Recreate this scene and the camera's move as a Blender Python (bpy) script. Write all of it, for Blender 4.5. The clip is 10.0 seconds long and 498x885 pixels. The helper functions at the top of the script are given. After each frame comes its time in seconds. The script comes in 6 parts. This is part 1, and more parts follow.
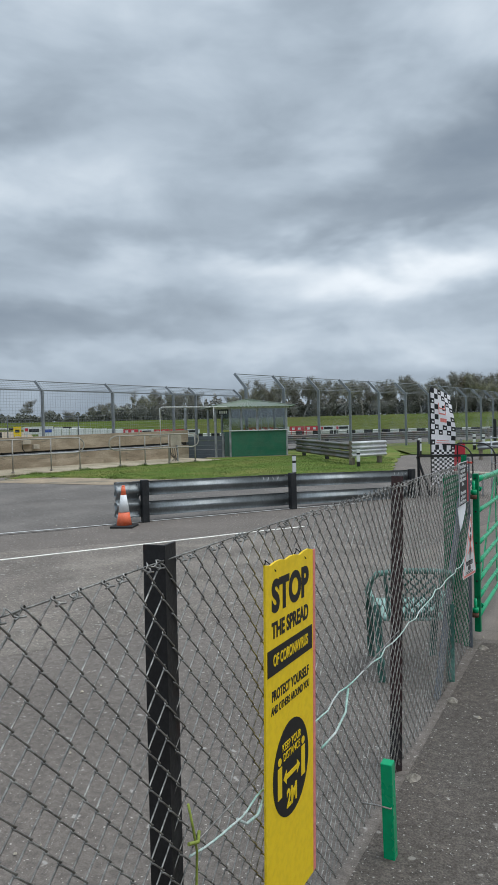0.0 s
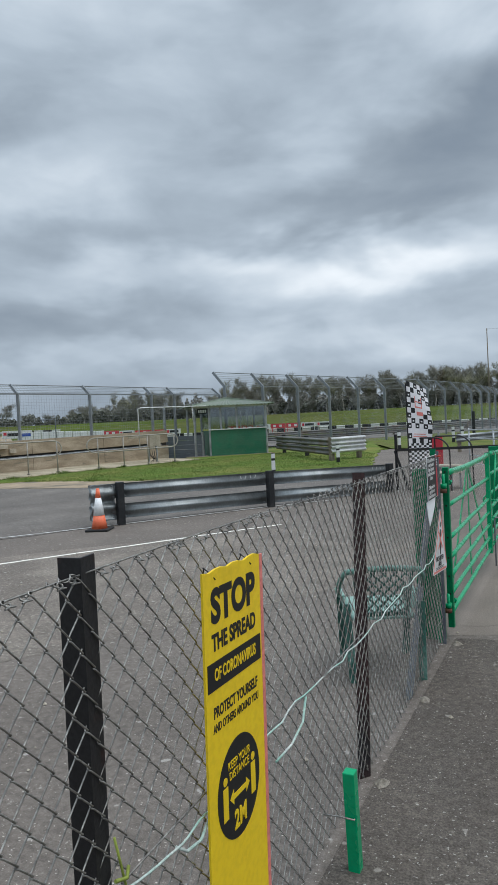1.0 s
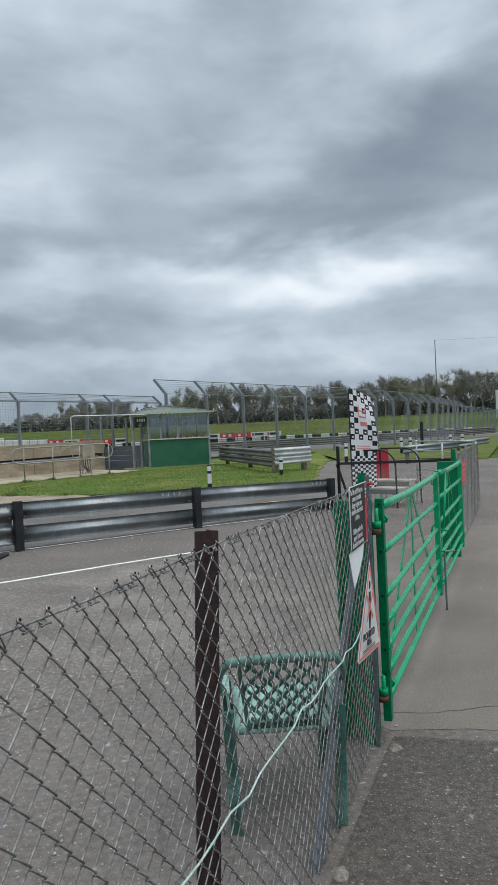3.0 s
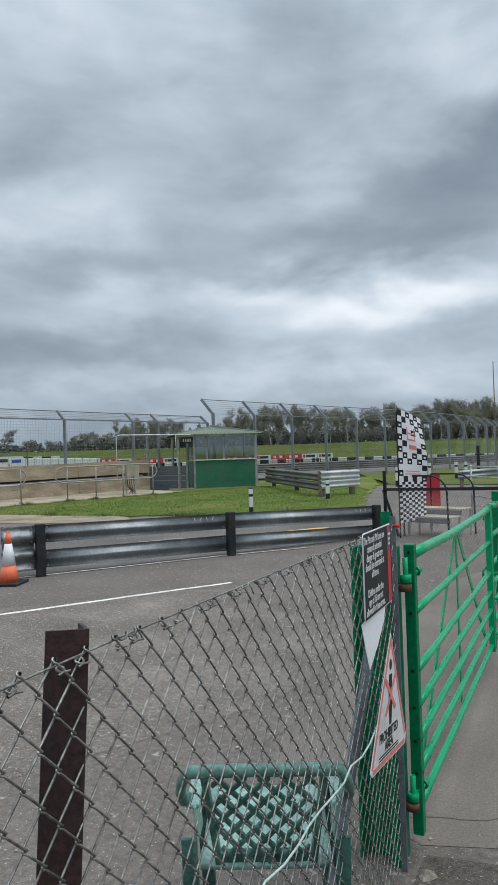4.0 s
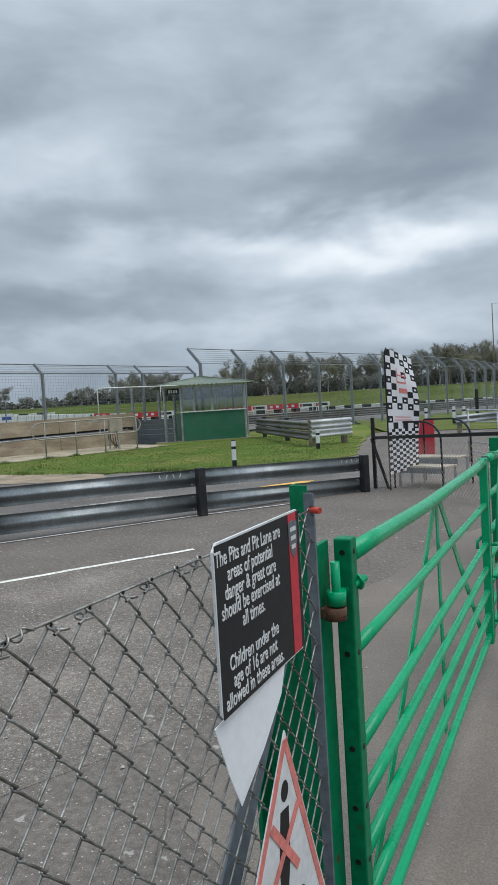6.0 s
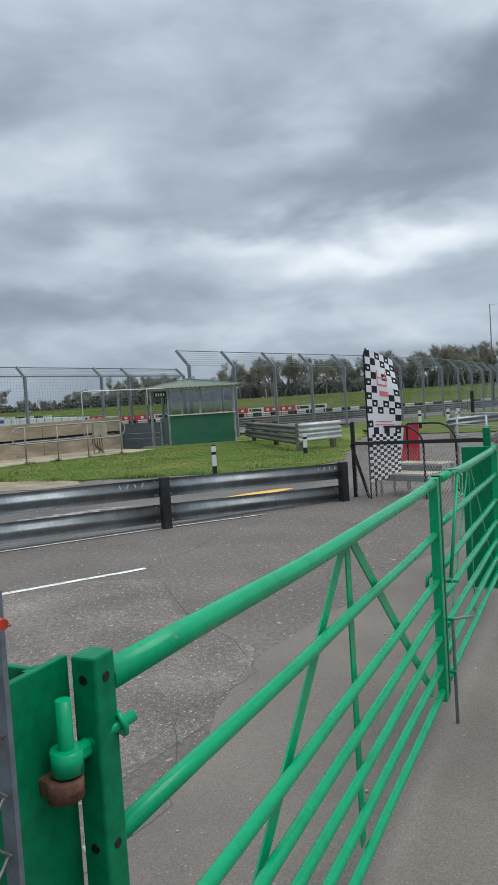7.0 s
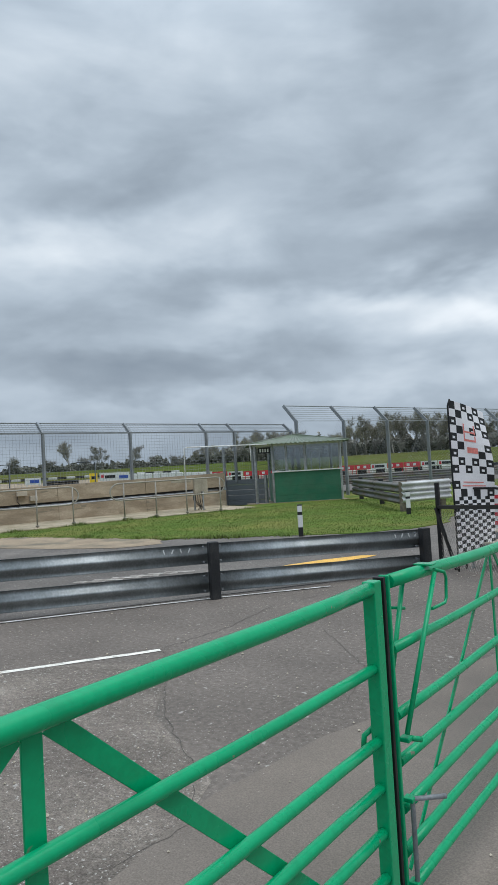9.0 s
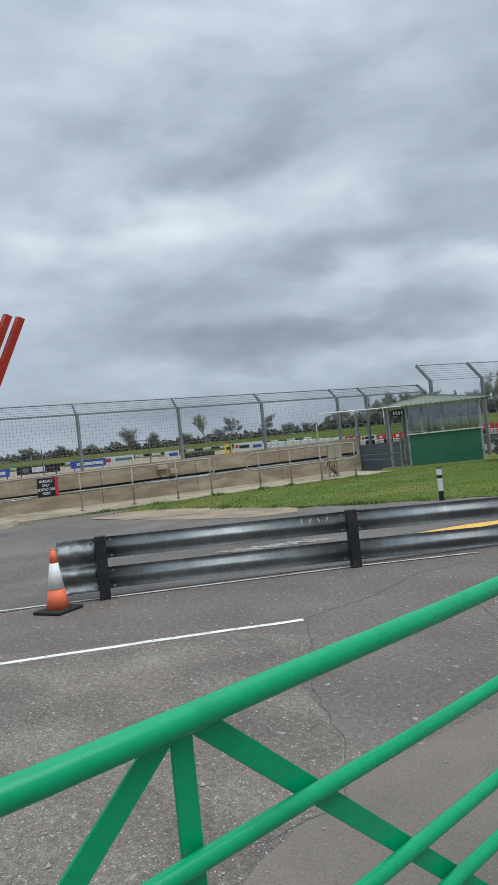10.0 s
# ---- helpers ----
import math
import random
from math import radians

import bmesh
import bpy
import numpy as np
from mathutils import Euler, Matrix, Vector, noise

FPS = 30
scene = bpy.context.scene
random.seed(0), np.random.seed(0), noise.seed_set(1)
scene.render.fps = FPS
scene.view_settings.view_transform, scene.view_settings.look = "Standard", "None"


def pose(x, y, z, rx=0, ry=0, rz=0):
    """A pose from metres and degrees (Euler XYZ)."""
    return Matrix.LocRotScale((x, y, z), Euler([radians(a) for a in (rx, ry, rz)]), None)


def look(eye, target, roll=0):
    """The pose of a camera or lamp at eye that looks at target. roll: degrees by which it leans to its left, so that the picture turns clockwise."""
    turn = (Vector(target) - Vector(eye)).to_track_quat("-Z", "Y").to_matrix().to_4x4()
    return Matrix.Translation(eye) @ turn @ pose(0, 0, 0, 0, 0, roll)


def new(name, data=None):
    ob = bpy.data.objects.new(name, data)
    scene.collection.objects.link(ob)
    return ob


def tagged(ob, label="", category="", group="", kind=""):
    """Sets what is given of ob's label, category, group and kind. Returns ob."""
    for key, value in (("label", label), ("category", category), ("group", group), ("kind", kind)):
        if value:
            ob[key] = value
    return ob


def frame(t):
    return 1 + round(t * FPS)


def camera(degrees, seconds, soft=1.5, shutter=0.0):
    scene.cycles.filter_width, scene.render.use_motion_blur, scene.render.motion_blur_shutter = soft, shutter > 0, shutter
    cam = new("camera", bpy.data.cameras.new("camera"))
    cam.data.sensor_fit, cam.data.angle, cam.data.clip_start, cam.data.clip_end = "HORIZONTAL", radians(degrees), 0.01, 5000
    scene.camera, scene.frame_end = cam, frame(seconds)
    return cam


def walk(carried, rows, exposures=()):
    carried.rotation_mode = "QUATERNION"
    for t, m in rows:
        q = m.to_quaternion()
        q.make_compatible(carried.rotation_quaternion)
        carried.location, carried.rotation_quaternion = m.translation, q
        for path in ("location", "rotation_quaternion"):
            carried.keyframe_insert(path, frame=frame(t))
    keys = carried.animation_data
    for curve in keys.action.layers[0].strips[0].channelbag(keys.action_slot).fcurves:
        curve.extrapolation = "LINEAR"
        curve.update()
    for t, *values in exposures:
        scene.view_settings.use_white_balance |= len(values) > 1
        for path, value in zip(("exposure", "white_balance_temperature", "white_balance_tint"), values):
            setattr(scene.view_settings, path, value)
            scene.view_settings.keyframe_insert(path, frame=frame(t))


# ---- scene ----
cam = camera(39.8, 10.0, soft=1.1)
PATH = [
    (0, (0.829, -1.349, 1.578), (-0.091, 0.426, 1.536), -1.4),
    (0.5, (0.844, -1.315, 1.58), (-0.066, 0.465, 1.532), -2.8),
    (1, (0.886, -1.195, 1.575), (0.011, 0.603, 1.526), -2.9),
    (1.5, (0.816, -0.874, 1.566), (0.034, 0.965, 1.493), -2.2),
    (2, (0.763, -0.492, 1.566), (0.03, 1.367, 1.488), -2.8),
    (2.2, (0.787, -0.327, 1.556), (0.053, 1.533, 1.501), -3.0),
    (3.3, (0.648, 0.502, 1.578), (-0.114, 2.351, 1.557), -2.4),
    (3.5, (0.62, 0.654, 1.556), (-0.194, 2.481, 1.556), -3.2),
    (4, (0.654, 1.029, 1.581), (-0.232, 2.822, 1.62), -1.8),
    (4.5, (0.577, 1.373, 1.552), (-0.224, 3.205, 1.553), 0.1),
    (5, (0.469, 1.667, 1.564), (-0.335, 3.497, 1.514), -2.0),
    (5.2, (0.428, 1.751, 1.541), (-0.431, 3.556, 1.482), -3.0),
    (6.3, (0.547, 2.485, 1.527), (-0.34, 4.273, 1.407), -3.5),
    (6.5, (0.551, 2.651, 1.542), (-0.294, 4.459, 1.411), -3.3),
    (7, (0.635, 3.014, 1.537), (-0.254, 4.803, 1.44), -3.6),
    (7.5, (0.767, 3.359, 1.532), (-0.187, 5.115, 1.447), -0.6),
    (8, (0.839, 3.717, 1.51), (-0.09, 5.486, 1.423), 1.0),
    (8.5, (0.883, 4.035, 1.515), (-0.144, 5.751, 1.525), -0.2),
    (9, (0.964, 4.275, 1.522), (-0.232, 5.875, 1.608), -3.3),
    (9.5, (0.961, 4.388, 1.559), (-0.363, 5.886, 1.629), -6.2),
    (10, (0.876, 4.351, 1.548), (-0.608, 5.692, 1.567), -5.9),
]
walk(cam, [(t, look(eye, target, roll)) for t, eye, target, roll in PATH])

# ---- world and light: overcast sky with heavy layered cloud ----
SUN_AZ, SUN_EL = radians(75), radians(66)


def build_world():
    world = bpy.data.worlds.new("overcast_sky")
    scene.world = world
    world.use_nodes = True
    nt = world.node_tree
    nt.nodes.clear()
    N, L = nt.nodes.new, nt.links.new

    def math_node(op, a, b=None, c=None, clamp=False):
        n = N("ShaderNodeMath")
        n.operation, n.use_clamp = op, clamp
        for i, v in enumerate((a, b, c)):
            if v is None:
                continue
            if isinstance(v, (int, float)):
                n.inputs[i].default_value = v
            else:
                L(v, n.inputs[i])
        return n.outputs[0]

    tc = N("ShaderNodeTexCoord")
    sep = N("ShaderNodeSeparateXYZ")
    L(tc.outputs["Generated"], sep.inputs[0])
    x, y, z = sep.outputs
    comb = N("ShaderNodeCombineXYZ")
    L(math_node("MULTIPLY", x, 2.0), comb.inputs[0])
    L(math_node("MULTIPLY", y, 2.0), comb.inputs[1])
    L(math_node("MULTIPLY", z, 4.6), comb.inputs[2])

    def cloud(scale, detail, rough, dist, off):
        n = N("ShaderNodeTexNoise")
        n.inputs["Scale"].default_value, n.inputs["Detail"].default_value = scale, detail
        n.inputs["Roughness"].default_value, n.inputs["Distortion"].default_value = rough, dist
        add = N("ShaderNodeVectorMath")
        add.operation = "ADD"
        add.inputs[1].default_value = (off, off * 0.6, off * 0.3)
        L(comb.outputs[0], add.inputs[0])
        L(add.outputs[0], n.inputs["Vector"])
        return n.outputs[0]

    big = cloud(1.0, 5, 0.50, 0.5, 2.3)
    fine = cloud(2.7, 5, 0.52, 0.35, 7.1)
    warp = cloud(1.7, 4, 0.5, 0.2, 12.0)
    warp2 = cloud(2.2, 4, 0.5, 0.2, 21.0)
    u = math_node("ADD", math_node("ARCTAN2", x, y), math_node("MULTIPLY", math_node("SUBTRACT", warp, 0.5), 0.5))
    v = math_node("ADD", z, math_node("MULTIPLY", math_node("SUBTRACT", warp2, 0.5), 0.22))
    tone = math_node("ADD", math_node("MULTIPLY", math_node("SUBTRACT", big, 0.5), 0.70),
                     math_node("MULTIPLY", math_node("SUBTRACT", fine, 0.5), 0.42))
    tone = math_node("ADD", tone, 0.445)
    # cloud masses: azimuth, height, half-widths, strength
    for az, el, a, b, amp in ((-14, 0.200, 11, 0.036, 0.34), (-8, 0.375, 10, 0.050, -0.22), (-14, 0.300, 12, 0.040, -0.30), (-27, 0.315, 7, 0.045, -0.10), (-6, 0.485, 6, 0.045, 0.20), (-13, 0.435, 5, 0.034, 0.14), (-18, 0.395, 4, 0.028, 0.10),
                              (-22, 0.500, 7, 0.060, -0.14), (-34, 0.50, 12, 0.10, 0.12), (-43, 0.32, 8, 0.05, 0.08), (-27, 0.245, 6, 0.03, 0.26), (-38, 0.265, 7, 0.035, -0.14), (-42, 0.14, 12, 0.035, -0.14), (-58, 0.31, 10, 0.06, 0.26),
                              (-48, 0.40, 8, 0.05, -0.16), (-50, 0.17, 9, 0.03, -0.16), (-39, 0.22, 5, 0.025, 0.14), (-60, 0.50, 9, 0.07, 0.14), (-25, 0.115, 30, 0.022, 0.14), (-30, 0.05, 50, 0.03, -0.12)):
        du = math_node("DIVIDE", math_node("SUBTRACT", u, radians(az)), radians(a))
        dv = math_node("DIVIDE", math_node("SUBTRACT", v, el), b)
        r2 = math_node("ADD", math_node("MULTIPLY", du, du), math_node("MULTIPLY", dv, dv))
        tone = math_node("ADD", tone, math_node("MULTIPLY", math_node("EXPONENT", math_node("MULTIPLY", r2, -1.0)), amp))
    ramp = N("ShaderNodeValToRGB")
    cr = ramp.color_ramp
    cr.interpolation = "B_SPLINE"
    cr.elements[0].position, cr.elements[0].color = 0.05, (0.16, 0.205, 0.265, 1)
    cr.elements[1].position, cr.elements[1].color = 1.0, (0.86, 0.90, 0.94, 1)
    for p, c in ((0.32, (0.258, 0.310, 0.368, 1)), (0.52, (0.372, 0.445, 0.525, 1)), (0.75, (0.56, 0.63, 0.70, 1))):
        e = cr.elements.new(p)
        e.color = c
    L(tone, ramp.inputs[0])
    # an overcast sky is brightest overhead
    lift = N("ShaderNodeMapRange")
    lift.interpolation_type = "SMOOTHSTEP"
    for i, val in ((1, 0.5), (2, 1.0), (3, 1.0), (4, ZENITH)):
        lift.inputs[i].default_value = val
    L(z, lift.inputs[0])
    bg = N("ShaderNodeBackground")
    L(ramp.outputs[0], bg.inputs[0])
    L(math_node("MULTIPLY", lift.outputs[0], SKY), bg.inputs[1])
    out = N("ShaderNodeOutputWorld")
    L(bg.outputs[0], out.inputs[0])
    sun = bpy.data.lights.new("sun", "SUN")
    sun.energy, sun.angle, sun.color = 1.12, radians(45), (1.0, 0.97, 0.93)
    ob = new("sun", sun)
    d = Vector((math.sin(SUN_AZ) * math.cos(SUN_EL), math.cos(SUN_AZ) * math.cos(SUN_EL), math.sin(SUN_EL)))
    ob.matrix_world = look(d * 50, (0, 0, 0))


SKY, ZENITH = 1.22, 3.0
build_world()
scene.view_settings.exposure = 0.0


# ---- materials ----
def mat(name, base, rough=0.6, metal=0.0, var=0.25, scale=6.0, fine=90.0, bump=0.15, tint=None, tint_amount=0.0, tint_scale=2.0,
        spots=None, spot_scale=40.0, spot_level=0.7, bump_dist=0.004, random_piece=0.0, stretch=(1, 1, 1), spec=0.5, flecks=None):
    """A node material: base colour varied at two scales, an optional second colour in patches and in small spots, fine relief."""
    m = bpy.data.materials.new(name)
    m.use_nodes = True
    nt = m.node_tree
    N, L = nt.nodes.new, nt.links.new
    b = nt.nodes["Principled BSDF"]
    tc = N("ShaderNodeTexCoord")
    mp = N("ShaderNodeMapping")
    mp.inputs["Scale"].default_value = stretch
    L(tc.outputs["Object"], mp.inputs[0])

    def nz(s, detail=4, rough_=0.6):
        n = N("ShaderNodeTexNoise")
        n.inputs["Scale"].default_value, n.inputs["Detail"].default_value, n.inputs["Roughness"].default_value = s, detail, rough_
        L(mp.outputs[0], n.inputs["Vector"])
        return n.outputs[0]

    def mix(kind, fac, a, c):
        n = N("ShaderNodeMix")
        n.data_type, n.blend_type = "RGBA", kind
        for i, v in ((0, fac), (6, a), (7, c)):
            if isinstance(v, (int, float)):
                n.inputs[i].default_value = v
            elif isinstance(v, tuple):
                n.inputs[i].default_value = (*v, 1)
            else:
                L(v, n.inputs[i])
        return n.outputs[2]

    def step(src, lo, hi, a=0.0, c=1.0):
        n = N("ShaderNodeMapRange")
        for i, v in ((1, lo), (2, hi), (3, a), (4, c)):
            n.inputs[i].default_value = v
        L(src, n.inputs[0])
        return n.outputs[0]

    big, small = nz(scale), nz(fine, 3)
    col = base
    if tint:
        col = mix("MIX", step(nz(tint_scale, 6, 0.65), 0.62 - tint_amount * 0.5, 0.72 - tint_amount * 0.25), base, tint)
    k1 = N("ShaderNodeCombineColor")
    for i in range(3):
        L(step(big, 0.25, 0.75, 1 - var, 1 + var * 0.6), k1.inputs[i])
    col = mix("MULTIPLY", 1.0, col, k1.outputs[0])
    k2 = N("ShaderNodeCombineColor")
    for i in range(3):
        L(step(small, 0.36, 0.64, 1 - var * 0.9, 1 + var * 0.8), k2.inputs[i])
    col = mix("MULTIPLY", 1.0, col, k2.outputs[0])
    if random_piece:
        oi = N("ShaderNodeObjectInfo")
        k3 = N("ShaderNodeCombineColor")
        for i in range(3):
            L(step(oi.outputs["Random"], 0, 1, 1 - random_piece, 1 + random_piece), k3.inputs[i])
        col = mix("MULTIPLY", 1.0, col, k3.outputs[0])
    if spots:
        col = mix("MIX", step(nz(spot_scale, 2, 0.5), spot_level, spot_level + 0.04), col, spots)
    if flecks:
        kf = N("ShaderNodeCombineColor")
        for i in range(3):
            L(step(nz(26, 2, 0.6), 0.34, 0.66, 0.80, 1.17), kf.inputs[i])
        col = mix("MULTIPLY", 1.0, col, kf.outputs[0])
        col = mix("MIX", step(nz(13.0, 2, 0.5), 0.685, 0.72, 0.0, 0.75), col, flecks)
    L(col, b.inputs["Base Color"])
    b.inputs["Metallic"].default_value = metal
    L(step(big, 0.2, 0.8, max(0.03, rough - 0.12), min(1, rough + 0.12)), b.inputs["Roughness"])
    b.inputs["Specular IOR Level"].default_value = spec
    if bump:
        bp = N("ShaderNodeBump")
        bp.inputs["Strength"].default_value, bp.inputs["Distance"].default_value = bump, bump_dist
        L(small, bp.inputs["Height"])
        L(bp.outputs[0], b.inputs["Normal"])
    return m


def glass_mat(name, tint=(0.9, 0.95, 0.95), rough=0.03, alpha=0.25):
    m = bpy.data.materials.new(name)
    m.use_nodes = True
    nt = m.node_tree
    nt.nodes.clear()
    N, L = nt.nodes.new, nt.links.new
    tr, gl, mx, out = N("ShaderNodeBsdfTransparent"), N("ShaderNodeBsdfGlossy"), N("ShaderNodeMixShader"), N("ShaderNodeOutputMaterial")
    tr.inputs[0].default_value = (*tint, 1)
    gl.inputs["Roughness"].default_value = rough
    gl.inputs[0].default_value = (0.9, 0.92, 0.95, 1)
    mx.inputs[0].default_value = alpha
    L(tr.outputs[0], mx.inputs[1])
    L(gl.outputs[0], mx.inputs[2])
    L(mx.outputs[0], out.inputs[0])
    return m


M = {}
M["asphalt"] = mat("asphalt", (0.208, 0.178, 0.154), 0.92, 0, 0.20, 0.8, 130, 0.6, (0.178, 0.152, 0.131), 0.5, 0.5, (0.54, 0.49, 0.43), 70, 0.66, 0.010, spec=0.2, flecks=(0.44, 0.41, 0.37))
M["asphalt_coarse"] = mat("asphalt_coarse", (0.235, 0.200, 0.170), 0.92, 0, 0.36, 1.2, 110, 0.9, (0.29, 0.25, 0.21), 0.3, 1.4, (0.54, 0.50, 0.45), 60, 0.64, 0.012, spec=0.2, flecks=(0.46, 0.43, 0.39))
M["path"] = mat("asphalt_path", (0.140, 0.118, 0.099), 0.92, 0, 0.36, 0.9, 120, 1.0, (0.135, 0.117, 0.100), 0.4, 0.8, (0.42, 0.39, 0.35), 70, 0.66, 0.01, spec=0.2, flecks=(0.36, 0.33, 0.29))
M["asphalt_smooth"] = mat("smooth_asphalt", (0.205, 0.174, 0.148), 0.9, 0, 0.20, 0.9, 120, 0.6, (0.235, 0.198, 0.165), 0.5, 0.7, (0.42, 0.38, 0.33), 60, 0.72, 0.006, spec=0.2)
M["rough_grass"] = mat("rough_grass", (0.115, 0.155, 0.034), 0.95, 0, 0.35, 1.4, 30, 0.6, (0.16, 0.155, 0.05), 0.4, 0.6, spec=0.1)
M["ghost_line"] = mat("ghost_road_paint", (0.29, 0.275, 0.255), 0.85, 0, 0.3, 6, 90, 0.3, (0.21, 0.19, 0.175), 0.8, 9)
M["asphalt_dark"] = mat("asphalt_dark", (0.158, 0.141, 0.126), 0.88, 0, 0.3, 0.5, 130, 0.6, (0.22, 0.197, 0.175), 0.4, 0.35, (0.4, 0.38, 0.35), 70, 0.70, 0.005, spec=0.2, flecks=(0.36, 0.34, 0.31))
M["grass"] = mat("grass", (0.120, 0.182, 0.034), 0.9, 0, 0.22, 1.1, 45, 0.6, (0.215, 0.215, 0.06), 0.35, 0.45, None, 0, 0, 0.03, spec=0.1)
M["far_grass"] = mat("far_grass", (0.090, 0.120, 0.030), 0.95, 0, 0.3, 0.06, 0.9, 0.0, (0.125, 0.125, 0.045), 0.35, 0.02, spec=0.0)
M["blade"] = mat("grass_blade", (0.128, 0.198, 0.036), 0.9, 0, 0.28, 1.3, 9, 0, (0.185, 0.200, 0.060), 0.30, 0.6)
M["dirt"] = mat("dirt", (0.38, 0.29, 0.195), 0.95, 0, 0.3, 1.5, 60, 0.6, (0.2, 0.17, 0.12), 0.3, 1.0)
M["footing"] = mat("dirty_footing_concrete", (0.34, 0.30, 0.25), 0.95, 0, 0.35, 14, 70, 0.5, (0.22, 0.19, 0.15), 0.5, 18)
M["concrete"] = mat("concrete", (0.52, 0.425, 0.315), 0.92, 0, 0.18, 0.9, 30, 0.3, (0.34, 0.27, 0.19), 0.60, 1.5, (0.26, 0.22, 0.16), 3.5, 0.66, spec=0.2, stretch=(0.7, 0.7, 2.6))
M["pale_concrete"] = mat("pale_concrete", (0.55, 0.48, 0.38), 0.92, 0, 0.2, 2.0, 60, 0.3, (0.38, 0.33, 0.26), 0.3, 1.2, spec=0.2)
M["terrace"] = mat("tan_concrete", (0.50, 0.42, 0.31), 0.92, 0, 0.3, 1.5, 50, 0.35, (0.33, 0.28, 0.19), 0.5, 1.4, spec=0.2)
M["hatch"] = mat("faded_hatch_paint", (0.62, 0.58, 0.52), 0.85, 0, 0.25, 8, 60, 0.2, (0.24, 0.21, 0.18), 0.6, 9)
M["white_line"] = mat("road_paint", (0.92, 0.87, 0.77), 0.7, 0, 0.12, 5, 60, 0.2, (0.5, 0.47, 0.42), 0.25, 9)
M["worn_line"] = mat("worn_road_paint", (0.70, 0.69, 0.66), 0.8, 0, 0.2, 6, 60, 0.3, (0.34, 0.31, 0.28), 0.3, 7)
M["yellow_line"] = mat("yellow_road_paint", (0.88, 0.50, 0.10), 0.7, 0, 0.2, 5, 90, 0.3)
M["crack"] = mat("crack", (0.10, 0.087, 0.075), 0.95, 0, 0.3, 8, 60, 0.2)
M["green_paint"] = mat("green_gate_paint", (0.0, 0.365, 0.150), 0.28, 0, 0.06, 4, 60, 0.06, (0.001, 0.315, 0.128), 0.25, 5, (0.25, 0.22, 0.17), 24, 0.735, 0.0015, spec=0.28)
for nd in M["green_paint"].node_tree.nodes:
    if nd.type == "BSDF_PRINCIPLED":
        nd.inputs["Coat Weight"].default_value, nd.inputs["Coat Roughness"].default_value = 0.16, 0.10
# plate green, deepened a little for the shade on the hinge stile
M["green_plate"] = mat("green_plate_paint", (0.0, 0.215, 0.088), 0.45, 0, 0.18, 3, 40, 0.15, (0.0, 0.18, 0.072), 0.35, 3, (0.10, 0.045, 0.022), 9, 0.72, spec=0.2)
M["galv"] = mat("galvanised_steel", (0.52, 0.54, 0.56), 0.45, 0.75, 0.25, 6, 120, 0.1, (0.38, 0.39, 0.40), 0.4, 4)
M["fence_steel"] = mat("dull_fence_steel", (0.27, 0.29, 0.31), 0.6, 0.3, 0.2, 4, 80, 0.05, (0.25, 0.26, 0.27), 0.4, 3)
M["dull_tube"] = mat("dull_handrail_steel", (0.42, 0.39, 0.34), 0.6, 0.25, 0.2, 4, 80, 0.05, (0.3, 0.27, 0.23), 0.4, 3)
M["wire"] = mat("galvanised_wire", (0.37, 0.355, 0.325), 0.42, 0.75, 0.40, 9, 80, 0, (0.24, 0.22, 0.20), 0.35, 7)
M["armco"] = mat("armco_steel", (0.320, 0.342, 0.350), 0.42, 0.62, 0.14, 2.2, 40, 0.06, (0.20, 0.215, 0.215), 0.45, 1.3, (0.60, 0.60, 0.57), 16, 0.80, 0.003, stretch=(1, 1, 0.6))
M["rusty_armco"] = mat("rusty_armco_steel", (0.20, 0.20, 0.19), 0.6, 0.4, 0.3, 2, 60, 0.15, (0.20, 0.15, 0.11), 0.3, 1.5)
M["white_armco"] = mat("pale_armco_steel", (0.68, 0.69, 0.69), 0.5, 0.15, 0.15, 2, 60, 0.12, (0.48, 0.48, 0.46), 0.4, 2)
M["black_post"] = mat("black_post", (0.014, 0.015, 0.017), 0.6, 0, 0.3, 5, 60, 0.25, (0.03, 0.03, 0.03), 0.3, 5, (0.3, 0.3, 0.3), 70, 0.77)
M["angle_iron"] = mat("black_angle_iron", (0.018, 0.017, 0.018), 0.5, 0.2, 0.3, 8, 90, 0.3, (0.065, 0.022, 0.014), 0.08, 3.5)
M["red_iron"] = mat("maroon_angle_iron", (0.055, 0.022, 0.020), 0.6, 0.1, 0.4, 6, 90, 0.3, (0.02, 0.017, 0.018), 0.5, 3)
M["black_steel"] = mat("black_steel", (0.012, 0.012, 0.013), 0.45, 0.1, 0.3, 8, 60, 0.1)
M["rust"] = mat("rusty_steel", (0.16, 0.075, 0.045), 0.8, 0.2, 0.4, 20, 90, 0.3)
M["timber"] = mat("weathered_timber", (0.27, 0.225, 0.17), 0.9, 0, 0.3, 5, 60, 0.3, (0.16, 0.13, 0.1), 0.4, 3)
M["hut_green"] = mat("hut_green_boards", (0.042, 0.165, 0.092), 0.55, 0, 0.2, 1.5, 40, 0.12, (0.02, 0.16, 0.085), 0.35, 2)
M["roof_green"] = mat("hut_roof_sheet", (0.225, 0.255, 0.21), 0.6, 0.1, 0.2, 2, 40, 0.1, (0.15, 0.19, 0.13), 0.4, 2)
M["brick_red"] = mat("brown_brick", (0.22, 0.13, 0.085), 0.9, 0, 0.3, 5, 60, 0.3, random_piece=0.25)
M["grey_panel"] = mat("grey_sheet", (0.16, 0.18, 0.20), 0.55, 0.2, 0.2, 2, 40, 0.1)
M["glass"] = glass_mat("clear_glass", (0.80, 0.83, 0.83), 0.05, 0.10)
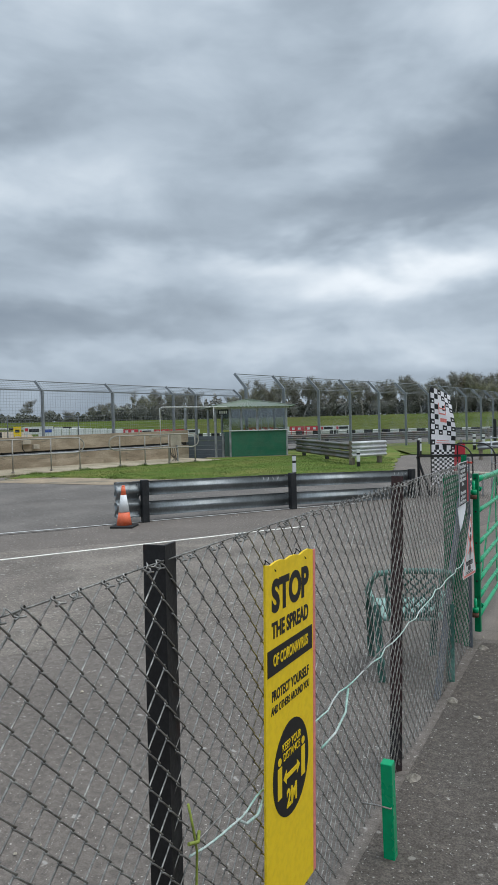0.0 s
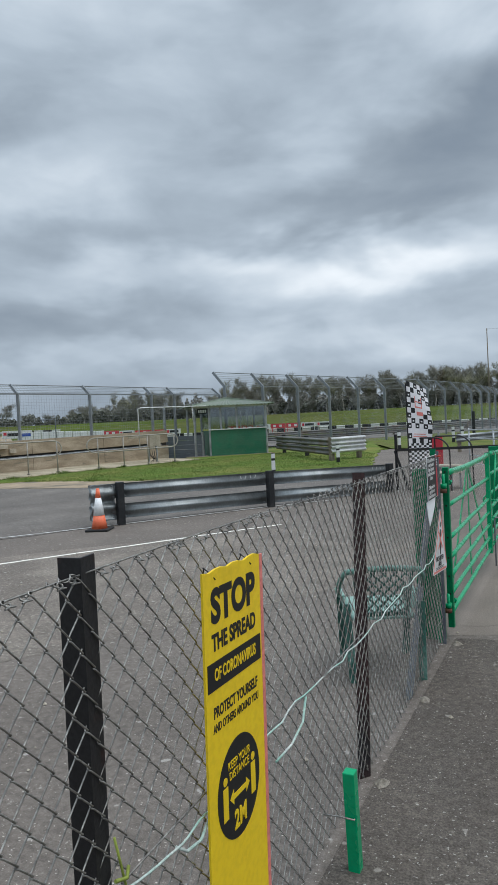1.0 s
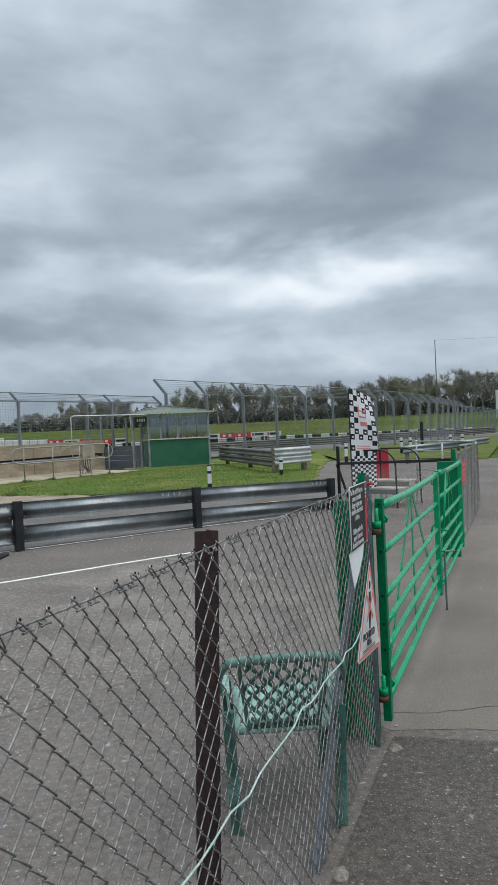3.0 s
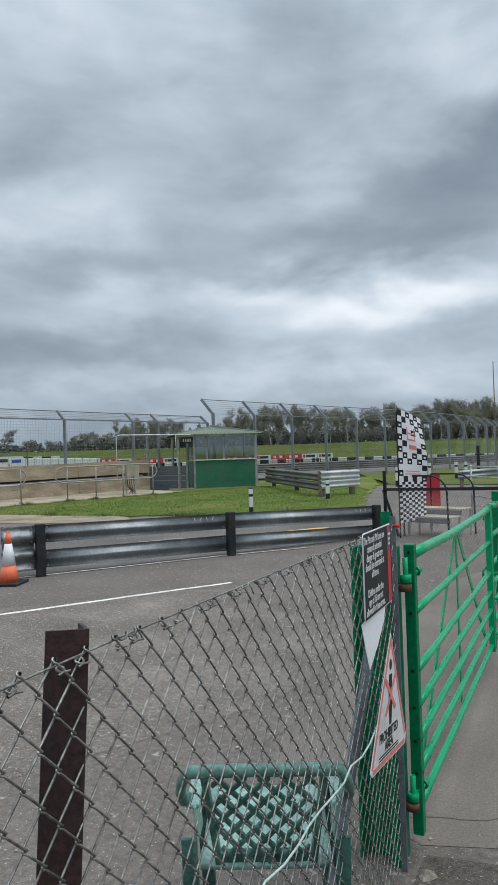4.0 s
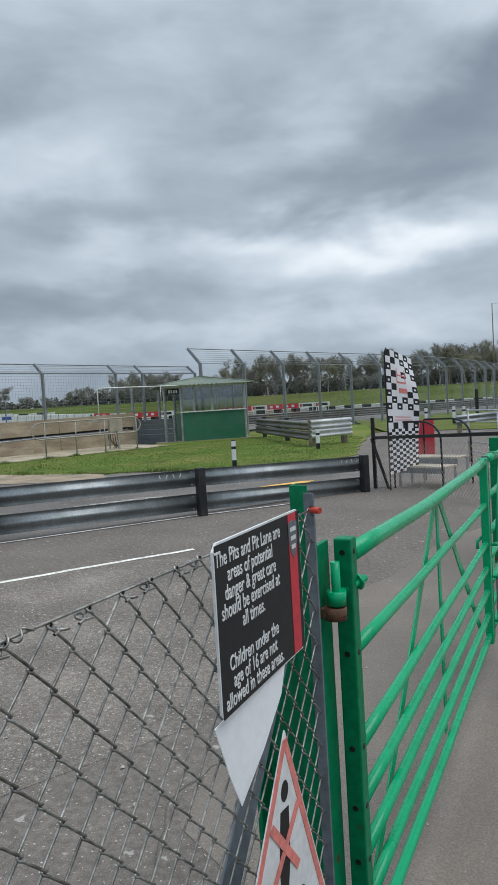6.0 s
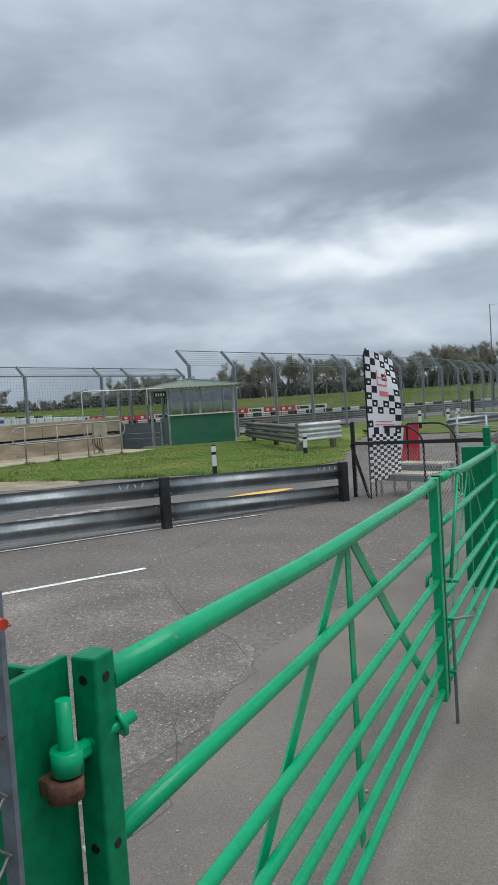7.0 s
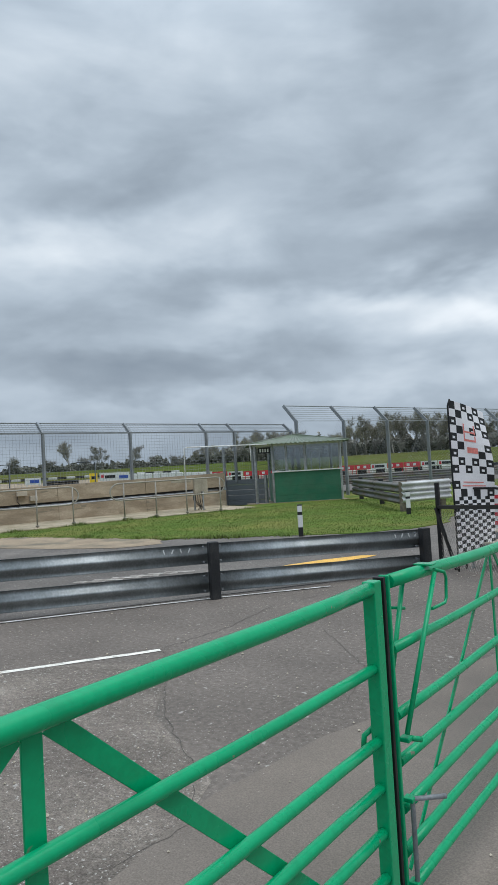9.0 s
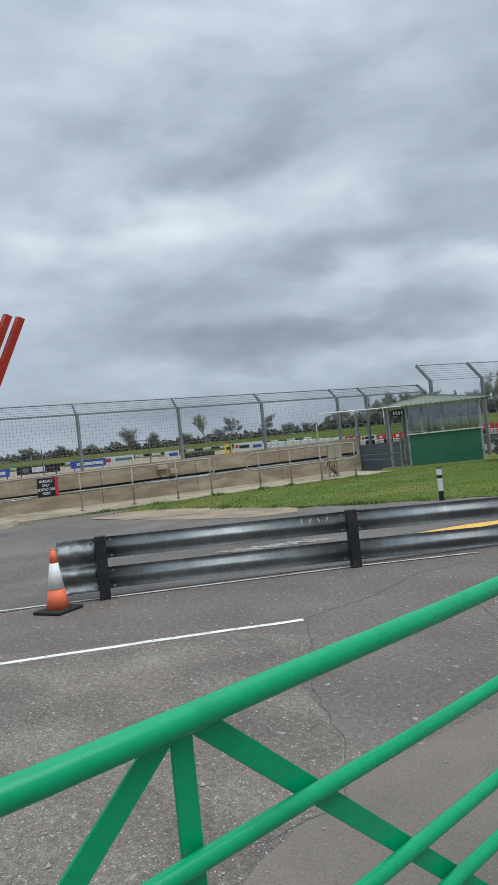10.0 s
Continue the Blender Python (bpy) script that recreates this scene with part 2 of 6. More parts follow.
M["white"] = mat("white_paint", (0.78, 0.78, 0.77), 0.55, 0, 0.08, 4, 60, 0.05, (0.6, 0.59, 0.56), 0.2, 3)
M["black"] = mat("black_paint", (0.013, 0.013, 0.014), 0.55, 0, 0.2, 5, 60, 0.05)
M["yellow"] = mat("yellow_board", (1.0, 0.68, 0.014), 0.5, 0, 0.06, 4, 50, 0.08, (0.90, 0.60, 0.015), 0.2, 4)
M["ink"] = mat("black_ink", (0.012, 0.012, 0.012), 0.5, 0, 0.15, 6, 60, 0)
M["pink"] = mat("board_edge_pink", (0.80, 0.24, 0.20), 0.6, 0, 0.15, 6, 60, 0)
M["red"] = mat("red_print", (0.62, 0.035, 0.055), 0.45, 0, 0.1, 5, 60, 0.04)
M["red_steel"] = mat("red_steel_paint", (0.56, 0.05, 0.025), 0.45, 0, 0.2, 3, 60, 0.08)
M["blue"] = mat("blue_print", (0.03, 0.09, 0.42), 0.5, 0, 0.15, 5, 60, 0.04)
M["orange"] = mat("cone_orange", (1.0, 0.21, 0.095), 0.5, 0, 0.1, 5, 60, 0.08, (0.9, 0.12, 0.035), 0.2, 6)
M["sleeve"] = mat("reflective_sleeve", (0.90, 0.90, 0.89), 0.35, 0, 0.05, 9, 60, 0.03, (0.75, 0.74, 0.72), 0.15, 8)
M["rubber"] = mat("black_rubber", (0.02, 0.02, 0.02), 0.8, 0, 0.3, 8, 60, 0.2)
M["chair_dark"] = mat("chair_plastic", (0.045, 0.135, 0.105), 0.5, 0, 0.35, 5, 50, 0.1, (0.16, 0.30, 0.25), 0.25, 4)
# pale green holds the sky light on the chair's arms and seat
M["chair_pale"] = mat("skylit_chair_plastic", (0.26, 0.44, 0.37), 0.6, 0, 0.25, 5, 60, 0.1, (0.36, 0.52, 0.45), 0.4, 4)
# lighter green: the highlight along the rim is mixed into its colour
M["chair_rim"] = mat("highlit_chair_plastic", (0.13, 0.27, 0.215), 0.5, 0, 0.3, 5, 50, 0.1, (0.07, 0.17, 0.135), 0.35, 6)
M["cloth"] = mat("printed_white_cloth", (0.90, 0.88, 0.89), 0.8, 0, 0.05, 4, 60, 0.04, (0.84, 0.80, 0.82), 0.3, 3)
M["paper"] = mat("white_paper", (0.93, 0.93, 0.94), 0.6, 0, 0.03, 5, 60, 0)
M["cord"] = mat("pale_green_cord", (0.34, 0.58, 0.48), 0.6, 0, 0.2, 20, 90, 0.1, (0.62, 0.64, 0.60), 0.5, 6)
M["cord_yellow"] = mat("yellow_green_cord", (0.26, 0.31, 0.05), 0.6, 0, 0.2, 20, 90, 0.1)
M["bark"] = mat("bark", (0.13, 0.115, 0.095), 0.95, 0, 0.3, 2, 20, 0.3)
M["leaf"] = mat("spring_foliage", (0.34, 0.335, 0.15), 0.8, 0, 0.4, 0.4, 4, 0, (0.34, 0.33, 0.17), 0.4, 0.3)
M["twig"] = mat("bare_twigs", (0.31, 0.295, 0.255), 0.9, 0, 0.4, 0.5, 5, 0)
M["dark_leaf"] = mat("evergreen_foliage", (0.17, 0.155, 0.10), 0.85, 0, 0.4, 0.6, 5, 0, (0.11, 0.055, 0.03), 0.3, 0.3)
M["hedge"] = mat("hedge_foliage", (0.215, 0.22, 0.18), 0.9, 0, 0.4, 0.5, 5, 0)
M["tyre"] = mat("tyre_rubber", (0.02, 0.02, 0.022), 0.8, 0, 0.3, 3, 30, 0.2)
M["tyre_white"] = mat("white_painted_tyres", (0.66, 0.66, 0.63), 0.8, 0, 0.2, 3, 30, 0.2)


# ---- helpers for building ----
def box(bm, c, s, rot=None, bevel=0.0):
    ret = bmesh.ops.create_cube(bm, size=1.0)
    m = Matrix.Translation(c) @ (rot.to_4x4() if rot else Matrix()) @ Matrix.Diagonal((*s, 1))
    bmesh.ops.transform(bm, matrix=m, verts=ret["verts"])
    if bevel:
        edges = list({e for v in ret["verts"] for e in v.link_edges})
        bmesh.ops.bevel(bm, geom=edges, offset=bevel, segments=2, profile=0.5, affect="EDGES")


def sweep(bm, pts, r, n=8, cap=True, closed=False):
    """A round tube along pts; r may be one radius or one per point."""
    pts = [Vector(p) for p in pts]
    k = len(pts)
    rr = r if isinstance(r, (list, tuple)) else [r] * k
    rings, side = [], None
    for i, p in enumerate(pts):
        a = pts[i - 1] if (i or closed) else p
        c = pts[(i + 1) % k] if (i < k - 1 or closed) else p
        d = (c - a).normalized()
        if side is None:
            side = d.cross(Vector((0, 0, 1)) if abs(d.z) < 0.9 else Vector((1, 0, 0))).normalized()
        else:
            side = (side - d * side.dot(d)).normalized()
        w = d.cross(side)
        rings.append([bm.verts.new(p + (side * math.cos(2 * math.pi * j / n) + w * math.sin(2 * math.pi * j / n)) * rr[i]) for j in range(n)])
    for i in range(k if closed else k - 1):
        a, c = rings[i], rings[(i + 1) % k]
        for j in range(n):
            f = bm.faces.new((a[j], a[(j + 1) % n], c[(j + 1) % n], c[j]))
            f.smooth = n > 4
    if cap and not closed:
        bm.faces.new(rings[0][::-1])
        bm.faces.new(rings[-1])


def bar(bm, a, c, w, t, up=(0, 0, 1), bevel=0.0):
    """A flat or square bar from a to c: w across (towards up x along), t the other way."""
    a, c = Vector(a), Vector(c)
    d = (c - a)
    ln = d.length
    z = d.normalized()
    x = Vector(up).cross(z)
    if x.length < 1e-4:
        x = Vector((1, 0, 0)).cross(z)
    x.normalize()
    y = z.cross(x)
    rot = Matrix((x, y, z)).transposed()
    box(bm, (a + c) / 2, (w, t, ln), rot, bevel)


def extrude_profile(bm, prof, a, c, up=Vector((0, 0, 1)), smooth=False, cap=True):
    """Sweep a closed (side, up) profile in a straight line from a to c."""
    a, c = Vector(a), Vector(c)
    d = (c - a).normalized()
    s = d.cross(up).normalized()
    u = s.cross(d)
    r0 = [bm.verts.new(a + s * p + u * q) for p, q in prof]
    r1 = [bm.verts.new(c + s * p + u * q) for p, q in prof]
    n = len(prof)
    for i in range(n):
        f = bm.faces.new((r0[i], r0[(i + 1) % n], r1[(i + 1) % n], r1[i]))
        f.smooth = smooth
    if cap:
        bm.faces.new(r0[::-1])
        bm.faces.new(r1)


def finish(name, bm, material):
    bmesh.ops.recalc_face_normals(bm, faces=bm.faces[:])
    area = sum(f.calc_area() for f in bm.faces)
    if area > 0 and sum(f.normal.z * f.calc_area() for f in bm.faces) / area < -0.6:
        bmesh.ops.reverse_faces(bm, faces=bm.faces[:])
    me = bpy.data.meshes.new(name)
    bm.to_mesh(me)
    bm.free()
    for m in material if isinstance(material, (list, tuple)) else [material]:
        me.materials.append(m)
    return me


def part(name, bm, material, parent=None, label=""):
    """Links a bmesh as one mesh object under a thing or a part."""
    ob = new(name, finish(name, bm, material))
    if parent:
        ob.parent = parent
    if label:
        ob["label"] = label
    return ob


def thing(name, label, category, group="", kind="", at=None):
    ob = new(name)
    ob.empty_display_size = 0.1
    if at is not None:
        ob.matrix_basis = at
    return tagged(ob, label, category, group, kind)


def single(name, bm, material, label, category, group="", kind=""):
    return tagged(part(name, bm, material), label, category, group, kind)


def lettering(name, body, size, m, material, parent, align="CENTER", bold=0.0, stretch=1.0, depth=0.0006, spacing=1.0):
    """Raised lettering in the built-in font; m puts its local x along the line and its local y up."""
    cu = bpy.data.curves.new(name, "FONT")
    cu.body, cu.size, cu.align_x, cu.align_y = body, size, align, "CENTER"
    cu.extrude, cu.offset, cu.space_line, cu.resolution_u, cu.space_character = depth, bold, 1.0, 5, spacing
    tmp = bpy.data.objects.new(name, cu)
    scene.collection.objects.link(tmp)
    me = bpy.data.meshes.new_from_object(tmp.evaluated_get(bpy.context.evaluated_depsgraph_get()))
    bpy.data.objects.remove(tmp)
    me.materials.clear()
    me.materials.append(material)
    me.transform(m @ Matrix.Diagonal((stretch, 1, 1, 1)))
    ob = new(name, me)
    ob.parent = parent
    return ob


def facing(origin, along, up=(0, 0, 1)):
    """Axes for a flat board: local x along, local y up, local z out of its face."""
    x = Vector(along).normalized()
    y = Vector(up).normalized()
    z = x.cross(y).normalized()
    y = z.cross(x)
    m = Matrix((x, y, z)).transposed().to_4x4()
    m.translation = Vector(origin)
    return m


# ---- lie of the land ----
ARM_A, ARM_N = Vector((-6.2, 8.3)), Vector((-0.79, 0.61))


def smooth(a, c, t):
    t = min(1, max(0, (t - a) / (c - a)))
    return t * t * (3 - 2 * t)


def ground_z(x, y):
    d = (Vector((x, y)) - ARM_A).dot(ARM_N)
    near = min(max(0.0, 0.0145 * (d - 0.5)), 0.225)
    r = math.hypot(x - 0.8, y - 2)
    if r < 45:
        return near
    az = math.degrees(math.atan2(-(x - 0.8), y - 2))
    w = smooth(34, 46, az) if -90 < az < 140 else 0.0
    h100 = 0.3 + 0.6 * w
    h190 = 4.6 if -60 < az < 140 else 3.0
    f = smooth(45, 95, r)
    z = near * (1 - f) + h100 * f
    return z + (h190 - h100) * smooth(108, 195, r)


def sheet(name, pts, lift, material, label, category, kind="structure", thick=0.0):
    """A patch of surface that follows the lie of the land."""
    bm = bmesh.new()
    bm.faces.new([bm.verts.new((x, y, 0)) for x, y in pts])
    for d in (0.5, 16.02):
        o = ARM_A + ARM_N * d
        bmesh.ops.bisect_plane(bm, geom=bm.verts[:] + bm.edges[:] + bm.faces[:], plane_co=(o.x, o.y, 0), plane_no=(ARM_N.x, ARM_N.y, 0))
    bmesh.ops.triangulate(bm, faces=bm.faces[:])
    for v in bm.verts:
        v.co.z = ground_z(v.co.x, v.co.y) + lift
    if thick:
        r = bmesh.ops.extrude_face_region(bm, geom=bm.faces[:])
        for v in r["geom"]:
            if isinstance(v, bmesh.types.BMVert):
                v.co.z -= thick
    return single(name, bm, material, label, category, kind=kind)


def build_ground():
    radii = [0, 4, 8, 12, 16, 20, 24, 28, 32, 36, 40, 45, 50, 56, 62, 70, 80, 90, 100, 112, 125, 140, 160, 180, 205, 240, 300, 400, 600, 900, 1400, 2200]
    n = 120
    bm = bmesh.new()
    rings = []
    for r in radii:
        if r == 0:
            rings.append([bm.verts.new((0.8, 2, -0.06))])
            continue
        row = []
        for j in range(n):
            a = 2 * math.pi * j / n
            x, y = 0.8 + r * math.sin(a), 2 + r * math.cos(a)
            row.append(bm.verts.new((x, y, ground_z(x, y) - (0.06 if r < 60 else 0.02))))
        rings.append(row)
    for i in range(1, len(rings)):
        for j in range(n):
            k = (j + 1) % n
            if i == 1:
                bm.faces.new((rings[0][0], rings[1][j], rings[1][k]))
            else:
                bm.faces.new((rings[i - 1][j], rings[i][j], rings[i][k], rings[i - 1][k]))
    for f in bm.faces:
        f.smooth = True
    return single("ground", bm, M["far_grass"], "open green grass field rising gently to a tree line", "ground", kind="structure")


build_ground()

def rough_edge(pts, amp, seed):
    return jitter_line(pts + [pts[0]], 0.35, amp, seed)[:-1]


def jitter_line(pts, step_len, amp, seed):
    rnd = random.Random(seed)
    out = []
    for (x0, y0), (x1, y1) in zip(pts, pts[1:]):
        k = max(1, int(math.hypot(x1 - x0, y1 - y0) / step_len))
        for i in range(k):
            f = i / k
            out.append((x0 + (x1 - x0) * f + rnd.uniform(-amp, amp), y0 + (y1 - y0) * f + rnd.uniform(-amp, amp)))
    return out + [pts[-1]]


# ---- surfaces ----
sheet("asphalt_yard", [(-34, -28), (26, -28), (26, 26), (-1.3, 29.6), (-7.0, 29.6), (-10.0, 15.1), (-16.4, 14.7), (-34, 4)], 0.0, M["asphalt"],
      "worn grey asphalt of the paddock yard and pit exit", "asphalt")
sheet("pit_lane", [(-24.62, -15.84), (-7.01, 7.04), (-6.25, 8.55), (-4.63, 10.98), (-2.57, 14.03), (-4.64, 19.08), (-9.19, 15.82), (-15.34, 12.87), (-29.05, 2.00)], 0.006, M["asphalt_dark"],
      "darker asphalt of the pit lane behind the barrier", "asphalt")
sheet("coarse_patch", [(-1.35, 6.9), (-2.3, 7.45), (-3.0, 8.35), (-3.7, 8.1), (-6.6, 5.0), (-9.0, 0.5), (-6.0, -1.5), (-3.4, 1.5), (-2.0, 3.6), (-1.25, 5.0), (-1.05, 6.2)], 0.002,
      M["asphalt_coarse"], "coarse stony asphalt patch with worn aggregate", "asphalt")
sheet("smooth_patch", rough_edge([(-1.25, 6.8), (-1.0, 5.6), (-0.9, 4.3), (0.02, 3.85), (2.6, 4.2), (2.6, 12), (-0.4, 11.2), (-0.9, 9.2)], 0.05, 9), 0.0022, M["asphalt_smooth"], "smooth brownish asphalt round the gates", "asphalt")
sheet("footpath", [(0.02, -8), (0.3, -8), (2.4, -8), (2.4, 4.1), (0.02, 3.75)], 0.0025, M["path"], "coarse asphalt footpath beside the fence", "asphalt")
sheet("verge", rough_edge([(-15.75, 14.17), (-14.77, 15.19), (-10.44, 15.54), (-8.98, 16.09), (-6.31, 17.40), (-5.32, 18.41), (-5.03, 19.56), (-5.34, 20.75), (-5.83, 22.66), (-6.67, 26.18), (-7.42, 29.66), (-10.12, 37.68),
                (-13.47, 37.68), (-15.25, 30.99), (-16.37, 27.64), (-14.42, 23.62), (-15.85, 19.53), (-16.50, 15.71)], 0.09, 5), 0.020, M["grass"], "mown green grass verge behind the barrier", "grass", thick=0.08)
sheet("dirt_strip", rough_edge([(-15.91, 15.02), (-14.55, 15.35), (-12.40, 15.63), (-10.28, 15.64), (-9.48, 14.93), (-10.00, 14.03), (-12.29, 13.44), (-15.47, 13.21)], 0.06, 6), 0.014, M["dirt"], "bare brown dirt at the edge of the grass", "dirt")
sheet("far_verge", [(-6.97, 29.77), (-1.41, 29.69), (-0.74, 28.48), (-0.76, 66.67), (-10.12, 66.67), (-14.58, 48.83), (-10.34, 37.68)], 0.02, M["rough_grass"], "rough green grass beside the track", "grass")
sheet("race_track", [(-66.86, 2.00), (-24.36, 10.83), (-18.15, 33.22), (-12.35, 46.60), (-3.43, 64.44), (6.39, 81.54), (-2.14, 88.31), (-15.62, 68.60), (-26.85, 48.83), (-40.23, 33.22), (-75.43, 23.53)], 0.03, M["asphalt_dark"], "grey asphalt of the race track", "asphalt")


def stripe(name, pts, w, material, label, lift=0.005):
    bm = bmesh.new()
    rows = []
    for i, (x, y) in enumerate(pts):
        a, c = Vector(pts[max(0, i - 1)]), Vector(pts[min(len(pts) - 1, i + 1)])
        d = (c - a).normalized()
        n = Vector((-d.y, d.x)) * w / 2
        rows.append([bm.verts.new((x + s * n.x, y + s * n.y, ground_z(x + s * n.x, y + s * n.y) + lift)) for s in (1, -1)])
    for a, c in zip(rows, rows[1:]):
        bm.faces.new((a[0], a[1], c[1], c[0]))
    return single(name, bm, material, label, "road marking", kind="structure")


stripe("white_line", jitter_line([(-8.5, 0.6), (-5.89, 4.87), (-4.79, 6.54), (-4.05, 7.72), (-3.42, 8.66)], 0.22, 0.009, 1), 0.075, M["white_line"], "white painted line across the asphalt yard")
stripe("edge_line", jitter_line([(-10.5, 2.2), (-7.67, 6.45), (-6.92, 7.41), (-6.2, 8.42), (-5.45, 9.5), (-4.5, 10.85), (-3.6, 11.95)], 0.25, 0.004, 2), 0.06, M["worn_line"], "worn white edge line beneath the crash barrier", 0.010)
for k in range(2, 8):
    bx, by = -7.17 + (k - 2) * 0.14, 10.92 + (k - 2) * 0.24
    stripe("hatch_mark", [(bx - 0.2, by - 0.02), (bx + 0.22, by + 0.2)], 0.13, M["hatch"], "faded white hatching on the pit lane", 0.012)
sheet("yellow_wedge", [(-5.25, 12.80), (-5.0, 12.92), (-4.62, 13.55), (-4.30, 14.30), (-4.26, 14.62), (-4.5, 14.5), (-4.88, 13.9), (-5.12, 13.3)], 0.014, M["yellow_line"], "yellow painted wedge on the pit lane", "road marking")
for k, (pts, w) in enumerate((([(-3.45, 8.72), (-2.9, 8.2), (-2.2, 7.45), (-1.5, 6.95), (-1.15, 6.55), (-1.2, 6.1)], 0.004), ([(-3.45, 8.72), (-3.4, 9.6), (-3.6, 10.6), (-3.4, 11.5)], 0.006),
                              ([(-1.3, 5.9), (-0.9, 5.2), (-1.0, 4.4), (-0.6, 3.6)], 0.004), ([(-0.3, 3.95), (0.2, 4.1), (0.56, 4.32), (1.4, 4.5)], 0.006), ([(-2.5, 9.9), (-1.6, 9.0), (-1.3, 8.2)], 0.004))):
    stripe("crack", jitter_line(pts, 0.07, 0.016, 20 + k), w, M["crack"], "thin crack in the asphalt", 0.0035)
# loose chips and small stones on the asphalt
rnd = random.Random(5)
bm = bmesh.new()
for k in range(2600):
    x, y = rnd.uniform(-9, 2.2), rnd.uniform(-1, 14)
    if x > -1.0 and rnd.random() < 0.75:
        continue
    s = rnd.uniform(0.004, 0.012) * (1.6 if rnd.random() < 0.06 else 1)
    pts = [bm.verts.new((x + s * math.cos(a) * rnd.uniform(0.6, 1), y + s * math.sin(a) * rnd.uniform(0.6, 1), 0.007)) for a in (0, 1.6, 3.1, 4.7)]
    top = bm.verts.new((x, y, 0.007 + s * 0.7))
    for i in range(4):
        bm.faces.new((pts[i], pts[(i + 1) % 4], top))
single("gravel", bm, M["pale_concrete"], "small pale stones scattered over the asphalt", "gravel", kind="stuff")


# ---- chain-link fence beside the path ----
def link_mesh(bm, a, c, z0, z1, pitch=0.033, tall=0.081, r=0.0020, hooks=True, wobble=0.004, seed=3, n=4):
    """Woven wire: zig-zag strands, each hooked into its neighbour."""
    rnd = random.Random(seed)
    a, c = Vector(a), Vector(c)
    d = (c - a)
    ln = d.length
    d.normalize()
    out = Vector((d.y, -d.x, 0))
    count = int(ln / pitch)
    rows = int((z1 - z0) / (tall / 2))

    def sag(s, z):
        return wobble * (math.sin(s * 3.1 + z * 2.3) + 0.6 * math.sin(s * 7.7 - z * 4.1))
    for i in range(count + 1):
        pts = []
        for k in range(rows + 1):
            side = -1 if (k + i) % 2 else 1
            z = z1 - k * tall / 2
            s = i * pitch + side * pitch / 2 * 1.15
            base = a + d * s + out * sag(s, z)
            for dz, ds, dd in ((0.0034, -side * 0.0036, 0.0034), (0.0012, 0, 0.0016), (-0.0012, 0, -0.0016), (-0.0034, -side * 0.0036, -0.0034)):
                p = base + d * ds + out * (dd * side)
                p.z = a.z + z + dz + 0.006 * math.sin(s * 2.2)
                pts.append(p)
        sweep(bm, pts, r, n, cap=False)
        if hooks and i % 2 == 0:
            s = i * pitch + pitch / 2
            h = a + d * s + out * sag(s, z1)
            t = rnd.uniform(-0.5, 0.5)
            loop = [(0.012 * math.sin(q * 0.62) * (1 + 0.7 * t) + 0.0026 * q, 0.006 * math.cos(q * 0.62), 0.001 + 0.0042 * (1 - math.cos(q * 0.62)) * (0.8 + 0.9 * t)) for q in range(11)]
            sweep(bm, [h + d * (x if i % 4 else -x) + out * y + Vector((0, 0, z1 - 0.016 + z + a.z)) for x, y, z in loop], r * 1.0, n, cap=False)


def angle_post(bm, base, top, w=0.058, t=0.006, turn=0.0):
    """An L-section post: two flat legs."""
    base, top = Vector(base), Vector(top)
    z = (top - base).normalized()
    x = Matrix.Rotation(turn, 3, "Z") @ Vector((1, 0, 0))
    y = z.cross(x).normalized()
    x = y.cross(z)
    prof = [(0, 0), (w, 0), (w, t), (t, t), (t, w), (0, w)]
    r0 = [bm.verts.new(base + x * p + y * q) for p, q in prof]
    r1 = [bm.verts.new(top + x * p + y * q) for p, q in prof]
    for i in range(6):
        bm.faces.new((r0[i], r0[(i + 1) % 6], r1[(i + 1) % 6], r1[i]))
    bm.faces.new(r0[::-1])
    bm.faces.new(r1)


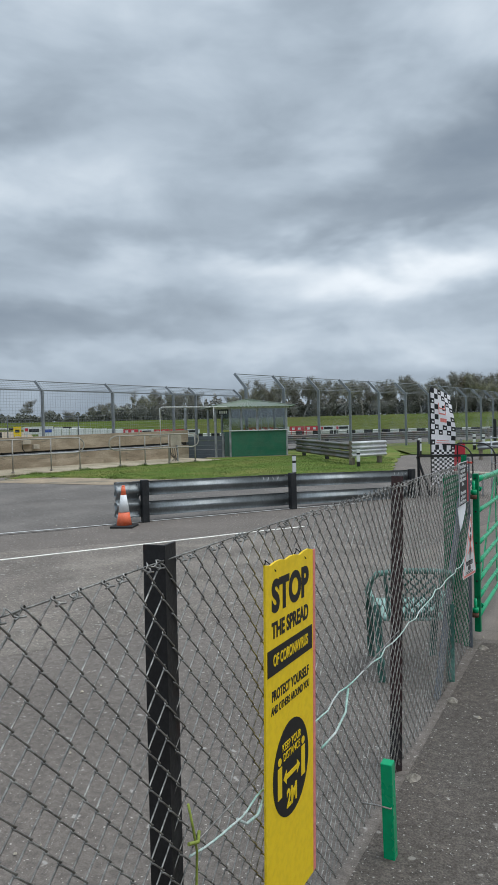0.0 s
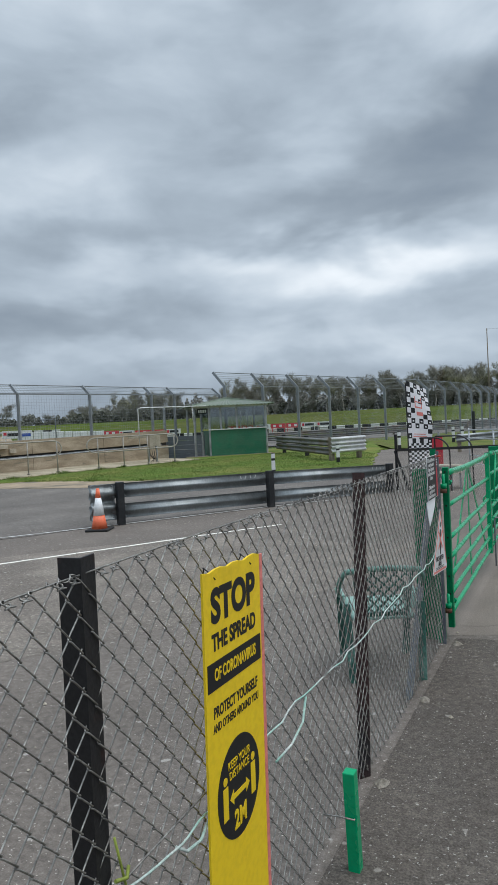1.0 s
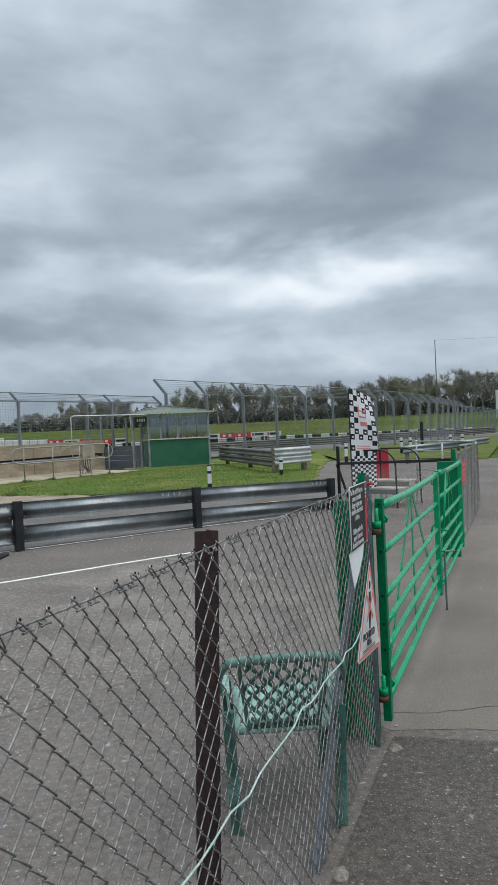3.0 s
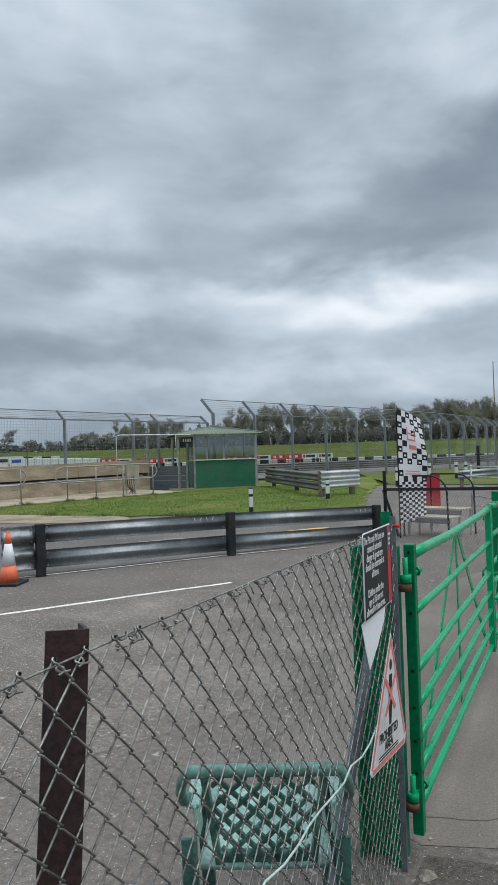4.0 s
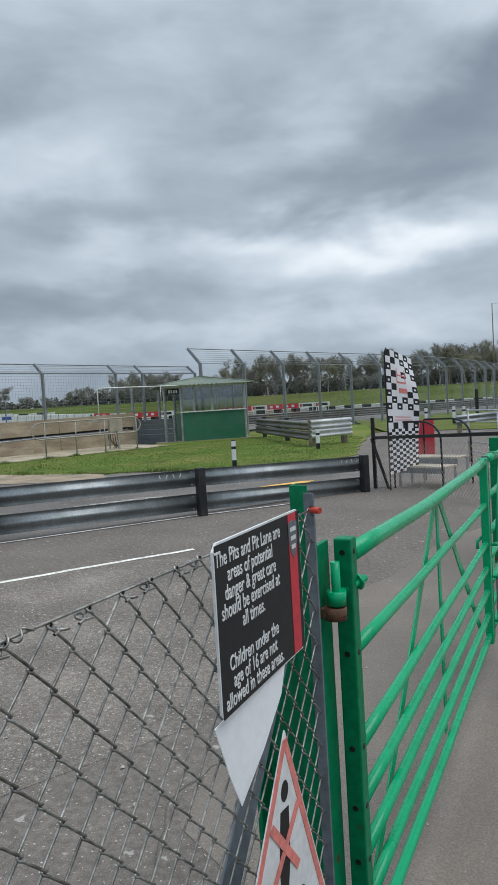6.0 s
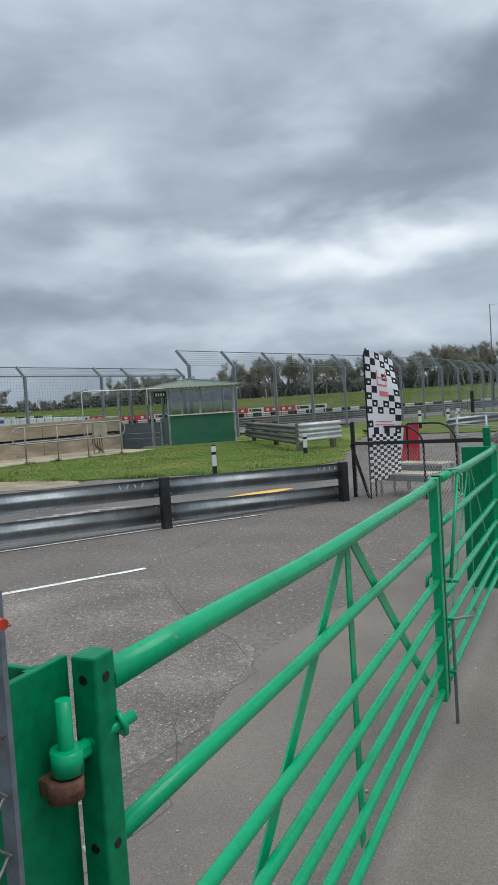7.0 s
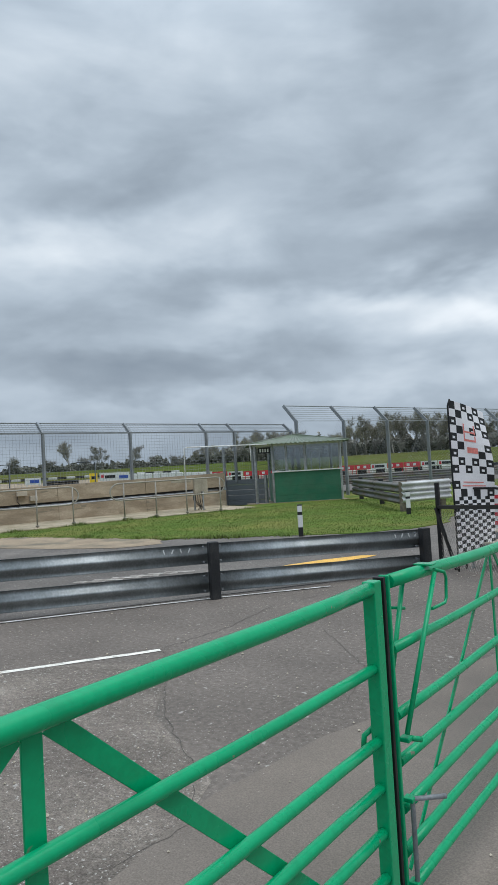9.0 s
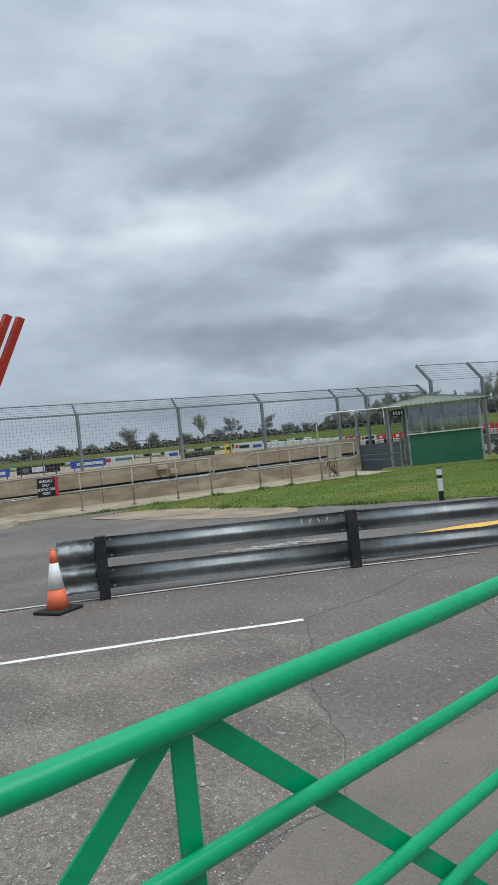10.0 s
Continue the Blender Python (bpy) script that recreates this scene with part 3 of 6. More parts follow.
def near_fence():
    f = thing("chain_link_fence", "galvanised chain-link fence on black angle-iron posts beside the path", "fence", at=pose(0, 0, 0))
    for ya, yb, m, lab in ((-2.15, -2.15, M["angle_iron"], "black angle-iron post"), (-0.158, -0.150, M["angle_iron"], "black angle-iron post with rust spots"),
                           (1.70, 1.83, M["red_iron"], "maroon and black angle-iron post, leaning")):
        bm = bmesh.new()
        angle_post(bm, (0.002 if ya < 1 else -0.012, ya, -0.1), (0.002 if ya < 1 else -0.012, yb, 1.335), 0.052 if ya < 1 else 0.062, 0.006, radians(98) if ya < 1 else radians(140))
        part("post", bm, m, f, lab)
    bm = bmesh.new()
    link_mesh(bm, (0.012, -2.1535, 0), (-0.028, 3.6, 0), 0.02, 1.304, tall=0.0748, seed=3, n=5)
    part("wire_mesh", bm, M["wire"], f, "woven diamond wire mesh")
    bm = bmesh.new()
    sweep(bm, [(0.014 - 0.00202 * k + 0.003 * math.sin(k * 1.7), -2.2 + k * 0.29, 1.302 + 0.005 * math.sin(k * 0.9)) for k in range(21)], 0.0018, 6)
    part("line_wire", bm, M["wire"], f)
    rr = random.Random(8)
    for k in range(13):
        bm = bmesh.new()
        y = -1.9 + k * 0.42 + rr.uniform(-0.05, 0.05)
        st, lean = rr.uniform(0.0012, 0.0026), rr.uniform(-0.4, 0.4)
        pts = [(0.012 - 0.00696 * (y + 2.15) + 0.0055 * math.cos(j * 0.65), y + j * st * 1.4, 1.303 + 0.0055 * math.sin(j * 0.65 + lean)) for j in range(24)]
        e = pts[-1]
        pts += [(e[0] + 0.003 * q, e[1] + 0.004 * q, e[2] - 0.0035 * q * q * (0.5 + lean)) for q in (1, 2, 3)]
        sweep(bm, pts, 0.0015, 5)
        part("tie_wire", bm, M["wire"], f)
    # end post: green angle, dark flat and a raking brace
    bm = bmesh.new()
    angle_post(bm, (-0.076, 3.628, 0.0), (-0.076, 3.628, 1.350), 0.040, 0.006, 0.0)
    part("end_post", bm, M["green_plate"], f, "green-painted angle-iron end post")
    bm = bmesh.new()
    bar(bm, (-0.026, 3.615, 0.0), (-0.026, 3.615, 1.335), 0.022, 0.008, up=(0, 1, 0))
    part("end_flat", bm, M["grey_panel"], f, "grey flat bar at the mesh end")
    bm = bmesh.new()
    angle_post(bm, (-0.03, 2.60, -0.02), (-0.05, 3.56, 1.06), 0.042, 0.006, radians(150))
    part("brace", bm, M["grey_panel"], f, "grey galvanised angle brace")
    for z in (1.30,):
        bm = bmesh.new()
        sweep(bm, [(-0.02, 3.608, z), (0.004, 3.600, z)], 0.007, 8)
        part("bolt", bm, M["red_steel"], f, "red-painted bolt")
    rr = random.Random(11)
    for (y, x) in ((1.66, 0.05), (3.62, 0.05), (2.60, 0.04), (-0.19, 0.05)):
        bm = bmesh.new()
        c0 = bm.verts.new((x, y, 0.025))
        ring = [bm.verts.new((x + rr.uniform(0.022, 0.045) * math.cos(a * 0.785), y + rr.uniform(0.03, 0.055) * math.sin(a * 0.785), 0.004)) for a in range(8)]
        for i in range(8):
            bm.faces.new((ring[i], ring[(i + 1) % 8], c0))
        part("footing", bm, M["footing"], f, "crumbled concrete round the post foot")
    return f


near_fence()

# cord tied along the mesh
def cords():
    c = thing("tied_cord", "pale green and white cord tied along the fence mesh", "cord")
    bm = bmesh.new()
    keys = [(-0.11, 0.65), (0.02, 0.63), (0.15, 0.625), (0.27, 0.62), (0.38, 0.66), (0.64, 0.665), (0.9, 0.675), (1.2, 0.66), (1.57, 0.66), (1.95, 0.67), (2.33, 0.69), (2.65, 0.69), (2.99, 0.69), (3.25, 0.73)]
    pts = []
    for (y0, z0), (y1, z1) in zip(keys, keys[1:]):
        for k in range(4):
            f = k / 4
            pts.append((0.022 + 0.006 * math.sin((y0 + (y1 - y0) * f) * 21), y0 + (y1 - y0) * f, z0 + (z1 - z0) * f + 0.004 * math.sin((y0 + (y1 - y0) * f) * 33)))
    sweep(bm, pts, 0.0029, 6)
    part("cord", bm, M["cord"], c)
    bm = bmesh.new()
    sweep(bm, [(0.018, y, 0.658 + 0.007 * math.sin(y * 5) + 0.012) for y in [-0.1 + 0.1 * k for k in range(18)]], 0.0024, 5)
    part("thin_cord", bm, M["wire"], c, "thin white cord")
    bm = bmesh.new()
    sweep(bm, [(0.03, -0.13, 0.78), (0.035, -0.12, 0.72), (0.03, -0.10, 0.66), (0.02, -0.09, 0.58), (0.03, -0.12, 0.50)], 0.0028, 6)
    sweep(bm, [(0.035, -0.14, 0.70), (0.04, -0.11, 0.69), (0.03, -0.09, 0.70)], 0.004, 6)
    part("knot", bm, M["cord_yellow"], c, "yellow-green cord knotted at the post")
    bm = bmesh.new()
    sweep(bm, [(0.02, 0.10, 0.625), (0.03, 0.13, 0.60), (0.025, 0.2, 0.585), (0.02, 0.27, 0.62)], 0.004, 6)
    part("loose_end", bm, M["cord"], c)
    bm = bmesh.new()
    sweep(bm, [(0.02, 0.92, 0.66), (0.03, 0.86, 0.60), (0.03, 0.76, 0.57), (0.02, 0.66, 0.56)], 0.004, 6)
    part("loose_end", bm, M["cord"], c)


cords()


# ---- field gates ----
NEAR_RAILS = ((1.168, 1.152), (0.936, 0.918), (0.702, 0.708), (0.566, 0.575), (0.438, 0.450), (0.314, 0.322), (0.180, 0.202))
FAR_RAILS = ((1.157, 1.132), (0.945, 0.938), (0.742, 0.750), (0.604, 0.592), (0.462, 0.460), (0.333, 0.340), (0.206, 0.220))


def field_gate(name, y0, y1, x0, x1, rails, label, hinge_left):
    """A seven-bar gate from (x0, y0) to (x1, y1); rails gives each bar's height at its two ends."""
    g = thing(name, label, "gate", "pair of green field gates")

    def at(y, z=0.0, off=0.0):
        return Vector((x0 + (x1 - x0) * (y - y0) / (y1 - y0) + off, y, z))

    def height(k, y):
        f = (y - y0) / (y1 - y0)
        return rails[k][0] + (rails[k][1] - rails[k][0]) * f
    ya, yb = (y0 + 0.022, y1 - 0.02)
    for k in range(len(rails)):
        bm = bmesh.new()
        r = 0.0222 if k == 0 else 0.0162
        n = 10
        ys = [ya + (yb - ya) * i / n for i in range(n + 1)]
        sweep(bm, [at(y, height(k, y) + 0.002 * math.sin(i * 1.3 + k) - (0.014 * math.sin(math.pi * i / n) if k == 0 else 0)) for i, y in enumerate(ys)], r, 16)
        part("rail", bm, M["green_paint"], g, "thick round top rail" if k == 0 else "")
    for near, y, w, d in ((True, y0, 0.044 if hinge_left else 0.014, 0.042 if hinge_left else 0.034), (False, y1, 0.048, 0.042)):
        hinge = hinge_left and near
        lo, hi = rails[-1][0 if near else 1] - (0.10 if hinge else 0.05), rails[0][0 if near else 1] + (0.045 if hinge else 0.024)
        bm = bmesh.new()
        c = at(y)
        box(bm, (c.x, c.y, (lo + hi) / 2), (d, w, hi - lo), None, 0.004)
        # the deeper plate green puts the hinge stile's shade into its colour
        st = part("stile", bm, M["green_plate"] if hinge else M["green_paint"], g)
        for z in (1.181, 0.943, 0.718, 0.575, 0.445, 0.32) if hinge else ():
            bm = bmesh.new()
            sweep(bm, [(c.x + d / 2 - 0.001, y, z), (c.x + d / 2 + 0.0015, y, z)], 0.007, 10)
            part("bolt_hole", bm, M["black_steel"], st)
            bm = bmesh.new()
            sweep(bm, [(c.x, y - w / 2 - 0.0015, z), (c.x, y - w / 2 + 0.001, z)], 0.007, 10)
            part("bolt_hole", bm, M["black_steel"], st)
    ym = (y0 + y1) / 2 + 0.012
    za, zl, zr = height(0, ym) - 0.036, height(6, y0) + 0.03, height(6, y1) + 0.03
    for a, c, nm in ((at(ym - 0.035, za, -0.024), at(y0 + 0.10, zl, -0.024), "diagonal_brace"), (at(ym, za + 0.03, -0.026), at(ym, height(6, ym), -0.026), "upright"),
                     (at(ym + 0.035, za, -0.024), at(y1 - 0.12, zr, -0.024), "diagonal_brace")):
        bm = bmesh.new()
        bar(bm, a, c, 0.006, 0.042 if hinge_left else 0.020, up=(0, 1, 0), bevel=0.0015)
        part(nm, bm, M["green_paint"], g)
    return g


g1 = field_gate("field_gate", 3.755, 6.143, 0.002, -0.006, NEAR_RAILS, "bright green tubular steel field gate, shut across the yard", True)
g2 = field_gate("field_gate", 6.228, 8.40, -0.006, -0.010, FAR_RAILS, "bright green tubular steel field gate with a drop latch", False)
# latch gear between the two gates
bm = bmesh.new()
box(bm, (-0.006, 6.193, 0.665), (0.036, 0.016, 1.03), None, 0.002)
part("meeting_strip", bm, M["black_steel"], g1, "dark gap strip at the meeting edge")
bm = bmesh.new()
sweep(bm, [(0.034, 6.53, 1.145), (0.034, 6.235, 0.70)], 0.0085, 8)
part("latch_arm", bm, M["green_paint"], g2)
bm = bmesh.new()
sweep(bm, [(-0.034, 6.42, 1.13), (-0.034, 6.24, 0.72)], 0.0085, 8)
part("latch_arm", bm, M["green_paint"], g2)
bm = bmesh.new()
sweep(bm, [(0.034, 6.53, 1.155), (0.036, 6.61, 1.135), (0.036, 6.625, 1.115), (0.036, 6.615, 1.045), (0.036, 6.60, 1.03), (0.034, 6.49, 1.03)], 0.006, 8)
part("latch_handle", bm, M["green_paint"], g2, "bent rod latch handle")
bm = bmesh.new()
sweep(bm, [(-0.034, 6.44, 1.14), (-0.06, 6.34, 1.13), (-0.06, 6.32, 1.06), (-0.034, 6.42, 1.04)], 0.006, 8)
part("latch_handle", bm, M["green_paint"], g2, "bent rod latch handle")
bm = bmesh.new()
box(bm, (0.006, 6.52, 1.174), (0.066, 0.045, 0.006), None, 0.002)
part("latch_hook", bm, M["green_paint"], g2)
bm = bmesh.new()
sweep(bm, [(0.030, 6.25, -0.04), (0.030, 6.25, 0.49), (0.034, 6.255, 0.50), (0.105, 6.33, 0.495)], 0.008, 8)
part("drop_bolt", bm, M["fence_steel"], g2, "worn grey steel drop bolt standing in the ground")
for z in (0.50, 0.68, 0.25):
    bm = bmesh.new()
    box(bm, (0.022, 6.25, z), (0.034, 0.034, 0.014), None, 0.003)
    part("bolt_keeper", bm, M["green_paint"], g2)
bm = bmesh.new()
sweep(bm, [(-0.03, 6.14, 0.74), (-0.05, 6.12, 0.72), (-0.05, 6.11, 0.68)], 0.009, 8)
part("latch_pin", bm, M["green_paint"], g1)
bm = bmesh.new()
sweep(bm, [(0.03, 6.26, 0.68), (0.055, 6.29, 0.67)], 0.009, 8)
part("latch_pin", bm, M["green_paint"], g1)
# hinges on the near stile
for z in (1.090, 0.250):
    h = bmesh.new()
    sweep(h, [(-0.004, 3.697, z - 0.05), (-0.004, 3.697, z + 0.078)], 0.0105, 14)
    sweep(h, [(-0.004, 3.697, z - 0.020), (-0.004, 3.697, z + 0.012)], 0.022, 16)
    box(h, (0.0, 3.724, z - 0.002), (0.018, 0.05, 0.024), None, 0.006)
    part("hinge_pin", h, M["green_paint"], g1)
    h = bmesh.new()
    sweep(h, [(0.004, 3.735, z + 0.004), (0.032, 3.800, z + 0.018)], 0.009, 10)
    sweep(h, [(0.018, 3.778, z + 0.012), (0.021, 3.785, z + 0.014)], 0.021, 6)
    part("hinge_bolt", h, M["green_paint"], g1, "green bolt and nut through the stile")
    h = bmesh.new()
    sweep(h, [(-0.006, 3.692, z - 0.052), (-0.006, 3.692, z - 0.024)], 0.025, 16)
    box(h, (-0.022, 3.690, z - 0.037), (0.034, 0.030, 0.024), None, 0.003)
    part("hinge_bracket", h, M["rust"], g1, "rusty hinge bracket")


def joist_post(x0, x1, ya, yb, h, label):
    """A steel joist set on end: two flanges and the web between them."""
    p = thing("gate_post", label, "gate post", "green gate posts")
    ym = (ya + yb) / 2
    for nm, c, size in (("flange", (x1 - 0.006, ym), (0.012, yb - ya)), ("flange", (x0 + 0.006, ym), (0.012, yb - ya)), ("web", ((x0 + x1) / 2, ym), (x1 - x0 - 0.026, 0.011))):
        bm = bmesh.new()
        box(bm, (*c, h / 2 - 0.03), (*size, h + 0.06), None, 0.0025)
        part(nm, bm, M["green_plate"], p)
    for sx in (x1 - 0.014, x0 + 0.014):
        for sy in (-1, 1):
            bm = bmesh.new()
            bar(bm, (sx, ym + sy * 0.008, -0.03), (sx, ym + sy * 0.008, h - 0.001), 0.010, 0.010)
            part("root_fillet", bm, M["green_plate"], p)


def gate_post(y, x0, x1, h, extra, label):
    p = thing("gate_post", label, "gate post", "green gate posts")
    bm = bmesh.new()
    box(bm, ((x0 + x1) / 2, y, h / 2 - 0.03), (x1 - x0, 0.06, h + 0.06), None, 0.006)
    part("plate", bm, M["green_plate"], p)
    if extra:
        bm = bmesh.new()
        box(bm, (-0.11, y + 0.11, 0.62), (0.055, 0.05, 1.30), None, 0.004)
        part("post", bm, M["green_plate"], p)
        for z in (0.25, 1.02):
            bm = bmesh.new()
            sweep(bm, [(-0.008, y - 0.20, z), (-0.008, y - 0.20, z + 0.09)], 0.02, 10)
            bar(bm, (-0.008, y - 0.20, z + 0.045), (-0.09, y + 0.09, z + 0.045), 0.02, 0.02)
            part("hinge_eye", bm, M["green_plate"], p)


joist_post(-0.206, -0.036, 3.636, 3.748, 1.208, "dark green steel joist post at the fence end")
gate_post(8.69, -0.29, -0.055, 1.128, True, "broad dark green steel post with a tall narrow upright")

# short green stake
st = thing("ground_stake", "short bright green square stake with a wire tie by the path", "stake")
bm = bmesh.new()
box(bm, (0.115, 1.065, 0.155), (0.042, 0.042, 0.41), Matrix.Rotation(radians(3), 3, "X"), 0.003)
part("stake", bm, M["green_paint"], st)
bm = bmesh.new()
sweep(bm, [(0.02, 1.03, 0.20), (0.08, 1.03, 0.205), (0.13, 1.035, 0.20), (0.13, 1.085, 0.20), (0.08, 1.09, 0.205)], 0.003, 6)
part("tie", bm, M["wire"], st)


# ---- crash barrier in front of the pit lane ----
def w_profile(h=0.30, d=0.075, t=0.006, back=False):
    """Closed W-beam section, (side, up)."""
    if back:
        line = [(0.022, h / 2), (0.004, h * 0.44), (0.0, h * 0.30), (0.050, h * 0.10), (0.064, 0), (0.050, -h * 0.10), (0.0, -h * 0.30), (0.004, -h * 0.44), (0.022, -h / 2)]
    else:
        line = [(0.0, h / 2), (0.008, h / 2 - 0.012), (d, h * 0.36), (d, h * 0.20), (0.012, h * 0.06), (0.012, -h * 0.06), (d, -h * 0.20), (d, -h * 0.36), (0.008, -h / 2 + 0.012), (0.0, -h / 2)]
    fine = []
    for (a, b), (c, e) in zip(line, line[1:]):
        for k in range(3):
            f = k / 3
            fine.append((a + (c - a) * f, b + (e - b) * f))
    fine.append(line[-1])
    for _ in range(2):
        fine = [fine[0]] + [((fine[i - 1][0] + 2 * fine[i][0] + fine[i + 1][0]) / 4, (fine[i - 1][1] + 2 * fine[i][1] + fine[i + 1][1]) / 4) for i in range(1, len(fine) - 1)] + [fine[-1]]
    return [(x, y) for x, y in fine] + [(x - t, y) for x, y in reversed(fine)]


def barrier(name, pts, beams, post_at, label, beam_mat, post_mat, post_size, post_top, side=1, h=0.30, post_front=True, over=0.0, reverse=False, settle=lambda y: 0.0):
    b = thing(name, label, "crash barrier")
    prof = [(x * side, y) for x, y in w_profile(h, back=reverse)]
    for zc in beams:
        for i, (a, c) in enumerate(zip(pts, pts[1:])):
            a3, c3 = Vector((*a, ground_z(*a) + zc + settle(a[1]))), Vector((*c, ground_z(*c) + zc + settle(c[1])))
            d = (c3 - a3).normalized()
            bm = bmesh.new()
            extrude_profile(bm, prof, a3 - d * (over if i == 0 else 0.0), c3 + d * 0.06 + Vector((0.004, 0.004, 0.002)) * i, smooth=True)
            part("beam", bm, beam_mat, b)
    for (x, y) in post_at:
        bm = bmesh.new()
        a, c = Vector(pts[0]), Vector(pts[-1])
        ang = math.atan2(c.y - a.y, c.x - a.x)
        n = Vector((math.sin(ang), -math.cos(ang))) * (post_size / 2 + 0.078) * side * (1 if post_front else -1)
        box(bm, (x + n.x, y + n.y, ground_z(x, y) + settle(y) + post_top / 2 - 0.05), (post_size, post_size, post_top + 0.1), Matrix.Rotation(ang, 3, "Z"), 0.008)
        p = part("post", bm, post_mat, b)
        if post_front:
            for zc in beams:
                for s in (-1, 1):
                    for q in (-1, 1):
                        bm = bmesh.new()
                        u = Vector((math.cos(ang), math.sin(ang))) * s * (post_size / 2 + 0.05)
                        m2 = Vector((math.sin(ang), -math.cos(ang))) * side
                        zz = ground_z(x, y) + settle(y) + zc + q * 0.09
                        sweep(bm, [(x + u.x + m2.x * 0.06, y + u.y + m2.y * 0.06, zz), (x + u.x + m2.x * 0.092, y + u.y + m2.y * 0.088, zz)], 0.012, 6)
                        part("bolt", bm, M["fence_steel"], p)
    return b


P1, P2, P3 = (-6.34, 8.39), (-4.645, 10.84), (-2.98, 13.38)


def front_settle(y):
    """The front barrier stands lower towards the pit exit."""
    return 0.030 - 0.0140 * (y - 8.39) - 0.017 * max(0.0, y - 10.84)


front = barrier("crash_barrier", [P1, P2, P3], (0.548, 0.195), (P1, P2, P3), "two-rail galvanised steel crash barrier on black posts", M["armco"], M["black_post"], 0.12, 0.70, 1, 0.25, True, 0.5, True, front_settle)
# one crumpled sheet wrapped over the ends of both beams
bm = bmesh.new()
d = (Vector(P2) - Vector(P1)).normalized()
n2 = Vector((d.y, -d.x))
rr = random.Random(54)
grid = []
for i in range(12):
    row = []
    for j in range(25):
        s = -0.50 + i * 0.040
        f = j / 24
        hgt = 0.095 + 0.615 * f + 0.012 * math.sin(i * 1.9 + j) * (1 - i / 11)
        q = 0.075 + 0.034 * math.cos((hgt - 0.548) / 0.12 * 2 * math.pi * 0.5) + rr.uniform(-0.009, 0.009) + 0.05 * (1 - i / 11) ** 2 - 0.03 * max(0, 1 - abs(f - 0.5) * 7)
        p = Vector(P1) + d * s + n2 * q
        row.append(bm.verts.new((p.x, p.y, hgt)))
    grid.append(row)
for i in range(11):
    for j in range(24):
        bm.faces.new((grid[i][j], grid[i + 1][j], grid[i + 1][j + 1], grid[i][j + 1])).smooth = True
e = part("end_plate", bm, M["armco"], front, "dented flared end plate")
md = e.modifiers.new("thickness", "SOLIDIFY")
md.thickness = 0.005


# ---- traffic cone ----
def cone(x, y):
    c = thing("traffic_cone", "orange traffic cone with white sleeve and black rubber base", "traffic cone", at=pose(x, y, 0, 0, 0, 20))
    bm = bmesh.new()
    box(bm, (0, 0, 0.018), (0.38, 0.38, 0.036), None, 0.012)
    part("base", bm, M["rubber"], c)

    def ring(z0, r0, z1, r1, close=False):
        bm2 = bmesh.new()
        n = 28
        a = [bm2.verts.new((r0 * math.cos(2 * math.pi * k / n), r0 * math.sin(2 * math.pi * k / n), z0)) for k in range(n)]
        e = [bm2.verts.new((r1 * math.cos(2 * math.pi * k / n), r1 * math.sin(2 * math.pi * k / n), z1)) for k in range(n)]
        for k in range(n):
            bm2.faces.new((a[k], a[(k + 1) % n], e[(k + 1) % n], e[k])).smooth = True
        bm2.faces.new(a[::-1])
        bm2.faces.new(e)
        return bm2
    part("body", ring(0.036, 0.128, 0.25, 0.088), M["orange"], c)
    part("sleeve", ring(0.25, 0.091, 0.53, 0.048), M["sleeve"], c, "white reflective sleeve")
    part("tip", ring(0.53, 0.046, 0.67, 0.027), M["orange"], c)
    part("rim", ring(0.67, 0.024, 0.685, 0.022), M["orange"], c)


cone(-6.22, 7.72)

# chalk scribbles on the barrier, unreadable
for f0, a, e in ((0.80, P1, P2), (0.86, P2, P3)):
    for k in range(4):
        f = f0 + 0.035 * k
        d = (Vector(e) - Vector(a))
        n2 = Vector((d.y, -d.x)).normalized() * 0.079
        q = Vector(a) + d * f + n2
        bm = bmesh.new()
        u = d.normalized() * (0.012 if k % 2 else -0.008)
        bar(bm, (q.x - u.x, q.y - u.y, 0.585 + front_settle(q.y)), (q.x + u.x, q.y + u.y, 0.635 + front_settle(q.y)), 0.006, 0.012)
        part("chalk_mark", bm, M["white"], front, "pale chalk mark")

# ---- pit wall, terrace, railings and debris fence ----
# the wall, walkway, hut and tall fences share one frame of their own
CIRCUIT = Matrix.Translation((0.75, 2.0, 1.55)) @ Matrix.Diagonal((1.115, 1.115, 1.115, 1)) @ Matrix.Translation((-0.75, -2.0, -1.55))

WA, WB = Vector((-20.5, 2.65)), Vector((-14.6, 23.3))
WD = (WB - WA).normalized()
WN = Vector((-WD.y, WD.x))   # away from the yard


def wall_pt(y, off=0.0):
    p = WA + WD * ((y - WA.y) / WD.y)
    return p + WN * off


def wall_rise(y):
    return 0.014 * (y - 14)


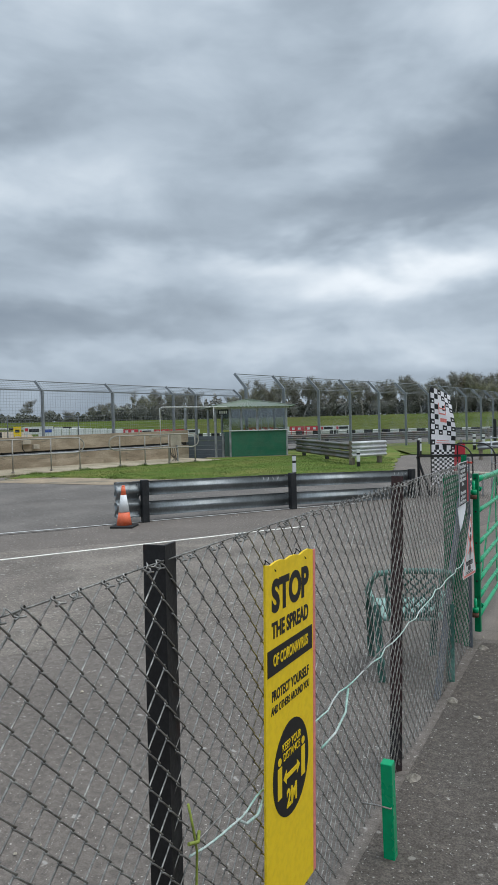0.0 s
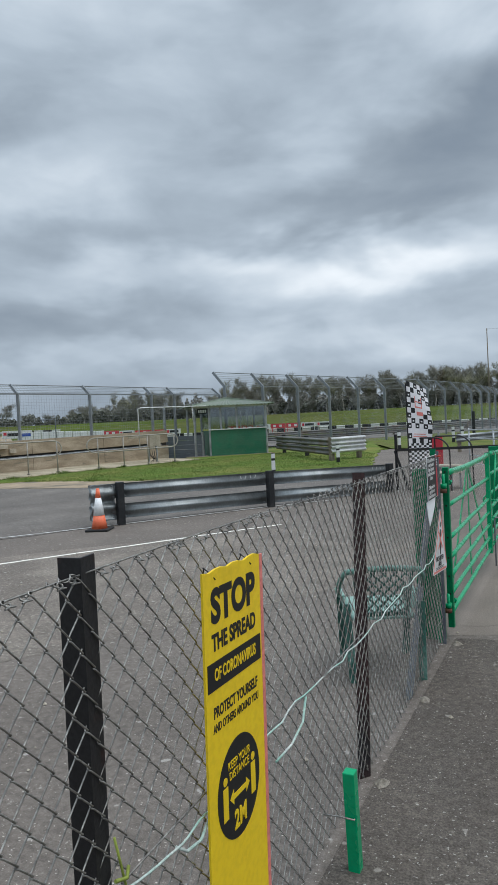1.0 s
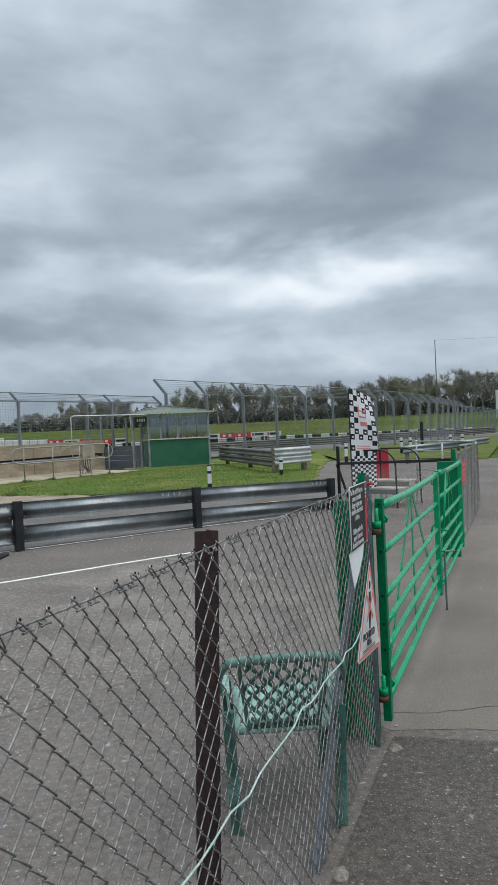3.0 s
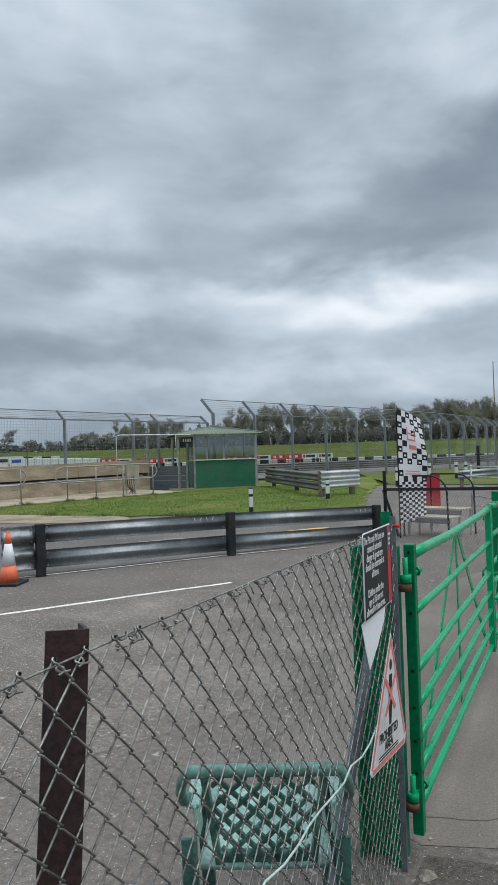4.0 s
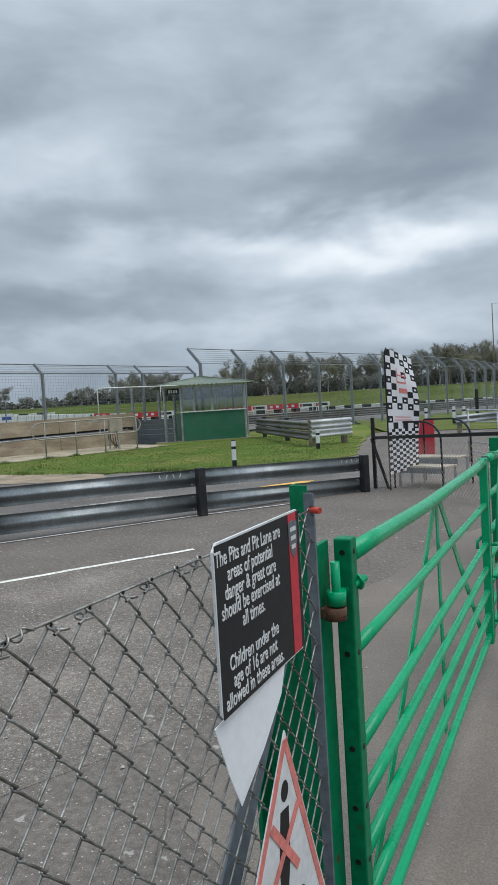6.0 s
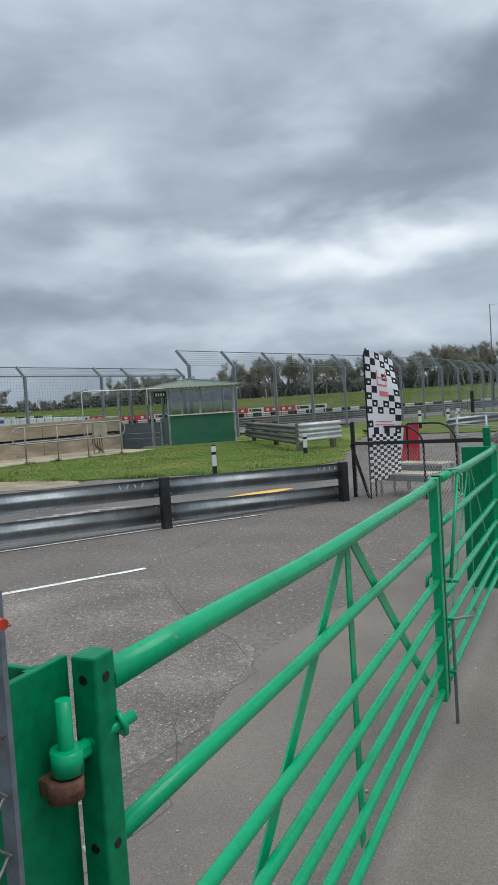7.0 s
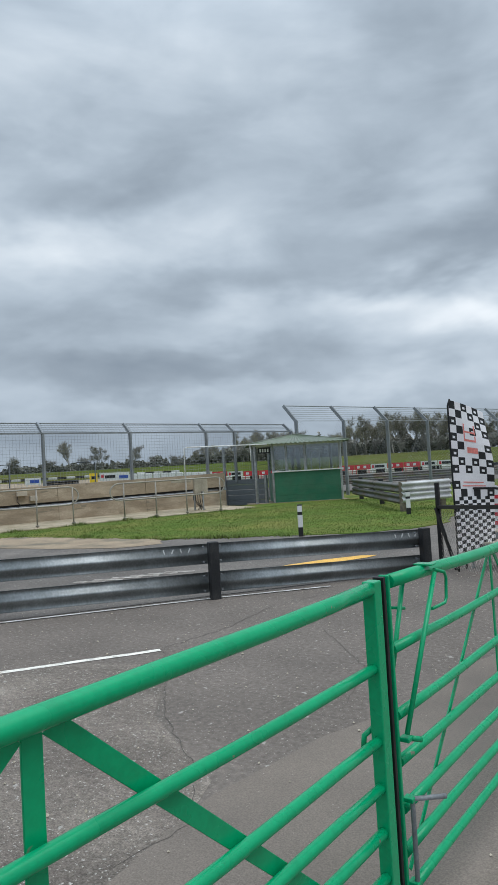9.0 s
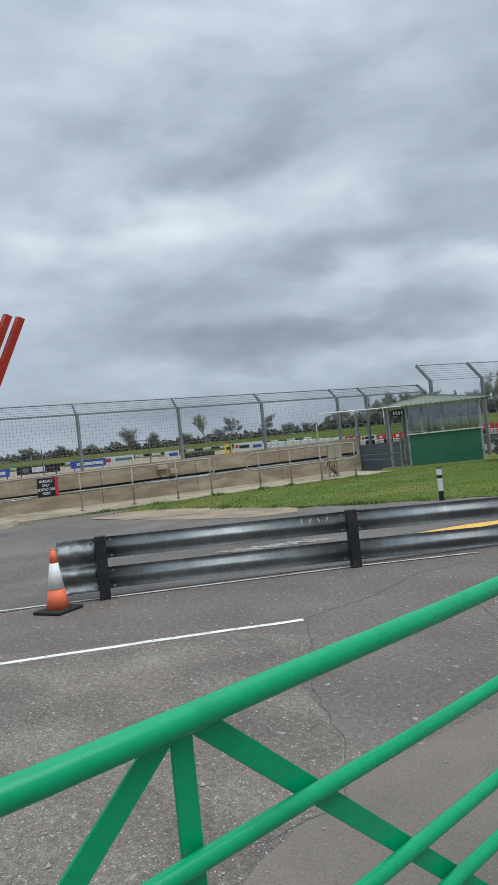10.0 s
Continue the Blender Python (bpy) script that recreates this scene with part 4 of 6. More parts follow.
def pit_wall():
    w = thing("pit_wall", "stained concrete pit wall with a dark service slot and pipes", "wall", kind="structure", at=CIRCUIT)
    ys = [2.65, 5.6, 8.5, 11.5, 14.4, 17.3, 20.2, 23.3]
    for ya, yb in zip(ys, ys[1:]):
        for (z0, z1, off, dep) in ((0.1, 0.80, 0.0, 0.55), (0.93, 1.42, 0.03, 0.40)):
            bm = bmesh.new()
            a, c = wall_pt(ya + 0.006, off), wall_pt(yb - 0.006, off)
            a2, c2 = wall_pt(ya + 0.006, off + dep), wall_pt(yb - 0.006, off + dep)
            vs = []
            for p, y in ((a, ya), (c, yb), (c2, yb), (a2, ya)):
                vs.append((bm.verts.new((p.x, p.y, z0 + wall_rise(y))), bm.verts.new((p.x, p.y, z1 + wall_rise(y)))))
            for i in range(4):
                k = (i + 1) % 4
                bm.faces.new((vs[i][0], vs[k][0], vs[k][1], vs[i][1]))
            bm.faces.new([v[1] for v in vs])
            bm.faces.new([v[0] for v in vs][::-1])
            part("panel", bm, M["concrete"], w)
    # slot back takes a dark colour that stands for the shade inside
    bm = bmesh.new()
    a, c = wall_pt(2.65, 0.30), wall_pt(23.3, 0.30)
    bar(bm, (a.x, a.y, 0.865 + wall_rise(2.65)), (c.x, c.y, 0.865 + wall_rise(23.3)), 0.30, 0.15)
    part("slot_back", bm, M["crack"], w, "back of the service slot, coloured dark for its shade")
    for z, off, r in ((0.822, 0.05, 0.02), (0.85, 0.10, 0.02), (0.90, 0.07, 0.012)):
        bm = bmesh.new()
        sweep(bm, [(*wall_pt(y, off), z + wall_rise(y) + 0.008 * math.sin(y * 2)) for y in [2.7 + 0.7 * k for k in range(30)]], r, 8)
        part("pipe", bm, M["galv"] if r > 0.018 else M["black_steel"], w)


pit_wall()
# terrace kerb between the verge and the wall
bm = bmesh.new()
edge = [(-17.6, 6.0), (-16.4, 9.2), (-15.3, 12.0), (-14.55, 14.8), (-13.9, 17.3), (-13.05, 19.8), (-12.3, 21.9)]
rows = []
for (x, y) in edge:
    p = wall_pt(y + 0.9, 0.0)
    z = ground_z(x, y)
    zt = 0.345 + 0.004 * (y - 12)
    rows.append([bm.verts.new(v) for v in ((x, y, z - 0.1), (x, y, zt), (x - 0.03, y, zt + 0.02), (p.x, p.y, zt + 0.045), (p.x, p.y, z - 0.1))])
for a, c in zip(rows, rows[1:]):
    for i in range(4):
        bm.faces.new((a[i], a[i + 1], c[i + 1], c[i]))
bm.faces.new(rows[0])
bm.faces.new(rows[-1][::-1])
bmesh.ops.triangulate(bm, faces=bm.faces[:])
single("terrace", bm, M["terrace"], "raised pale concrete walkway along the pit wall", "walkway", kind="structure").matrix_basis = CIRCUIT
# low rounded kerb at the head of the walkway
bm = bmesh.new()
c0 = Vector((-14.75, 10.4))
for z0, z1, r in ((0.05, 0.42, 0.85),):
    n = 26
    lo = [bm.verts.new((c0.x - 1.1 + 1.5 * r * math.cos(2 * math.pi * k / n), c0.y - 0.9 + 1.9 * r * math.sin(2 * math.pi * k / n), z0)) for k in range(n)]
    hi = [bm.verts.new((v.co.x, v.co.y, z1)) for v in lo]
    for k in range(n):
        bm.faces.new((lo[k], lo[(k + 1) % n], hi[(k + 1) % n], hi[k])).smooth = True
    bm.faces.new(hi)
single("kerb_island", bm, M["terrace"], "low rounded concrete kerb island", "kerb", kind="structure").matrix_basis = CIRCUIT


def rail_pt(f):
    a, c = Vector((-15.65, 12.9)), Vector((-12.5, 20.4))
    return a + (c - a) * f


def railing(f0, f1, posts, label):
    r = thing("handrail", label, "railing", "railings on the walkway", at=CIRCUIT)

    def at(f, z):
        p = rail_pt(f)
        return Vector((p.x, p.y, 0.40 + 0.05 * f + z))
    for zs in ((0.98, 0.50),):
        hi, lo = zs
        bm = bmesh.new()
        k = 0.035
        pts = [at(f0 + k, lo)] + [at(f0 + k - k * math.sin(a), (lo + hi) / 2 - (hi - lo) / 2 * math.cos(a)) for a in [math.pi * j / 8 for j in range(1, 8)]] + [at(f0 + k, hi)]
        pts += [at(f0 + (f1 - f0) * j / 6, hi) for j in range(1, 6)] + [at(f1 - k, hi)]
        pts += [at(f1 - k + k * math.sin(a), (lo + hi) / 2 + (hi - lo) / 2 * math.cos(a)) for a in [math.pi * j / 8 for j in range(1, 8)]] + [at(f1 - k, lo)]
        pts += [at(f1 - (f1 - f0) * j / 6, lo) for j in range(1, 6)]
        sweep(bm, pts, 0.021, 8, closed=True)
        part("rail", bm, M["dull_tube"], r)
    for f in posts:
        bm = bmesh.new()
        sweep(bm, [at(f, -0.06), at(f, 0.98)], 0.021, 8)
        sweep(bm, [at(f, -0.02), at(f, 0.02)], 0.05, 8)
        part("post", bm, M["dull_tube"], r)


railing(-0.62, 0.46, (-0.55, -0.28, 0.0, 0.17, 0.32, 0.44), "galvanised tube handrail with rounded ends on the concrete walkway")
railing(0.57, 1.02, (0.62, 0.74, 0.86, 1.0), "galvanised tube handrail with rounded ends near the marshal hut")

# board on the handrail
ms = thing("marshals_sign", "black and red board reading marshals only beyond this point", "sign", at=CIRCUIT)
p = rail_pt(-0.10)
fm = facing((p.x + 0.06, p.y - 0.03, 1.10), (0.39, 0.92, 0))
bm = bmesh.new()
box(bm, (0, 0, 0), (0.53, 0.48, 0.012), None, 0.002)
bm.transform(fm)
part("board", bm, M["black"], ms)
bm = bmesh.new()
box(bm, (0.22, 0, 0.008), (0.08, 0.46, 0.006))
bm.transform(fm)
part("red_stripe", bm, M["red"], ms)
for k, line in enumerate(("MARSHALS", "ONLY", "BEYOND THIS", "POINT")):
    lettering("text", line, 0.095, fm @ pose(-0.045, 0.155 - k * 0.105, 0.008), M["white"], ms, stretch=0.72, bold=0.002)


def debris_fence(name, posts, z_base, z_bend, z_tip, lean, label, cell, wires, mesh_to_ground=None, bent_thick=0.04, diamond=False):
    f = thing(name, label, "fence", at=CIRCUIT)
    for (x, y) in posts:
        zb, zk, zt = z_base(x, y), z_bend(x, y), z_tip(x, y)
        bm = bmesh.new()
        bar(bm, (x, y, zb), (x, y, zk), bent_thick * 2, bent_thick * 1.6, up=(0, 1, 0))
        bar(bm, (x, y, zk - 0.02), (x + lean.x, y + lean.y, zt), bent_thick * 2, bent_thick * 1.4, up=(0, 1, 0))
        part("post", bm, M["fence_steel"], f)
    segs = list(zip(posts, posts[1:]))
    bmm = bmesh.new()
    for (a, c) in segs:
        za, zc = z_bend(*a), z_bend(*c)
        ta, tc = z_tip(*a), z_tip(*c)
        ba, bc = z_base(*a), z_base(*c)
        if mesh_to_ground is not None:
            ba, bc = mesh_to_ground(*a), mesh_to_ground(*c)
        for k in range(wires + 1):
            s = k / wires
            bmw = bmesh.new()
            sweep(bmw, [(a[0] + lean.x * s, a[1] + lean.y * s, za + (ta - za) * s), (c[0] + lean.x * s, c[1] + lean.y * s, zc + (tc - zc) * s)], 0.020 if k == wires else 0.011 if k == 0 else 0.006, 4)
            part("line_wire", bmw, M["fence_steel"], f)
        ln = math.hypot(c[0] - a[0], c[1] - a[1])
        nv = int(ln / cell)
        for k in range(1, nv):
            s = k / nv
            x, y = a[0] + (c[0] - a[0]) * s, a[1] + (c[1] - a[1]) * s
            z0, z1 = ba + (bc - ba) * s, za + (zc - za) * s
            if diamond:
                hgt = z1 - z0
                for sg in (1, -1):
                    s2 = s + sg * hgt * 0.62 / ln
                    t_end = 1.0
                    if s2 > 1:
                        t_end = (1 - s) / (s2 - s)
                    if s2 < 0:
                        t_end = s / (s - s2)
                    e = s + (s2 - s) * t_end
                    sweep(bmm, [(x, y, z0), (a[0] + (c[0] - a[0]) * e, a[1] + (c[1] - a[1]) * e, z0 + hgt * t_end)], 0.0026, 3, cap=False)
            else:
                sweep(bmm, [(x, y, z0), (x, y, z1), (x + lean.x, y + lean.y, ta + (tc - ta) * s)], 0.0032, 3, cap=False)
        nh = int((za - ba) / cell)
        if not diamond:
            for k in range(nh + 1):
                s = k / nh
                sweep(bmm, [(a[0], a[1], ba + (za - ba) * s), (c[0], c[1], bc + (zc - bc) * s)], 0.0032, 3, cap=False)
    part("wire_mesh", bmm, M["fence_steel"], f)
    return f


low_posts = [tuple(wall_pt(y, 0.25)) for y in (5.2, 8.1, 11.0, 13.95, 17.0, 19.85, 22.75, 23.95, 26.6)]
lowf = debris_fence("debris_fence", low_posts, lambda x, y: 1.2, lambda x, y: 3.08 - 0.004 * (y - 14), lambda x, y: 3.44 - 0.008 * (y - 14), Vector((-0.42, 0.12)),
                    "galvanised debris fence with square mesh on the pit wall", 0.1, 5, lambda x, y: 1.42 + wall_rise(y), 0.045)
for (a, c) in zip(low_posts, low_posts[1:]):
    bm = bmesh.new()
    bar(bm, (*a, 3.08 - 0.004 * (a[1] - 14)), (*c, 3.08 - 0.004 * (c[1] - 14)), 0.05, 0.05)
    part("top_tube", bm, M["fence_steel"], lowf)
high_posts = []
q, ang = Vector((-13.58, 26.6)), radians(22.0)
for k in range(19):
    high_posts.append((q.x, q.y))
    q = q + Vector((math.sin(ang), math.cos(ang))) * 2.36
    if k > 3:
        ang = max(radians(4.0), ang - radians(2.2))
far_posts = [(high_posts[-1][0] + 0.06 * s, high_posts[-1][1] + s) for s in range(0, 96, 4)]
debris_fence("track_fence", high_posts, lambda x, y: ground_z(x, y) - 0.05, lambda x, y: 3.42 - 0.010 * (y - 26), lambda x, y: 4.08 - 0.013 * (y - 26), Vector((-0.62, 0.12)),
             "tall galvanised debris fence with bent tops beside the track", 0.09, 7, None, 0.058, True)
debris_fence("far_track_fence", far_posts, lambda x, y: ground_z(x, y) - 0.05, lambda x, y: 2.75, lambda x, y: 3.2, Vector((-0.5, 0.0)), "long galvanised debris fence running into the distance", 0.3, 3, None, 0.06, True)


# ---- marshal hut ----
def hut():
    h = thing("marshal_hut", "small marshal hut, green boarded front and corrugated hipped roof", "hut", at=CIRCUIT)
    R0, U, B = Vector((-11.15, 25.62)), Vector((-0.775, -0.632)), Vector((-0.632, 0.775))
    zb = 0.30

    def P(u, b, z):
        q = R0 + U * u + B * b
        return Vector((q.x, q.y, z))
    rot = Matrix(((U.x, B.x, 0), (U.y, B.y, 0), (0, 0, 1)))
    # brick plinth, each brick its own piece
    bm = bmesh.new()
    box(bm, P(1.6, 1.1, 0.26), (3.6, 2.3, 0.26), rot)
    part("plinth", bm, M["concrete"], h)
    bk = bmesh.new()
    box(bk, (0, 0, 0), (0.215, 0.10, 0.065), None, 0.004)
    bme = finish("brick", bk, M["brick_red"])
    for row in range(2):
        for k in range(16):
            o = new("brick", bme)
            o.matrix_basis = Matrix.Translation(P(-0.12 + k * 0.225 + (0.11 if row else 0), -0.09, 0.27 + row * 0.075)) @ rot.to_4x4()
            o.parent = h
    # boarded front and sides
    for k in range(7):
        bm = bmesh.new()
        box(bm, P(1.225, 0.02 + 0.002 * (k % 2), zb + 0.085 + k * 0.165), (2.45, 0.03, 0.1635), rot, 0.002)
        part("board", bm, M["hut_green"], h)
    bm = bmesh.new()
    box(bm, P(1.225, 0.06, zb + 0.57), (2.42, 0.03, 1.13), rot)
    box(bm, P(0.02, 1.1, zb + 0.57), (0.04, 2.05, 1.13), rot)
    box(bm, P(2.42, 1.1, zb + 0.57), (0.04, 2.05, 1.13), rot)
    part("wall", bm, M["hut_green"], h)
    bm = bmesh.new()
    box(bm, P(1.225, 0.0, 1.475), (2.52, 0.12, 0.04), rot, 0.004)
    part("window_sill", bm, M["white"], h)
    for u, b in ((0.02, 0.03), (1.27, 0.03), (2.43, 0.03), (3.05, 0.05), (0.02, 2.1), (3.05, 2.1), (2.43, 2.1), (1.95, 0.03)):
        bm = bmesh.new()
        bar(bm, P(u, b, 1.49 if u in (1.27, 1.95) else 0.25), P(u, b, 2.50), 0.075 if u != 1.95 else 0.04, 0.075)
        part("upright", bm, M["galv"], h)
    for (ua, ba), (uc, bc) in (((0.06, 0.05), (1.23, 0.05)), ((1.31, 0.05), (1.93, 0.05)), ((1.97, 0.05), (2.39, 0.05)), ((0.02, 0.1), (0.02, 2.06)), ((2.43, 0.1), (2.43, 2.06)), ((0.1, 2.1), (2.4, 2.1))):
        bm = bmesh.new()
        a, c = P(ua, ba, 1.97), P(uc, bc, 1.97)
        box(bm, (a + c) / 2, ((c - a).length, 0.008, 0.92), Matrix.Rotation(math.atan2(c.y - a.y, c.x - a.x), 3, "Z"))
        o = part("window_pane", bm, M["glass"], h)
    bm = bmesh.new()
    for b in (0.03, 2.1):
        bar(bm, P(-0.1, b, 2.44), P(3.15, b, 2.44), 0.06, 0.08)
    part("eaves_beam", bm, M["white"], h)
    # corrugated hip roof
    bm = bmesh.new()
    u0, u1, b0, b1, ze, zp = -0.28, 3.36, -0.32, 2.36, 2.47, 2.80
    cu, cb = (u0 + u1) / 2 - 0.05, (b0 + b1) / 2
    corners = [(u0, b0), (u1, b0), (u1, b1), (u0, b1)]
    for i in range(4):
        (ua, ba), (uc, bc) = corners[i], corners[(i + 1) % 4]
        n = 44
        lo = [bm.verts.new(P(ua + (uc - ua) * k / n, ba + (bc - ba) * k / n, ze + (0.018 if k % 2 else -0.018))) for k in range(n + 1)]
        hi = [bm.verts.new(P(cu + (ua + (uc - ua) * k / n - cu) * 0.06, cb + (ba + (bc - ba) * k / n - cb) * 0.06, zp + (0.004 if k % 2 else -0.004))) for k in range(n + 1)]
        for k in range(n):
            bm.faces.new((lo[k], lo[k + 1], hi[k + 1], hi[k]))
    ro = part("roof", bm, M["roof_green"], h, "pale green corrugated roof sheets")
    md = ro.modifiers.new("thickness", "SOLIDIFY")
    md.thickness = 0.012
    bm = bmesh.new()
    for (u, b) in corners:
        sweep(bm, [P(u, b, ze + 0.02), P(cu, cb, zp + 0.02)], 0.03, 6)
    box(bm, P(cu, cb, zp + 0.01), (0.24, 0.24, 0.07), rot, 0.02)
    part("ridge_cap", bm, M["roof_green"], h)
    # post number board, unreadable
    bm = bmesh.new()
    box(bm, P(2.72, 0.02, 2.26), (0.44, 0.02, 0.20), rot, 0.004)
    nb = part("name_board", bm, M["black"], h)
    bm = bmesh.new()
    for k in range(4):
        box(bm, P(2.86 - k * 0.09, 0.002, 2.26), (0.055, 0.01, 0.12), rot)
    part("name_bar", bm, M["white"], nb)
    # bench and oddments inside
    bm = bmesh.new()
    box(bm, P(1.2, 0.35, 1.40), (2.2, 0.5, 0.03), rot)
    part("counter", bm, M["timber"], h)
    bm = bmesh.new()
    bar(bm, P(1.0, 0.5, 1.42), P(1.0, 0.5, 2.2), 0.03, 0.03)
    bar(bm, P(0.7, 0.5, 1.42), P(0.7, 0.5, 2.2), 0.03, 0.03)
    bar(bm, P(0.7, 0.5, 2.2), P(1.0, 0.5, 2.2), 0.03, 0.03)
    part("shelf_frame", bm, M["white"], h)
    return P


HUT_P = hut()
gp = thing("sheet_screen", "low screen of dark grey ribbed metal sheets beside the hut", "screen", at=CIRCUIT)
for k in range(5):
    bm = bmesh.new()
    a, c = Vector((-15.15, 24.0)), Vector((-13.35, 24.15))
    box(bm, ((a.x + c.x) / 2, (a.y + c.y) / 2 + 0.003 * (k % 2), 0.42 + k * 0.19), ((c - a).length, 0.03, 0.182), Matrix.Rotation(math.atan2(c.y - a.y, c.x - a.x), 3, "Z"), 0.006)
    part("sheet", bm, M["grey_panel"], gp)
for x, y in ((-15.15, 23.95), (-13.4, 24.1)):
    bm = bmesh.new()
    bar(bm, (x, y, 0.2), (x, y, 2.5 if x < -15 else 1.4), 0.08, 0.08)
    part("post", bm, M["galv"], gp)
# service cabinet by the end of the pit wall
cab = thing("service_cabinet", "pale grey electrical cabinet with hanging cables at the wall end", "cabinet", at=CIRCUIT)
bm = bmesh.new()
p = rail_pt(0.93) + Vector((-0.9, 0.9))
box(bm, (p.x, p.y, 1.18), (0.42, 0.3, 0.48), Matrix.Rotation(0.9, 3, "Z"), 0.01)
part("box", bm, M["pale_concrete"], cab)
bm = bmesh.new()
box(bm, (p.x - 0.5, p.y - 0.35, 1.36), (0.6, 0.4, 0.10), Matrix.Rotation(0.9, 3, "Z"), 0.01)
part("lid", bm, M["pale_concrete"], cab)
for k in range(5):
    bm = bmesh.new()
    sweep(bm, [(p.x - 0.2 + k * 0.08, p.y - 0.1, 1.0), (p.x - 0.22 + k * 0.1, p.y - 0.12, 0.75 - 0.03 * k), (p.x - 0.05 + k * 0.03, p.y, 0.5), (p.x + 0.1 * k - 0.2, p.y, 0.36)], 0.012, 6)
    part("cable", bm, M["black_steel"], cab)
for x in (0.18, -0.18):
    bm = bmesh.new()
    bar(bm, (p.x + x, p.y - 0.1, 0.36), (p.x + x, p.y - 0.1, 1.0), 0.04, 0.04)
    part("leg", bm, M["galv"], cab)
wb = thing("junction_box", "small pale junction boxes with a cable fixed to the pit wall", "junction box", at=CIRCUIT)
wrot = Matrix.Rotation(math.atan2(WD.y, WD.x), 3, "Z")
for y, z, size in ((16.22, 1.27, (0.30, 0.13, 0.13)), (16.55, 1.12, (0.22, 0.14, 0.15))):
    bm = bmesh.new()
    q = wall_pt(y, -0.025)
    box(bm, (q.x, q.y, z), size, wrot, 0.008)
    part("box", bm, M["pale_concrete"], wb)
bm = bmesh.new()
sweep(bm, [(*wall_pt(16.1, -0.02), 1.22), (*wall_pt(16.08, -0.03), 1.05), (*wall_pt(16.2, 0.02), 0.92)], 0.012, 6)
part("cable", bm, M["black_steel"], wb)
# white tube frame standing behind the wall end
fr = thing("tube_frame", "thin white tube frame standing at the end of the pit wall", "frame", at=CIRCUIT)
bm = bmesh.new()
sweep(bm, [(-14.35, 20.9, 0.9), (-14.35, 20.9, 2.42), (-14.3, 21.0, 2.46), (-12.9, 23.6, 2.46)], 0.018, 8)
sweep(bm, [(-13.2, 23.0, 1.9), (-13.2, 23.0, 2.46)], 0.012, 6)
part("tube", bm, M["white"], fr)

# ---- barriers beyond the verge ----
barrier("rusty_barrier", [(-11.98, 28.24), (-9.65, 25.44), (-7.42, 22.75)], (0.66, 0.34), ((-11.63, 27.87), (-9.53, 25.32)), "old dull crash barrier on dark posts beside the hut", M["rusty_armco"], M["black_post"], 0.14, 0.86, 1, 0.30, False)
barrier("pale_barrier", [(-7.33, 22.40), (-6.57, 24.01)], (0.72, 0.43), ((-7.25, 22.57), (-6.62, 23.89)), "pale steel crash barrier on timber posts", M["white_armco"], M["timber"], 0.15, 0.88, 1, 0.29, False)
barrier("track_barrier", [(-21.27, 42.14), (-15.70, 49.95), (-10.68, 57.75), (-6.22, 66.67), (-2.27, 74.46)], (0.62, 0.30), ((-17.93, 46.60), (-12.91, 54.41), (-8.23, 62.21), (-3.95, 71.68)), "long grey crash barrier along the track", M["rusty_armco"], M["timber"], 0.14, 0.8, 1, 0.30, False)


def marker(x, y, h, w, label):
    m = thing("marker_post", label, "marker post", "black and white marker posts", at=pose(x, y, ground_z(x, y) + 0.03, 0, 0, 40))
    for z0, z1, mt, nm in ((-0.05, h * 0.26, M["black"], "foot"), (h * 0.26, h * 0.66, M["white"], "band"), (h * 0.66, h * 0.76, M["black"], "collar"), (h * 0.76, h * 0.96, M["white"], "band"), (h * 0.96, h, M["black"], "cap")):
        bb = bmesh.new()
        box(bb, (0, 0, (z0 + z1) / 2), (w, w * 0.6, z1 - z0), None, 0.004)
        part(nm, bb, mt, m)


marker(-7.11, 16.75, 0.66, 0.10, "black and white striped marker post in the grass")
marker(-6.85, 21.75, 0.62, 0.11, "black and white striped marker post in the grass")
for x, y in ((-6.27, 28.31), (-6.00, 33.22), (-4.99, 34.34), (-4.55, 34.34), (-2.99, 37.68), (-2.43, 38.13)):
    marker(x, y, 0.8, 0.13, "distant black and white marker post beside the track")

# ---- signs on the fence ----
def oval(bm, rx, ry, n, z0, z1, centre=(0, 0)):
    lo = [bm.verts.new((centre[0] + rx * math.cos(2 * math.pi * k / n), centre[1] + ry * math.sin(2 * math.pi * k / n), z0)) for k in range(n)]
    hi = [bm.verts.new((v.co.x, v.co.y, z1)) for v in lo]
    for k in range(n):
        bm.faces.new((lo[k], lo[(k + 1) % n], hi[(k + 1) % n], hi[k]))
    bm.faces.new(lo[::-1])
    bm.faces.new(hi)


def flat_poly(bm, pts, z0, z1):
    lo = [bm.verts.new((x, y, z0)) for x, y in pts]
    hi = [bm.verts.new((x, y, z1)) for x, y in pts]
    n = len(pts)
    for k in range(n):
        bm.faces.new((lo[k], lo[(k + 1) % n], hi[(k + 1) % n], hi[k]))
    bm.faces.new(lo[::-1])
    bm.faces.new(hi)


